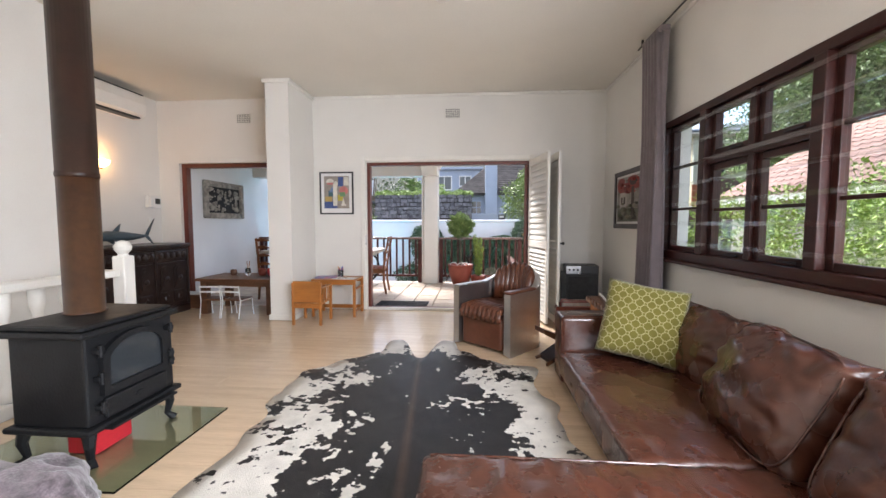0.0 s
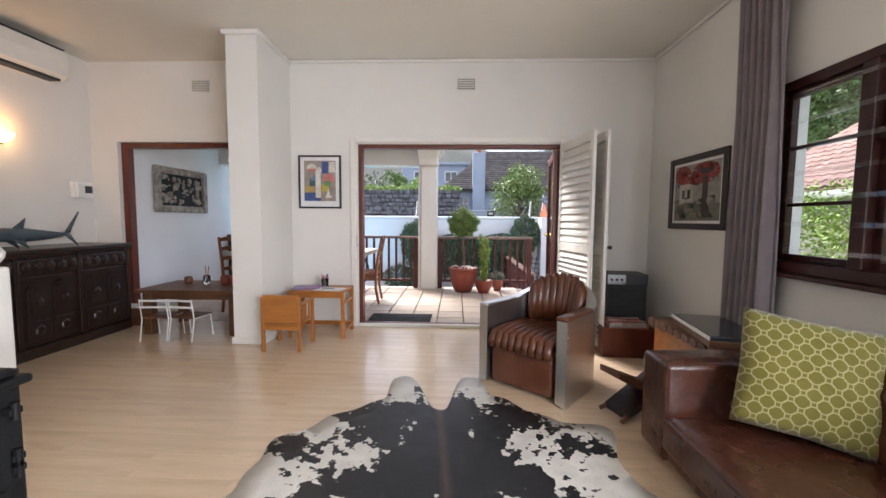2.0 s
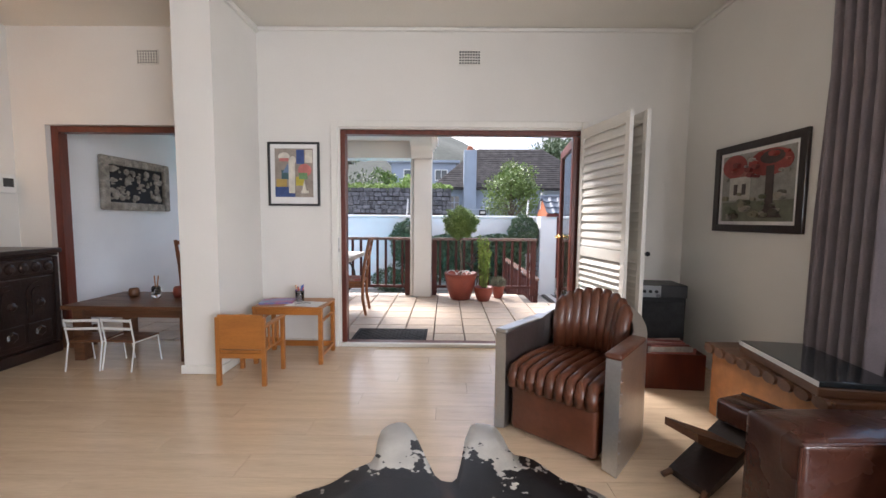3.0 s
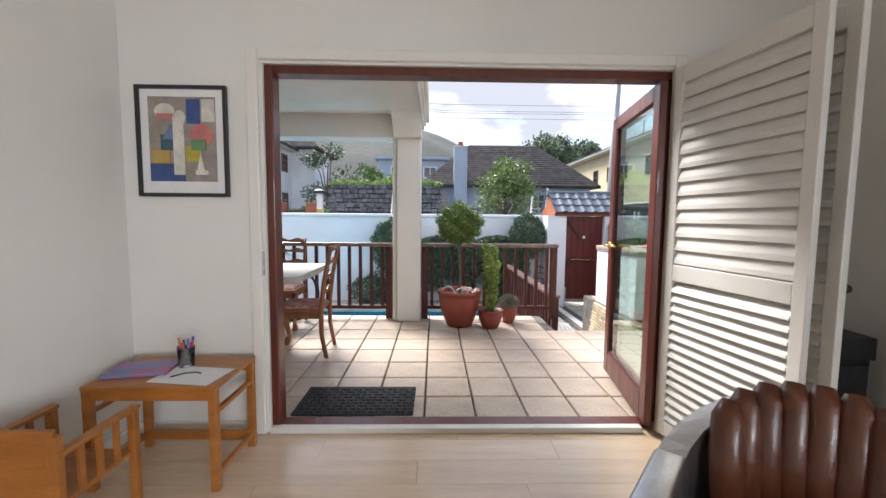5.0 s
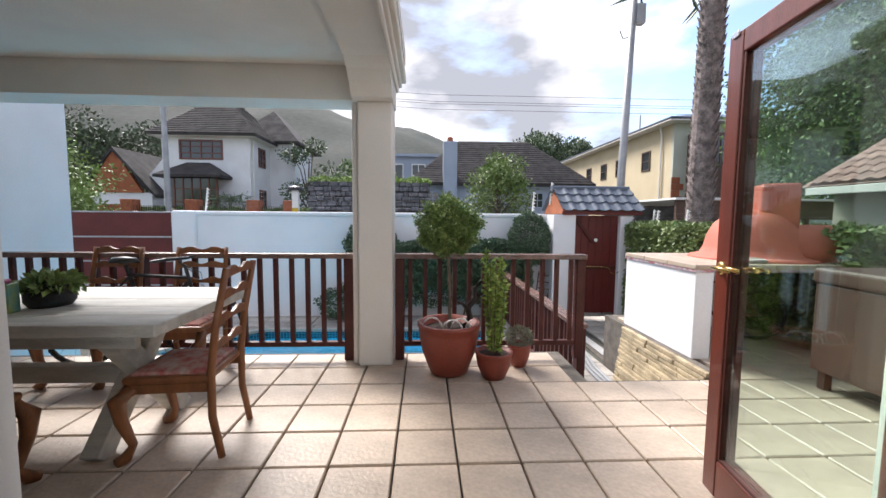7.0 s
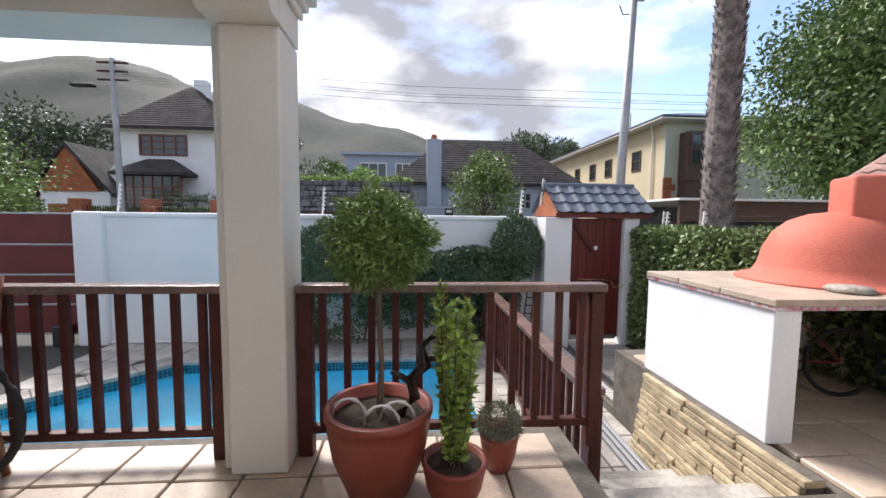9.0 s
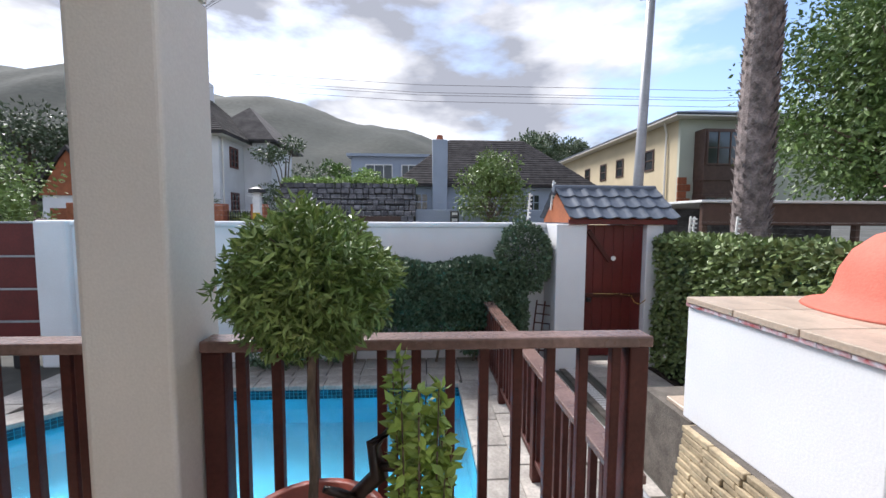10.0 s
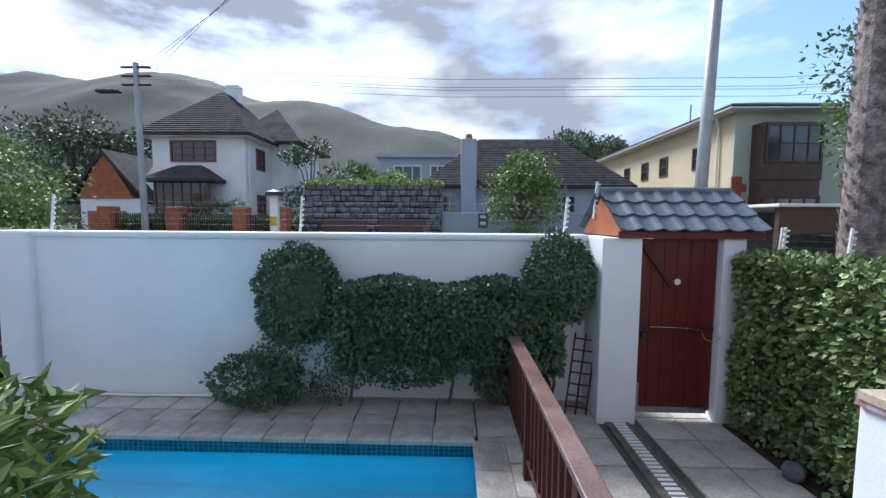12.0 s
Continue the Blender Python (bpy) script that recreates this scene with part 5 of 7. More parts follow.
# children's table and chair in varnished pine
def child_table():
    t = thing("child_table", "small orange pine table with papers on it", "table")
    x0, x1, y0, y1, h = -2.16, -1.56, 5.02, 5.42, 0.50
    part("tabletop", box(B(), x0, y0, h - 0.02, x1, y1, h, 0.004), "pine", t)
    for y in (y0 + 0.01, y1 - 0.03):
        part("apron", box(B(), x0 + 0.02, y, h - 0.07, x1 - 0.02, y + 0.02, h - 0.02, 0.002), "pine", t)
    for x in (x0 + 0.02, x1 - 0.02):
        for y in (y0 + 0.02, y1 - 0.02):
            part("leg", box(B(), x - 0.018, y - 0.018, 0, x + 0.018, y + 0.018, h - 0.02, 0.004), "pine", t)
        part("side_bar", box(B(), x - 0.012, y0 + 0.03, 0.06, x + 0.012, y1 - 0.03, 0.085, 0.003), "pine", t)
        part("side_bar", box(B(), x - 0.012, y0 + 0.03, 0.36, x + 0.012, y1 - 0.03, 0.38, 0.003), "pine", t)
    part("foot_bar", box(B(), x0 + 0.03, y1 - 0.05, 0.05, x1 - 0.03, y1 - 0.03, 0.10, 0.003), "pine", t)


child_table()


def child_chair():
    t = thing("child_chair", "small orange pine armchair with a solid back", "chair", pose(-2.03, 4.76, 0, 0, 0, 0))
    w, dp = 0.17, 0.17
    part("seat", box(B(), -w, -dp, 0.25, w, dp, 0.27, 0.004), "pine", t)
    part("backrest", box(B(), -w, -dp - 0.012, 0.28, w, -dp + 0.01, 0.54, 0.006), "pine", t)
    for x in (-w, w):
        for y, h in ((-dp, 0.52), (dp, 0.44)):
            part("leg", box(B(), x - 0.016, y - 0.016, 0, x + 0.016, y + 0.016, h, 0.004), "pine", t)
        part("armrest", box(B(), x - 0.02, -dp, 0.44, x + 0.02, dp + 0.02, 0.458, 0.004), "pine", t)
        for k in range(3):
            y = -0.08 + k * 0.08
            part("spindle", box(B(), x - 0.007, y - 0.012, 0.27, x + 0.007, y + 0.012, 0.44, 0.002), "pine", t)
    part("apron", box(B(), -w, -dp - 0.01, 0.21, w, -dp + 0.01, 0.25, 0.003), "pine", t)


child_chair()
cup = thing("pencil_cup", "clear cup crammed with coloured pens on the little table", "pen cup", pose(-1.84, 5.27, 0.501))
p_ = part("cup", lathe(B(), [(0.036, 0), (0.04, 0.10), (0.037, 0.10), (0.033, 0.006)], 20), "bar", cup, "", True)
for i, c in enumerate(((0.5, 0.05, 0.05), (0.05, 0.1, 0.4), (0.5, 0.12, 0.3), (0.1, 0.1, 0.12), (0.55, 0.25, 0.05), (0.2, 0.05, 0.3), (0.6, 0.1, 0.08), (0.1, 0.2, 0.5))):
    key = "pen%d" % i
    M[key] = mat("pen " + str(i), c, 0.4, var=0.05, bump=0)
    a = i * 0.8
    part("pen", tube(B(), [(0.012 * math.cos(a), 0.012 * math.sin(a), 0.008), (0.034 * math.cos(a), 0.034 * math.sin(a), 0.13 + 0.02 * math.sin(i * 2.1))], 0.006, 8), key, cup)
M["bookcover"] = mat("blue and pink book cover", (0.08, 0.25, 0.50), 0.35, var=0.1, scale=9, fine=14, bump=0, col2=(0.45, 0.10, 0.22))
o = solid("picture_book", box(B(), -0.14, -0.10, 0, 0.14, 0.10, 0.014, 0.003), "bookcover", "thin blue and pink picture book on the little table", "book")
o.matrix_world = pose(-2.02, 5.22, 0.501, 0, 0, 12)
pp = thing("drawing_paper", "white paper with a dark stroke on the little table", "paper", pose(-1.74, 5.15, 0.501, 0, 0, -8))
part("sheet", box(B(), -0.15, -0.10, 0, 0.15, 0.10, 0.002), "paper", pp)
part("stroke", tube(B(), [(-0.08, -0.04, 0.003), (-0.05, 0.01, 0.003), (0.0, 0.03, 0.003), (0.03, 0.02, 0.003)], 0.004), "black", pp)

# low table in the second opening, small chairs, crocks on it
lt = thing("low_table", "low brown wooden table with square legs", "table")
part("tabletop", box(B(), -3.80, 5.02, 0.455, -2.62, 5.70, 0.49, 0.006), "table", lt)
part("apron", box(B(), -3.72, 5.08, 0.38, -2.70, 5.19, 0.455, 0.004), "table", lt)
for x in (-3.69, -2.76):
    for y in (5.10, 5.62):
        part("leg", box(B(), x - 0.045, y - 0.045, 0, x + 0.045, y + 0.045, 0.455, 0.006), "table", lt)


def wire_chair():
    t = thing("small_chair", "small white tube chair with a slatted back", "chair", pose(-3.46, 4.98, 0, 0, 0, 5), "small chairs at the low table")
    for x in (-0.13, 0.13):
        part("side_frame", tube(B(), [(x, -0.16, 0.0), (x, -0.12, 0.22), (x, -0.15, 0.43)], 0.006), "whiteplastic", t)
        part("front_leg", tube(B(), [(x, 0.14, 0.0), (x, 0.11, 0.23), (x, -0.12, 0.23)], 0.006), "whiteplastic", t)
    part("seat", box(B(), -0.13, -0.12, 0.225, 0.13, 0.13, 0.245, 0.006), "table", t)
    for z in (0.34, 0.405):
        part("back_slat", box(B(), -0.13, -0.155, z, 0.13, -0.14, z + 0.02, 0.003), "whiteplastic", t)
    return t


wc = wire_chair()
copy_thing(wc, pose(-3.16, 4.99, 0, 0, 0, -6))
for nm, lab, x, y, r, h, mt in (("tin", "small brown tin on the low table", -3.50, 5.45, 0.045, 0.08, "table"), ("jar", "glass jar with brushes on the low table", -3.25, 5.4, 0.04, 0.11, "bar"),
                                ("clay_jar", "squat brown clay jar on the low table", -3.06, 5.45, 0.055, 0.10, "terracotta"), ("red_mug", "red mug on the low table", -2.92, 5.4, 0.042, 0.11, "red"),
                                ("dark_bowl", "small dark bowl on the low table", -2.78, 5.35, 0.06, 0.07, "black")):
    b = lathe(B(), [(r * 0.8, 0), (r, h * 0.3), (r * 0.95, h * 0.8), (r * 0.8, h), (r * 0.7, h), (r * 0.7, h * 0.3)], 20)
    o = solid(nm, b, mt, lab, nm.split("_")[-1], True)
    o.matrix_world = pose(x, y, 0.491)
br_ = thing("paintbrush_bundle", "two thin brushes standing in the glass jar", "brushes", pose(-3.25, 5.4, 0.50))
for dx in (-0.02, 0.02):
    part("brush", tube(B(), [(0, 0, 0.01), (dx, 0.01, 0.20)], 0.005), "pine", br_)
b = lathe(B(), [(0.05, 0), (0.06, 0.03), (0.05, 0.12), (0.07, 0.25), (0.05, 0.36), (0.035, 0.40), (0.045, 0.46), (0.03, 0.50), (0.012, 0.53)], 20)
o = solid("carved_figure", b, "black", "tall dark carved figure on the low table", "sculpture", True)
o.matrix_world = pose(-2.70, 5.55, 0.491)
bx = thing("basket", "low pale basket box beside the sideboard", "basket")
part("body", box(B(), -4.28, 5.37, 0, -3.93, 5.52, 0.20, 0.015), "table", bx)
part("cloth", box(B(), -4.27, 5.38, 0.20, -3.94, 5.51, 0.235, 0.015), "paper", bx)

# corner by the window: hi-fi, crate, side table, record player, carved low chair
hf = thing("loudspeaker", "black loudspeaker cabinet standing in the corner", "loudspeaker")
part("cabinet", box(B(), 1.18, 5.14, 0, 1.58, 5.48, 0.59, 0.006), "black", hf)
part("grille_cloth", box(B(), 1.20, 5.128, 0.03, 1.56, 5.14, 0.56, 0.004), "rubber", hf)
am = thing("amplifier", "dark hi-fi amplifier on the loudspeaker", "amplifier", pose(1.39, 5.28, 0.591, 0, 0, -6))
part("casing", box(B(), -0.20, -0.15, 0, 0.20, 0.16, 0.11, 0.005), "black", am)
part("front_plate", box(B(), -0.20, -0.157, 0.004, -0.02, -0.15, 0.106, 0.002), "steel", am, "steel front plate")
for k in range(3):
    part("knob", lathe(B(), [(0.014, 0), (0.012, 0.015)], 12, Matrix.Translation((-0.16 + 0.05 * k, -0.157, 0.055)) @ Matrix.Rotation(math.pi / 2, 4, "X")), "black", am)
cr = thing("wooden_crate", "reddish wooden crate full of magazines", "crate", pose(1.20, 4.76, 0, 0, 0, -6))
w, d, h = 0.23, 0.15, 0.27
for q in ((-w, -d, 0, w, -d + 0.015, h), (-w, d - 0.015, 0, w, d, h), (-w, -d + 0.016, 0, -w + 0.015, d - 0.016, h), (w - 0.015, -d + 0.016, 0, w, d - 0.016, h)):
    part("side_board", box(B(), *q, 0.003), "redwood", cr)
part("bottom", box(B(), -w + 0.015, -d + 0.016, 0.002, w - 0.015, d - 0.016, 0.014), "redwood", cr)
for i in range(9):
    key = "mag%d" % (i % 4)
    if key not in M:
        M[key] = mat("magazine " + str(i), ((0.45, 0.16, 0.14), (0.5, 0.46, 0.42), (0.30, 0.10, 0.09), (0.42, 0.33, 0.28))[i], 0.4, var=0.15, scale=20, bump=0)
    o = solid("magazine", box(B(), -0.16, -0.006, 0, 0.16, 0.006, 0.30, 0.001), key, "worn magazine standing in the crate", "magazine", group="magazines in the crate")
    o.matrix_world = pose(1.20, 4.76, 0.016, 0, 0, -6) @ pose(0.01 * math.sin(i * 3), -0.11 + i * 0.027, 0, 6 * math.sin(i * 1.7), 3 * math.cos(i * 2.3), 0)
sdt = thing("side_table", "low orange-brown wooden side table with a wavy carved edge", "side table")
part("tabletop", box(B(), 1.20, 3.42, 0.43, 1.565, 4.30, 0.465, 0.006), "table", sdt)
part("side_panel", box(B(), 1.235, 3.46, 0.0, 1.265, 4.27, 0.43, 0.004), "pine", sdt, "orange plank side")
part("side_panel", box(B(), 1.51, 3.46, 0.0, 1.54, 4.27, 0.43, 0.004), "pine", sdt)
b = B()
for k in range(9):
    lathe(b, [(0.045, 0), (0.04, 0.014)], 14, Matrix.Translation((1.20, 3.48 + k * 0.095, 0.44)) @ Matrix.Rotation(-math.pi / 2, 4, "Y") @ Matrix.Diagonal((0.7, 1, 1, 1)))
part("carved_edge", b, "table", sdt)
rp = thing("record_player", "record player with a smoked lid on the side table", "record player", pose(1.395, 3.76, 0.467, 0, 0, -9))
part("plinth", box(B(), -0.17, -0.31, 0, 0.17, 0.31, 0.045, 0.006), "table", rp)
part("lid", box(B(), -0.17, -0.31, 0.046, 0.17, 0.31, 0.075, 0.006), "darkglass", rp, "smoked plastic lid")
part("front_edge", box(B(), -0.174, -0.31, 0.048, -0.17, 0.31, 0.072), "paper", rp)
lc = thing("carved_low_chair", "low dark wooden two-plank chair with a carved headrest", "chair", pose(0.86, 3.60, 0, 0, 0, 20))
def bent_plank(x0, z0, x1, z1, sag, thick, half):
    """A plank bent along x, from (x0, z0) to (x1, z1)."""
    up, dn = [], []
    for k in range(13):
        u = k / 12
        x, z = x0 + (x1 - x0) * u, z0 + (z1 - z0) * u - sag * math.sin(math.pi * u)
        e = thick * (0.55 + 0.45 * math.sin(math.pi * min(1, u * 1.3 + 0.1)))
        up.append((x, z + e / 2))
        dn.append((x, z - e / 2))
    return prism(B(), up + dn[::-1], "y", -half, half)


part("seat_plank", bent_plank(-0.30, 0.30, 0.30, 0.10, 0.03, 0.055, 0.085), "table", lc, "dark carved plank")
part("back_plank", bent_plank(-0.24, 0.03, 0.26, 0.34, 0.02, 0.045, 0.10), "carved", lc)
part("leather_pad", padded(B(), 0.06, -0.10, 0.24, 0.24, 0.10, 0.35, 0.02, 3, 0.004, 2), "leather", lc, "", True)
part("foot", tube(B(), [(-0.28, -0.1, 0.012), (-0.08, -0.05, 0.10), (0.08, -0.05, 0.2)], [0.014, 0.02, 0.02]), "table", lc)
part("foot", tube(B(), [(-0.28, 0.1, 0.012), (-0.08, 0.05, 0.10), (0.08, 0.05, 0.2)], [0.014, 0.02, 0.02]), "table", lc)

# carved panel on the side wall of the terrace beyond the second opening
cp = thing("wall_carving", "weathered grey carved teak panel on the white wall", "wall carving", pose(-4.645, 6.42, 1.33, 0, 0, 90))
b = B()
W_, H_ = 1.14, 0.66
for q in ((0, -0.06, 0, 0.11, 0, H_), (W_ - 0.11, -0.06, 0, W_, 0, H_), (0.11, -0.058, 0, W_ - 0.11, 0, 0.10), (0.11, -0.058, H_ - 0.10, W_ - 0.11, 0, H_)):
    box(b, *q, 0.02)
part("frame", b, "oldwood", cp)
part("backing", box(B(), 0.11, -0.02, 0.10, W_ - 0.11, -0.001, H_ - 0.10), "iron", cp)
b = B()
g_ = random.Random(4)
for k in range(90):
    x, z = g_.uniform(0.15, W_ - 0.15), g_.uniform(0.13, H_ - 0.13)
    r = g_.uniform(0.018, 0.04)
    lathe(b, [(r, 0), (r * 0.8, r * 0.5), (r * 0.3, r * 0.7)], 7, Matrix.Translation((x, -0.018, z)) @ Matrix.Rotation(math.pi / 2, 4, "X") @ Matrix.Diagonal((g_.uniform(0.5, 1.4), g_.uniform(0.5, 1.4), 1, 1)))
part("relief", b, "oldwood", cp, "carved leaf relief")["kind"] = "stuff"

# floor boards
fb = tagged(new("floor"), "pale oak laminate floor boards", "floor", kind="structure")
fm = mesh_of("floor_board", box(B(), 0.0008, 0.0008, -0.012, 1.2792, 0.1892, 0.0), "laminate")
for j in range(46):
    off = (j * 0.53) % 1.28
    y = -3.1 + j * 0.19
    if y > 5.56:
        break
    x = -4.75 - off
    while x < 1.72:
        if x + 1.28 > (-4.68 if y > 3.1 else -3.68):
            o = new("floor_board", fm)
            o.parent = fb
            x0 = max(x, -4.7 if y > 3.1 else -3.7)
            o.location = (x0, y, 0)
            o.scale.x = (min(x + 1.28, 1.97) - x0) / 1.28
        x += 1.28


# ---- terrace things ----
def door_mat():
    t = thing("door_mat", "black rubber door mat with a raised pattern on the terrace tiles", "door mat", pose(-1.49, 5.72, 0.002))
    part("base", box(B(), 0, 0, 0, 0.78, 0.42, 0.008, 0.003), "rubber", t)
    b = B()
    for i in range(18):
        for j in range(9):
            x, y = 0.03 + i * 0.042, 0.025 + j * 0.042
            box(b, x, y, 0.008, x + (0.034 if (i + j) % 2 else 0.018), y + (0.018 if (i + j) % 2 else 0.034), 0.014)
    part("raised_pattern", b, "rubber", t)["kind"] = "stuff"


door_mat()

M["tablewhite"] = mat("worn whitewashed timber", (0.55, 0.53, 0.47), 0.5, var=0.12, scale=3, fine=40, bump=0.05, stretch=(1, 6, 6))
pt = thing("patio_table", "heavy whitewashed timber patio table with crossed legs", "table")
for k in range(5):
    part("plank", box(B(), -3.75, 6.56 + k * 0.2, 0.705, -1.72, 6.56 + k * 0.2 + 0.197, 0.765, 0.006), "tablewhite", pt)
part("apron", box(B(), -3.6, 6.66, 0.62, -1.88, 6.70, 0.704, 0.005), "tablewhite", pt)
part("apron", box(B(), -3.6, 7.42, 0.62, -1.88, 7.46, 0.704, 0.005), "tablewhite", pt)
for x in (-3.35, -2.15):
    for sg in (-1, 1):
        b = box(B(), -0.05, -0.055, -0.47, 0.05, 0.055, 0.47, 0.008, m=pose(x + 0.03 * sg, 7.06, 0.353, sg * 41, 0, 0))
        part("crossed_leg", b, "tablewhite", pt)
part("stretcher", box(B(), -3.3, 7.02, 0.30, -2.2, 7.10, 0.40, 0.006), "tablewhite", pt)

M["seatcloth"] = mat("faded red floral seat cloth", (0.42, 0.32, 0.27), 0.9, var=0.1, scale=16, fine=60, bump=0.04, col2=(0.35, 0.07, 0.06))


def ladder_chair(m):
    """A ladder-back chair with bowed front legs; it faces +y."""
    t = thing("dining_chair", "honey-brown ladder-back chair with curved front legs and a floral seat", "chair", m, "chairs round the patio table")
    part("seat", box(B(), -0.22, -0.20, 0.41, 0.22, 0.22, 0.45, 0.015, 3), "chairwood", t)
    part("seat_pad", padded(B(), -0.19, -0.17, 0.44, 0.19, 0.19, 0.465, 0.01, 3, 0.003), "seatcloth", t, "faded floral seat pad", True)
    part("apron", box(B(), -0.21, 0.17, 0.35, 0.21, 0.20, 0.41, 0.005), "chairwood", t)
    for x in (-0.2, 0.2):
        part("back_leg", tube(B(), [(x, -0.24, 0.0), (x, -0.20, 0.22), (x, -0.20, 0.46), (x * 0.98, -0.23, 0.70), (x * 0.95, -0.29, 1.0)], [0.019, 0.021, 0.022, 0.02, 0.018], 8), "chairwood", t, "", True)
        part("front_leg", tube(B(), [(x, 0.18, 0.40), (x * 1.1, 0.24, 0.33), (x * 1.06, 0.23, 0.22), (x * 0.98, 0.19, 0.09), (x * 1.05, 0.22, 0.03), (x * 1.08, 0.25, 0.008)], [0.035, 0.042, 0.03, 0.02, 0.03, 0.034], 8), "chairwood", t, "", True)
        part("side_rail", box(B(), x - 0.012, -0.2, 0.36, x + 0.012, 0.18, 0.41, 0.004), "chairwood", t)
    for z, dy in ((0.56, -0.212), (0.70, -0.232), (0.83, -0.255), (0.95, -0.282)):
        b = B()
        n = 10
        pts_t, pts_b = [], []
        for i in range(n + 1):
            u = 2 * i / n - 1
            pts_t.append((0.19 * u, z + 0.045 - 0.014 * math.cos(math.pi * u * 2) * (1 if abs(u) < 0.75 else 0.3)))
            pts_b.append((0.19 * u, z - 0.005 + 0.012 * (1 - u * u)))
        prism(b, pts_b + pts_t[::-1], "y", dy - 0.008, dy + 0.008)
        part("back_slat", b, "chairwood", t)
    return t


ch = ladder_chair(pose(-1.80, 6.95, 0, 0, 0, 94))
for m in (pose(-2.35, 7.86, 0, 0, 0, 182), pose(-3.05, 7.86, 0, 0, 0, 178), pose(-2.55, 6.36, 0, 0, 0, 3), pose(-3.3, 6.34, 0, 0, 0, -2)):
    copy_thing(ch, m)
pl = thing("succulent_pot", "dark bowl of green succulents on the patio table", "plant pot", pose(-2.55, 6.98, 0.766))
part("pot", lathe(B(), [(0.09, 0), (0.11, 0.03), (0.11, 0.12), (0.098, 0.12), (0.095, 0.09)], 24), "rubber", pl, "", True)
pts, nr = ball_points(420, (0, 0, 0.12), (0.11, 0.11, 0.05), 5)
leaves("foliage", pts, nr, 0.05, "leaf_lime", pl, 0, 0.5)

ct = thing("drink_carton", "teal carton with a pink lid on the patio table", "carton", pose(-2.62, 6.80, 0.766, 0, 0, 14))
M["teal"] = mat("teal printed card", (0.10, 0.30, 0.30), 0.5, var=0.1, scale=14, bump=0.01, col2=(0.30, 0.36, 0.10))
M["pink"] = mat("pink plastic", (0.55, 0.14, 0.24), 0.4, var=0.05, bump=0)
part("body", box(B(), -0.05, -0.04, 0, 0.05, 0.04, 0.15, 0.006), "teal", ct)
part("lid", box(B(), -0.03, -0.025, 0.15, 0.03, 0.025, 0.172, 0.006), "pink", ct, "pink lid")


def flowerpot(t, r, h, rim=True):
    pr = [(r * 0.55, 0.002), (r * 0.62, h * 0.04), (r * 0.88, h * 0.45), (r * 0.98, h * 0.80), (r, h * 0.92), (r * 1.03, h * 0.93), (r * 1.03, h), (r * 0.90, h), (r * 0.88, h * 0.86)]
    part("pot", lathe(B(), pr, 36), "terracotta", t, "terracotta pot", True)
    b = lathe(B(), [(r * 0.1, h * 0.84), (r * 0.885, h * 0.86), (r * 0.6, h * 0.885), (r * 0.05, h * 0.90)], 24)
    part("soil", b, "soil", t, "dark potting soil")


tp = thing("potted_standard_tree", "small clipped ball-crowned tree in a large terracotta pot", "potted tree", pose(-0.28, 7.89, 0))
flowerpot(tp, 0.25, 0.42)
part("trunk", tube(B(), [(0, 0, 0.36), (0.01, 0.03, 0.6), (-0.005, 0.06, 0.85), (0.0, 0.09, 1.05), (0.01, 0.10, 1.25)], [0.018, 0.014, 0.013, 0.013, 0.009], 10), "bark", tp)
for k in range(9):
    a = k * 2.4
    part("branch", tube(B(), [(0, 0.09, 1.0 + 0.02 * k), (0.09 * math.cos(a), 0.10 + 0.09 * math.sin(a), 1.10 + 0.025 * k), (0.17 * math.cos(a), 0.10 + 0.17 * math.sin(a), 1.13 + 0.03 * k)], [0.009, 0.006, 0.003], 6), "bark", tp)
pts, nr = ball_points(15000, (0, 0.10, 1.19), (0.245, 0.245, 0.215), 11, fill=0.65, lump=0.17)
leaves("crown", pts, nr * 0.5, 0.033, "leaf_tree", tp, 0.3, 0.34, 3)
pts, nr = ball_points(4200, (0, 0.10, 1.21), (0.25, 0.25, 0.22), 12, fill=0.25, lump=0.17)
leaves("young_leaves", pts, nr * 0.7, 0.034, "leaf_lime", tp, 0.0, 0.34, 4)
# gnarled succulent that shares the big pot
b = B()
tube(b, [(0.10, -0.02, 0.37), (0.17, -0.02, 0.46), (0.15, 0.0, 0.54), (0.22, -0.03, 0.62), (0.20, 0.0, 0.70), (0.27, 0.0, 0.76)], [0.03, 0.028, 0.026, 0.03, 0.024, 0.02], 8)
tube(b, [(0.16, -0.01, 0.52), (0.10, -0.05, 0.58), (0.06, -0.06, 0.60)], [0.018, 0.014, 0.01], 7)
tube(b, [(0.21, -0.02, 0.64), (0.28, -0.06, 0.66), (0.31, -0.05, 0.70)], [0.016, 0.014, 0.01], 7)
b.normal_update()
part("gnarled_stem", b, "carved", tp, "dark gnarled succulent stem", True)
b = B()
for k in range(3):
    c0 = [(-0.14, -0.02), (0.02, -0.10), (0.09, -0.06)][k]
    tube(b, [(c0[0] + 0.08 * math.cos(math.pi * i / 8), c0[1], 0.37 + 0.09 * math.sin(math.pi * i / 8)) for i in range(9)], [0.007 + 0.003 * math.sin(i * 2.5) for i in range(9)], 7)
part("shell_garland", b, "paper", tp, "pale string of shells", True)

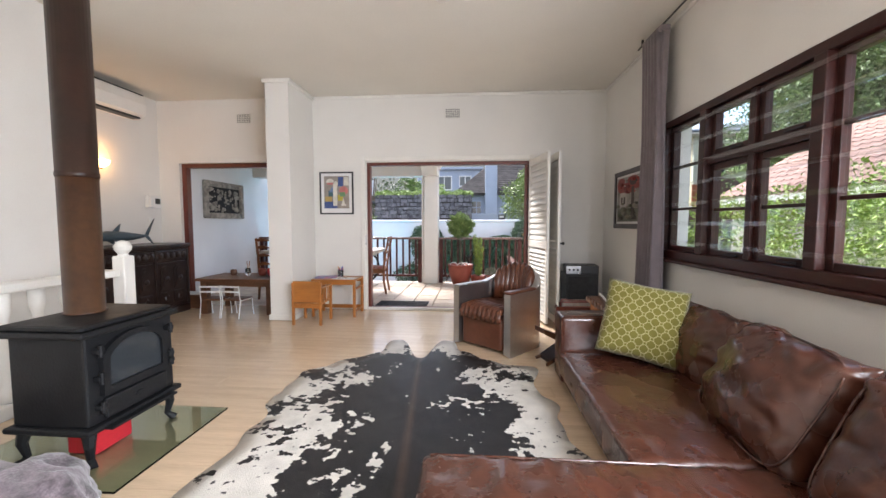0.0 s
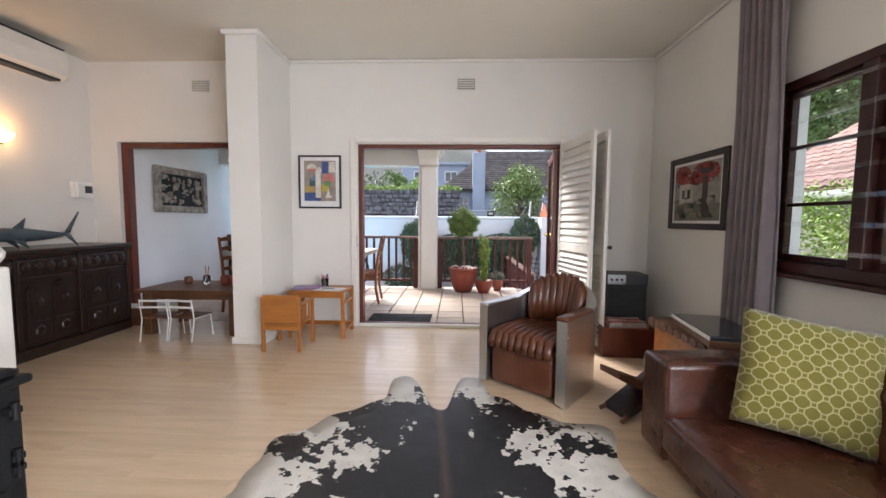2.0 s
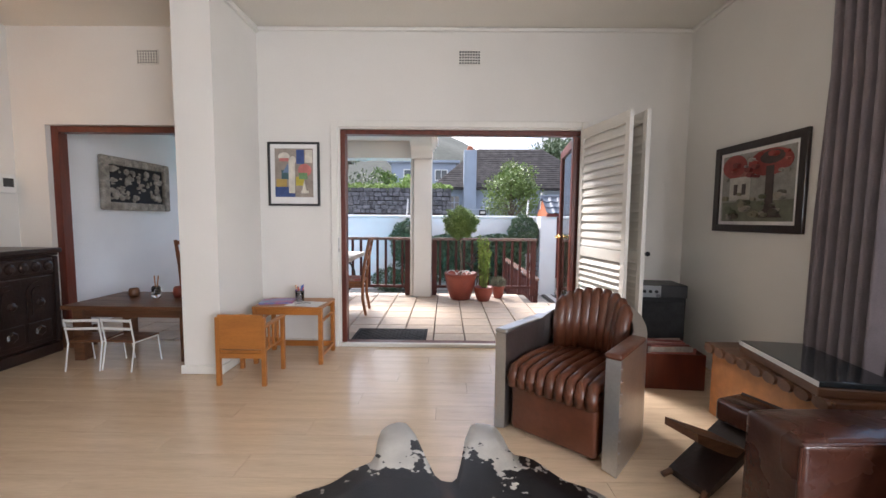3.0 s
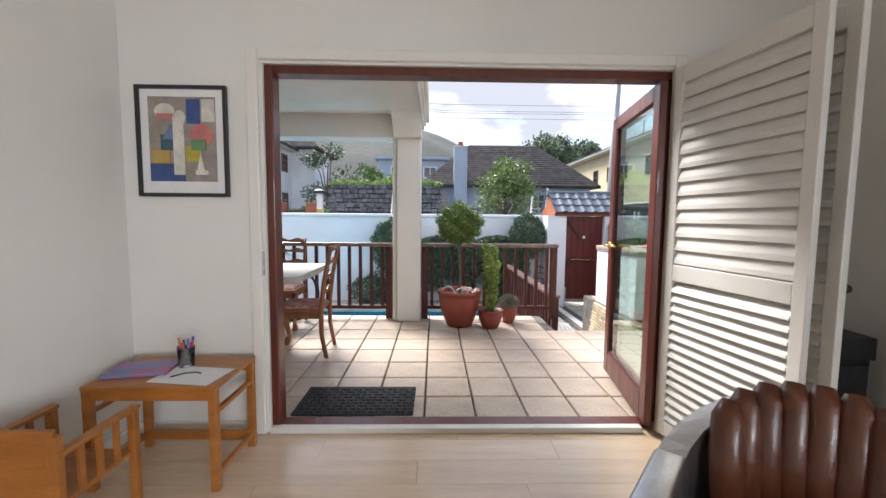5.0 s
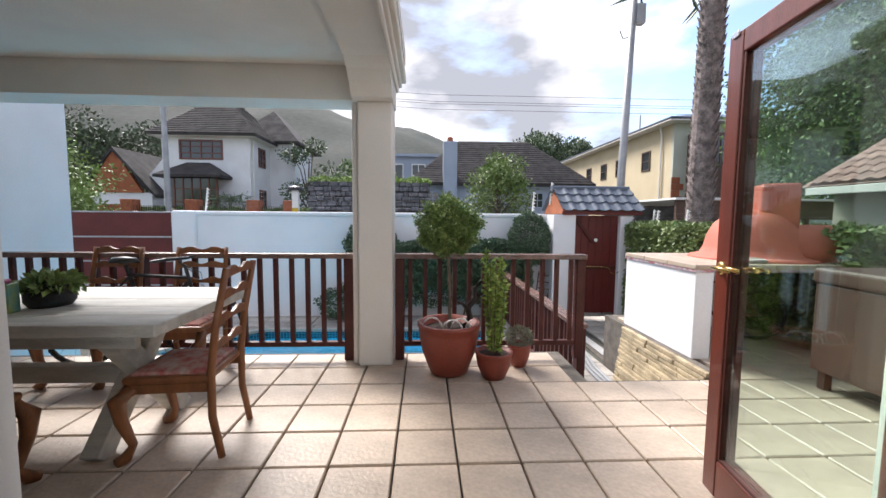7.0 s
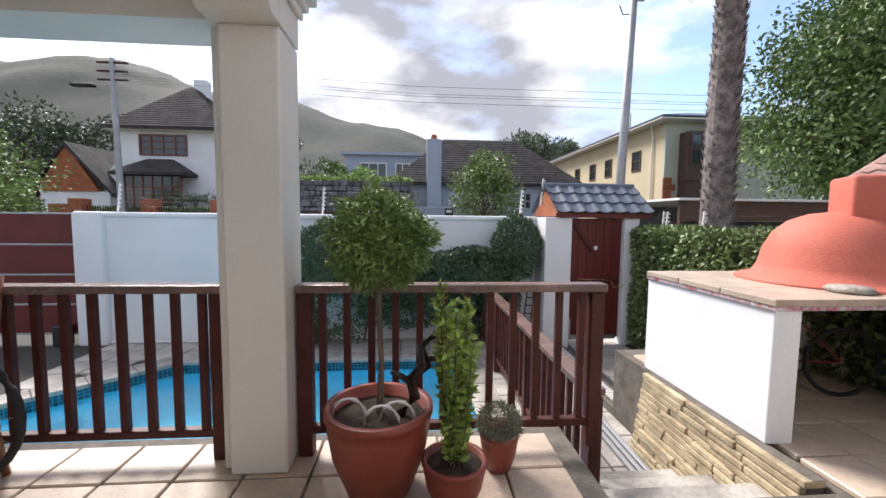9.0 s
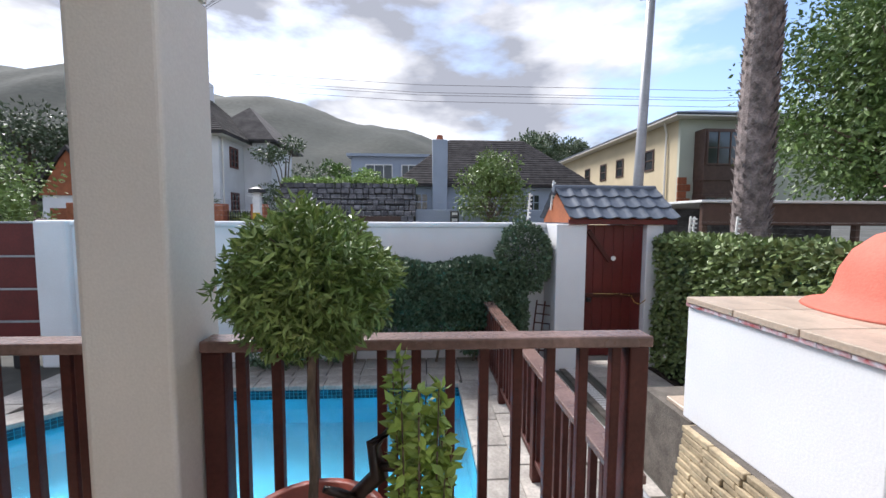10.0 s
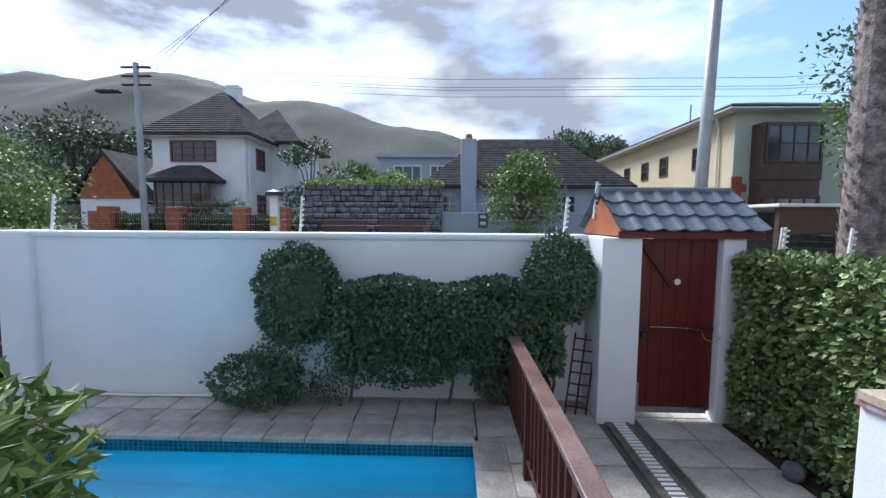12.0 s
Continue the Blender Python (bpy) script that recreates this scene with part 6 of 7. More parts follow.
sp = thing("potted_shrub", "narrow bright green shrub in a small terracotta pot", "potted plant", pose(0.07, 7.76, 0))
flowerpot(sp, 0.145, 0.22)
g_ = np.random.default_rng(8)
P_, N_ = [], []
for k in range(16):
    a, rr = g_.random() * 6.28, 0.03 + 0.06 * g_.random()
    hh = 0.55 + 0.33 * g_.random()
    x, y = rr * math.cos(a), rr * math.sin(a)
    part("stem", tube(B(), [(x * 0.4, y * 0.4, 0.18), (x, y, 0.18 + hh * 0.5), (x * 1.2, y * 1.2, 0.16 + hh)], [0.004, 0.003, 0.002], 5), "bark", sp)
    for s_ in np.linspace(0.08, 1, 26):
        for q in range(4):
            aa = g_.random() * 6.28
            P_.append((x * (0.4 + s_ * 0.8), y * (0.4 + s_ * 0.8), 0.18 + hh * s_ * 0.97))
            N_.append((math.cos(aa), math.sin(aa), 0.5))
leaves("foliage", P_, N_, 0.042, "leaf_bright", sp, 0.1, 0.5, 5)
cp2 = thing("potted_cactus", "rounded grey-green bushy plant in a small terracotta pot", "potted plant", pose(0.33, 8.0, 0))
flowerpot(cp2, 0.10, 0.20)
pts, nr = ball_points(1500, (0, 0, 0.25), (0.105, 0.105, 0.085), 15, fill=0.2, lump=0.03)
leaves("foliage", pts, nr, 0.035, "leaf_grey", cp2, 0, 0.15, 6)

# brick oven counter
oc = thing("braai_counter", "white plastered outdoor counter with a tiled top", "counter")
b = B()
box(b, 1.95, 8.12, 0.0, 2.12, 9.34, 0.80, 0.008)
part("side_wall", b, "whitewall", oc)
part("back_wall", box(B(), 2.121, 9.20, 0.0, 3.949, 9.335, 0.799, 0.004), "porch", oc)
part("end_wall", box(B(), 3.95, 8.13, 0.0, 4.2, 9.339, 0.80, 0.004), "whitewall", oc)
part("slab", box(B(), 1.95, 8.12, 0.80, 4.2, 9.34, 0.825, 0.003), "porch", oc)
M["mosaicstrip"] = mat("patterned border tile", (0.55, 0.55, 0.60), 0.3, var=0.15, scale=22, fine=60, bump=0, col2=(0.38, 0.10, 0.10), alt=0.25)
for k in range(8):
    part("border_tile", box(B(), 1.932, 8.12 + k * 0.153, 0.80, 1.95, 8.12 + (k + 1) * 0.153 - 0.004, 0.848, 0.002), "mosaicstrip", oc)
for k in range(14):
    part("border_tile", box(B(), 1.932 + k * 0.16, 8.102, 0.80, 1.932 + (k + 1) * 0.16 - 0.004, 8.12, 0.848, 0.002), "mosaicstrip", oc)
tt = mesh_of("top_tile", box(B(), 0, 0, 0.825, 0.376, 0.407, 0.868, 0.006), "terrace")
for i in range(6):
    for j in range(3):
        o = new("top_tile", tt)
        o.parent = oc
        o.location = (1.925 + i * 0.38, 8.095 + j * 0.413, 0)

ov = thing("pizza_oven", "terracotta-red domed pizza oven with a square chimney", "pizza oven", pose(2.98, 8.74, 0.868, 0, 0, 62))
n = 30
b = B()
prof_ = [(0.58, 0.0), (0.56, 0.02), (0.47, 0.045), (0.43, 0.12), (0.405, 0.24), (0.35, 0.36), (0.26, 0.45), (0.14, 0.50), (0.03, 0.515)]
lathe(b, prof_, n)
part("dome", b, "ovenred", ov, "", True)
b = box(B(), -0.18, -0.34, 0.30, 0.18, -0.02, 0.77, 0.03, 3)
part("chimney", b, "ovenred", ov, "", True)
b = B()
oa_, ia_ = arch(-0.30, 0.30, 0.01, 0.36, 0.27), arch(-0.20, 0.20, 0.02, 0.28, 0.18)
A0, A1 = [b.verts.new((p[0], -0.62, p[1])) for p in oa_], [b.verts.new((p[0], -0.62, p[1])) for p in ia_]
B0, B1 = [b.verts.new((p[0], -0.30, p[1])) for p in oa_], [b.verts.new((p[0], -0.32, p[1])) for p in ia_]
for i in range(len(A0)):
    j = (i + 1) % len(A0)
    b.faces.new((A0[i], A0[j], A1[j], A1[i]))
    b.faces.new((A0[i], B0[i], B0[j], A0[j]))
    b.faces.new((A1[i], A1[j], B1[j], B1[i]))
part("mouth", b, "ovenred", ov, "arched oven mouth", True)
part("mouth_back", prism(B(), ia_, "y", -0.345, -0.335), "black", ov, "sooty oven mouth")
o = solid("rope_coil", lathe(B(), [(0.11, 0), (0.125, 0.02), (0.10, 0.04), (0.06, 0.045)], 20), "oldwood", "coiled grey rope lying on the counter", "rope", True)
o.matrix_world = pose(2.62, 8.30, 0.869)

# stone cladding below the counter, leaning out towards the steps
sw = thing("stone_plinth", "split sandstone cladding wall beside the steps", "stone wall")
b = B()
prism(b, [(1.97, -0.9), (1.97, 0.0), (1.90, 0.0), (1.80, -0.72), (1.80, -0.9)], "y", 7.80, 9.20)
part("core", b, "grout", sw)
g_ = random.Random(3)
for r in range(16):
    z = -0.72 + r * 0.045
    y = 7.76 + g_.uniform(0, 0.1)
    while y < 9.18:
        w_ = g_.uniform(0.16, 0.50)
        y1 = min(y + w_, 9.22)
        xo = 1.80 + (z + 0.72) / 0.72 * 0.085 - g_.uniform(0.012, 0.035)
        part("stone", box(B(), xo, y + 0.003, z + 0.003, xo + 0.12, y1 - 0.003, z + 0.0425, 0.005, 1), "stone", sw)
        y = y1

# barbecue trolley and bicycle
bq = thing("barbecue_trolley", "brown steel barbecue trolley on small wheels", "barbecue", pose(2.45, 7.0, 0, 0, 0, -4))
M["brownsteel"] = mat("brown painted steel", (0.10, 0.055, 0.04), 0.5, var=0.12, scale=5, bump=0.02)
part("cabinet", box(B(), 0, 0, 0.14, 0.95, 0.55, 0.80, 0.012), "brownsteel", bq)
part("hood", box(B(), -0.02, -0.02, 0.80, 0.97, 0.57, 0.92, 0.03, 3), "brownsteel", bq)
part("window", box(B(), 0.10, -0.006, 0.24, 0.85, 0.0, 0.66, 0.002), "darkglass", bq)
for x in (0.06, 0.89):
    w_ = part("wheel", lathe(B(), [(0.02, -0.02), (0.075, -0.02), (0.085, 0), (0.075, 0.02), (0.02, 0.02)], 24, Matrix.Translation((x, -0.03, 0.086)) @ Matrix.Rotation(math.pi / 2, 4, "X")), "rubber", bq, "", True)
    part("hub", lathe(B(), [(0.05, -0.024), (0.05, 0.024)], 20, Matrix.Translation((x, -0.03, 0.086)) @ Matrix.Rotation(math.pi / 2, 4, "X")), "whiteplastic", w_)
    part("leg", box(B(), x - 0.03, 0.45, 0, x + 0.03, 0.51, 0.14, 0.004), "brownsteel", bq)


def bicycle(m, label, red):
    t = thing("bicycle", label, "bicycle", m)
    R = 0.32
    for x in (0.0, 1.02):
        b = B()
        tube(b, [(x + R * math.cos(2 * math.pi * i / 28), 0, R + 0.02 + R * math.sin(2 * math.pi * i / 28)) for i in range(29)], 0.021, 8)
        w = part("wheel", b, "rubber", t, "thin black tyre", True)
        b = B()
        for k in range(14):
            a = math.pi * 2 * k / 14
            tube(b, [(x, 0.01 if k % 2 else -0.01, R + 0.02), (x + R * 0.95 * math.cos(a), 0, R + 0.02 + R * 0.95 * math.sin(a))], 0.0015, 4)
        part("spokes", b, "steel", w)
    for nm, pts_, r in (("down_tube", [(0.12, 0, 0.72), (0.45, 0, 0.32)], 0.018), ("top_tube", [(0.12, 0, 0.76), (0.60, 0, 0.78)], 0.016), ("seat_tube", [(0.45, 0, 0.32), (0.62, 0, 0.86)], 0.016),
                        ("chain_stay", [(0.45, 0, 0.32), (1.02, 0, 0.34)], 0.010), ("seat_stay", [(0.60, 0, 0.76), (1.02, 0, 0.34)], 0.009), ("fork", [(0.0, 0, 0.34), (0.08, 0, 0.62), (0.14, 0, 0.86)], 0.014)):
        part(nm, tube(B(), pts_, r, 8), red, t)
    part("handlebar", tube(B(), [(0.20, -0.29, 0.92), (0.15, -0.2, 0.93), (0.13, 0, 0.92), (0.15, 0.2, 0.93), (0.20, 0.29, 0.92)], 0.013, 8), "black", t)
    part("saddle", lathe(B(), [(0.01, 0), (0.08, 0.01), (0.06, 0.05), (0.01, 0.06)], 14, Matrix.Translation((0.63, 0, 0.87)) @ Matrix.Diagonal((1.6, 0.8, 1, 1))), "black", t, "", True)
    b = B()
    for k in range(3):
        tube(b, [(0.13, 0.1, 0.9), (0.0 - 0.03 * k, 0.12, 0.82), (-0.05, 0.06, 0.66), (0.08, 0.02, 0.6 - 0.02 * k)], 0.003, 5)
    part("brake_cables", b, "black", t)
    return t


M["bikered"] = mat("dark red bicycle paint", (0.22, 0.03, 0.03), 0.3, var=0.08, bump=0)
bk = bicycle(pose(2.30, 8.85, 0, 0, 0, -12), "dark red bicycle standing under the counter", "bikered")
bk.scale = (0.78, 0.78, 0.78)
bicycle(pose(-2.3, 8.02, 0, 0, 0, 178), "dark bicycle leaning by the terrace railing", "black")

# ---- garden ----
ps = tagged(new("pavement"), "grey concrete paving slabs round the pool and along the path", "paving", kind="structure")
SL = 0.45


def in_pool(x, y):
    return -4.95 < x < 0.57 and 8.75 < y < 11.6 and not (x < -3.3 and (y - 9.9) > (x + 4.95) * (1.7 / 1.65))


slabm = mesh_of("paving_slab", box(B(), 0.008, 0.008, -0.03, SL - 0.008, SL - 0.008, 0.0, 0.004, 1), "slab")
cnt = 0
for i in range(-12, 8):
    for j in range(20, 29):
        x, y = 0.60 + i * SL, -0.55 + j * SL + 0.1
        if y > 12.15 or (x + SL > 2.0 and y < 7.8):
            continue
        if any(in_pool(x + u, y + v) for u in (0.03, SL / 2, SL - 0.03) for v in (0.03, SL / 2, SL - 0.03)):
            continue
        if 2.02 < x + SL / 2 < 2.20 or x > 3.2:
            continue
        o = new("paving_slab", slabm)
        o.parent = ps
        o.location = (x, y, GZ + 0.002 * math.sin(i * 3.1 + j))
# coping along the pool's slanted corner and far edge
b = B()
for (ax_, ay_), (bx_, by_) in zip(pool, pool[1:] + pool[:1]):
    L_ = math.hypot(bx_ - ax_, by_ - ay_)
    k = max(1, round(L_ / 0.44))
    ang = math.degrees(math.atan2(by_ - ay_, bx_ - ax_))
    cm = mesh_of("coping_stone", box(B(), 0.003, -0.30, -0.045, L_ / k - 0.003, 0.025, 0.012, 0.008, 1), "slab")
    for i in range(k):
        o = new("coping_stone", cm)
        o.parent = ps
        o.matrix_basis = pose(ax_ + (bx_ - ax_) * i / k, ay_ + (by_ - ay_) * i / k, GZ, 0, 0, ang)
b.free()
dc = thing("drain_channel", "long concrete drain channel with a pale grating along the path", "drain")
part("channel", box(B(), 2.03, 8.8, GZ - 0.03, 2.30, 12.3, GZ - 0.005, 0.004), "grout", dc)
for k in range(58):
    part("grating_bar", box(B(), 2.11, 8.9 + k * 0.058, GZ - 0.004, 2.24, 8.9 + k * 0.058 + 0.035, GZ + 0.006, 0.002), "paper", dc)
for i in range(3):
    solid("garden_pipe", tube(B(), [(1.62 + 0.06 * i, 8.72, GZ + 0.03), (1.64 + 0.06 * i, 9.6, GZ + 0.03), (1.75 + 0.07 * i, 10.4, GZ + 0.03)], 0.022, 8), "pole", "grey pipe lying along the path", "pipe", group="pipes by the path")
solid("garden_bed", box(B(), 3.32, 8.5, -0.76, 4.4, 12.1, GZ + 0.0, 0.01), "soil", "dark soil bed under the hedge", "soil", kind="structure")
solid("stone_ball", lathe(B(), [(0.01, 0.0), (0.07, 0.02), (0.085, 0.08), (0.06, 0.14), (0.01, 0.16)], 18, Matrix.Translation((3.28, 11.1, GZ))), "fieldstone", "round pale stone lying by the hedge", "stone", True)

hd = thing("hedge", "thick clipped green ivy hedge along the side boundary", "hedge")
part("core", box(B(), 3.52, 8.1, GZ, 4.30, 11.95, 1.0, 0.05), "leaf_ivy", hd)
pts, nr = slab_points(42000, (3.36, 8.0, GZ + 0.05), (4.4, 12.0, 1.16), 21, 0.16)
leaves("leaves", pts, nr, 0.066, "leaf_hedge", hd, 0.6, 0.7, 22)


def blob(n, c, r, seed, **k):
    return ball_points(n, c, r, seed, **k)


iv = thing("clipped_ivy", "dark clipped ivy shrub trained along the white garden wall", "shrub")
sets = [blob(6000, (-1.48, 12.33, 0.64), (0.52, 0.27, 0.60), 31, fill=0.25, lump=0.06), blob(2600, (-2.0, 12.25, -0.38), (0.48, 0.30, 0.30), 32, fill=0.25), blob(3000, (-1.35, 12.3, -0.14), (0.66, 0.30, 0.48), 33, fill=0.3),
        blob(5200, (1.54, 12.25, 0.86), (0.40, 0.28, 0.52), 34, fill=0.25, lump=0.08), slab_points(34000, (-1.0, 12.0, -0.14), (1.5, 12.54, 0.80), 35, 0.14), blob(1600, (0.85, 12.3, -0.28), (0.28, 0.2, 0.28), 36), blob(1400, (-0.2, 12.35, -0.25), (0.6, 0.14, 0.22), 37)]
leaves("leaves", np.concatenate([q[0] for q in sets]), np.concatenate([q[1] for q in sets]), 0.048, "leaf_ivy", iv, 0.5, 0.65, 38)
b = box(B(), -0.85, 12.24, -0.10, 1.5, 12.5, 0.60, 0.05)
lathe(b, [(0.01, 0.12), (0.3, 0.25), (0.36, 0.6), (0.28, 0.95), (0.01, 1.08)], 14, Matrix.Translation((-1.48, 12.38, 0)) @ Matrix.Diagonal((1, 0.5, 1, 1)))
part("inner_growth", b, "leaf_ivy", iv)
for x in (-0.9, 0.3, 0.85, 0.92, 1.5):
    part("stem", tube(B(), [(x, 12.4, GZ), (x + 0.05, 12.36, -0.4), (x - 0.04, 12.38, 0.0)], 0.02, 6), "bark", iv)
tl = thing("trellis", "dark timber trellis leaning on the gate pier", "trellis", pose(1.62, 12.18, GZ, -6, 8, 0))
for x in (0, 0.12, 0.24):
    part("upright", box(B(), x, 0, 0, x + 0.018, 0.018, 0.95, 0.002), "darkwood", tl)
for k in range(7):
    part("cross_slat", box(B(), 0, -0.012, 0.1 + k * 0.13, 0.258, -0.001, 0.118 + k * 0.13, 0.002), "darkwood", tl)
b = lathe(B(), [(0.13, 0), (0.16, 0.05), (0.15, 0.35), (0.10, 0.45), (0.03, 0.48)], 18, Matrix.Diagonal((1, 0.6, 1, 1)))
o = solid("garden_sack", b, "black", "black sack standing behind the fence", "sack", True)
o.matrix_world = pose(1.33, 12.25, GZ)
solid("hose", tube(B(), [(-4.8, 12.46, GZ + 0.03), (-3.6, 12.44, GZ + 0.025), (-2.4, 12.47, GZ + 0.025), (-1.9, 12.45, GZ + 0.03)], 0.014, 8), "paper", "white hose lying along the foot of the wall", "hose")

rg = thing("driveway_gate", "deep red boarded driveway gate in a pale steel frame", "gate")
for k in range(4):
    part("board", box(B(), -9.3, 12.60, -0.55 + k * 0.47, -5.36, 12.64, -0.10 + k * 0.47, 0.006), "redgate", rg)
b = B()
for z in (-0.58, -0.11, 0.36, 0.83, 1.31):
    box(b, -9.35, 12.585, z, -5.31, 12.65, z + 0.028, 0.003)
part("frame", b, "pole", rg)
part("gate_post", box(B(), -5.35, 12.55, -0.75, -5.30 + 0.0, 12.70, 1.38, 0.01), "darkwood", rg)
part("motor_box", box(B(), -5.62, 12.40, -0.72, -5.40, 12.55, -0.40, 0.02), "black", rg)


def fence_bracket(x, y, z):
    t = thing("fence_bracket", "white electric fence bracket with insulators", "fence bracket", pose(x, y, z, 0, 7, 0), "electric fence brackets")
    part("rod", box(B(), -0.012, -0.012, 0, 0.012, 0.012, 0.46, 0.003), "whiteplastic", t)
    for k in range(6):
        part("insulator", lathe(B(), [(0.012, 0), (0.022, 0.006), (0.022, 0.02), (0.012, 0.026)], 8, Matrix.Translation((0.02, -0.01, 0.08 + k * 0.066))), "whiteplastic", t)
    return t


f0 = fence_bracket(-4.75, 12.66, 1.35)
for x, y, z in ((-1.62, 12.78, 1.35), (1.72, 12.75, 1.35), (3.72, 12.6, 1.0), (4.0, 12.3, 1.0), (4.2, 12.5, 1.0), (4.47, 12.0, 1.0), (2.1, 12.8, 1.55)):
    copy_thing(f0, pose(x, y, z, 0, 4, 0))
fw_ = thing("electric_fence", "thin electric fence wires above the boundary walls", "fence")
for k in range(5):
    part("wire", tube(B(), [(-4.75, 12.66, 1.45 + k * 0.07), (-1.62, 12.76, 1.44 + k * 0.07), (1.72, 12.74, 1.45 + k * 0.07)], 0.0007, 4), "pole", fw_)
    part("wire", tube(B(), [(3.72, 12.6, 1.1 + k * 0.07), (4.47, 12.0, 1.1 + k * 0.07), (4.47, 8.0, 1.1 + k * 0.07)], 0.0007, 4), "pole", fw_)

# palm
pa = thing("palm_tree", "tall palm with a rough diamond-scaled grey trunk", "palm")
px, py = 4.85, 12.2
part("trunk", tube(B(), [(px, py, GZ), (px, py, 3), (px + 0.05, py, 6), (px + 0.1, py, 9.2)], [0.24, 0.205, 0.19, 0.18], 16), "palmbark", pa)
vv, ff = [], []
for k in range(118):
    z = GZ + 0.4 + k * 0.082
    r = 0.22 - 0.0035 * (z + 0.7)
    for i in range(9):
        a = 2 * math.pi * (i + 0.5 * (k % 2)) / 9 + 0.1 * math.sin(k)
        ca, sa = math.cos(a), math.sin(a)
        ta, tb = -sa, ca
        cx, cy = px + 0.0095 * z + r * ca, py + r * sa
        w, o_ = 0.055, 0.045 + 0.02 * math.sin(3.3 * k + 2 * i)
        q = len(vv)
        vv += [(cx - ta * w, cy - tb * w, z), (cx + ta * w, cy + tb * w, z), (cx + ca * o_, cy + sa * o_, z + 0.10), (cx - ca * 0.03, cy - sa * 0.03, z + 0.03), (cx, cy, z - 0.06)]
        ff += [(q, q + 2, q + 3), (q + 1, q + 3, q + 2), (q, q + 4, q + 2), (q + 4, q + 1, q + 2)]
raw("bark_scale", vv, ff, "palmbark", pa)["kind"] = "stuff"
P_, N_ = [], []
for k in range(26):
    a, up = k * 2.4, 0.9 - 0.06 * k
    pts_ = []
    for s_ in np.linspace(0.05, 1, 40):
        P_.append((px + 0.1 + 2.6 * s_ * math.cos(a), py + 2.6 * s_ * math.sin(a), 9.2 + up * 2 * s_ - 1.9 * s_ * s_))
        N_.append((math.sin(a) * (1 if len(P_) % 2 else -1), -math.cos(a) * (1 if len(P_) % 2 else -1), -0.3))
leaves("fronds", P_, N_, 0.6, "leaf_far", pa, 0.3, 0.1, 41)

# street lamp pole and power poles
lp2 = thing("street_lamp", "tall galvanised street lamp pole leaning a little", "street lamp")
part("pole", tube(B(), [(4.25, 14.3, GZ), (4.36, 14.3, 3.0), (4.48, 14.3, 6.9)], [0.105, 0.09, 0.07], 16), "pole", lp2, "", True)
part("lamp_arm", tube(B(), [(4.48, 14.3, 6.85), (4.1, 14.2, 6.95), (3.75, 14.1, 6.95)], 0.03), "pole", lp2)
part("lamp_head", box(B(), 3.55, 14.02, 6.90, 3.95, 14.2, 7.0, 0.03), "black", lp2)
part("box", box(B(), 4.50, 14.2, 5.9, 4.72, 14.4, 6.35, 0.02), "pole", lp2)
part("bracket", tube(B(), [(4.44, 14.3, 5.6), (4.2, 14.25, 5.55), (4.1, 14.2, 5.7)], 0.012), "black", lp2)
pw = thing("power_pole", "pale power pole with cross arms beyond the wall", "power pole")
part("pole", tube(B(), [(-12.5, 24, GZ), (-12.6, 24, 7.8)], [0.14, 0.10], 12), "pole", pw)
for z in (6.9, 7.25, 7.6):
    part("cross_arm", box(B(), -13.2, 23.94, z, -12.0, 24.06, z + 0.06, 0.01), "darkwood", pw)
part("lamp_head", box(B(), -14.2, 23.8, 6.6, -13.3, 24.1, 6.72, 0.04), "black", pw)
pl_ = thing("power_lines", "dark power lines strung across the sky", "cables")
for z, dx in ((7.6, 0), (7.3, 0.3), (7.2, -0.4), (6.95, 0.2)):
    part("power_line", tube(B(), [(-12.6 + dx, 24, z), (0, 23.2, z - 0.75), (12, 22.6, z - 0.9), (40, 21, z + 0.1)], 0.009, 4), "cable", pl_)
for k in range(3):
    part("power_line", tube(B(), [(-12.6 + 0.4 * k, 24, 7.5), (-3, 18, 8.6 + 0.3 * k), (6 + 0.8 * k, 12, 10.4 + 0.3 * k)], 0.007, 4), "cable", pl_)

# ---- neighbouring houses ----
def hip_roof(b, x0, y0, x1, y1, z0, z1, over=0.5, ridge=None):
    x0, x1, y0, y1 = x0 - over, x1 + over, y0 - over, y1 + over
    w = min(x1 - x0, y1 - y0) / 2
    if x1 - x0 >= y1 - y0:
        r0, r1 = (x0 + w, (y0 + y1) / 2), (x1 - w, (y0 + y1) / 2)
    else:
        r0, r1 = ((x0 + x1) / 2, y0 + w), ((x0 + x1) / 2, y1 - w)
    if (r0[0] - r1[0]) ** 2 + (r0[1] - r1[1]) ** 2 < 1e-4:
        r1 = (r0[0] + 0.05, r0[1] + 0.05)
    e = [b.verts.new(p) for p in ((x0, y0, z0), (x1, y0, z0), (x1, y1, z0), (x0, y1, z0))]
    u = [b.verts.new((p.co.x, p.co.y, z0 - 0.15)) for p in e]
    a, c = b.verts.new((*r0, z1)), b.verts.new((*r1, z1))
    if x1 - x0 >= y1 - y0:
        fs = ((e[0], e[1], c, a), (e[1], e[2], c), (e[2], e[3], a, c), (e[3], e[0], a))
    else:
        fs = ((e[0], e[1], a), (e[1], e[2], c, a), (e[2], e[3], c), (e[3], e[0], a, c))
    for f in fs:
        b.faces.new(f)
    for i in range(4):
        b.faces.new((e[i], u[i], u[(i + 1) % 4], e[(i + 1) % 4]))
    b.faces.new(u)
    return b


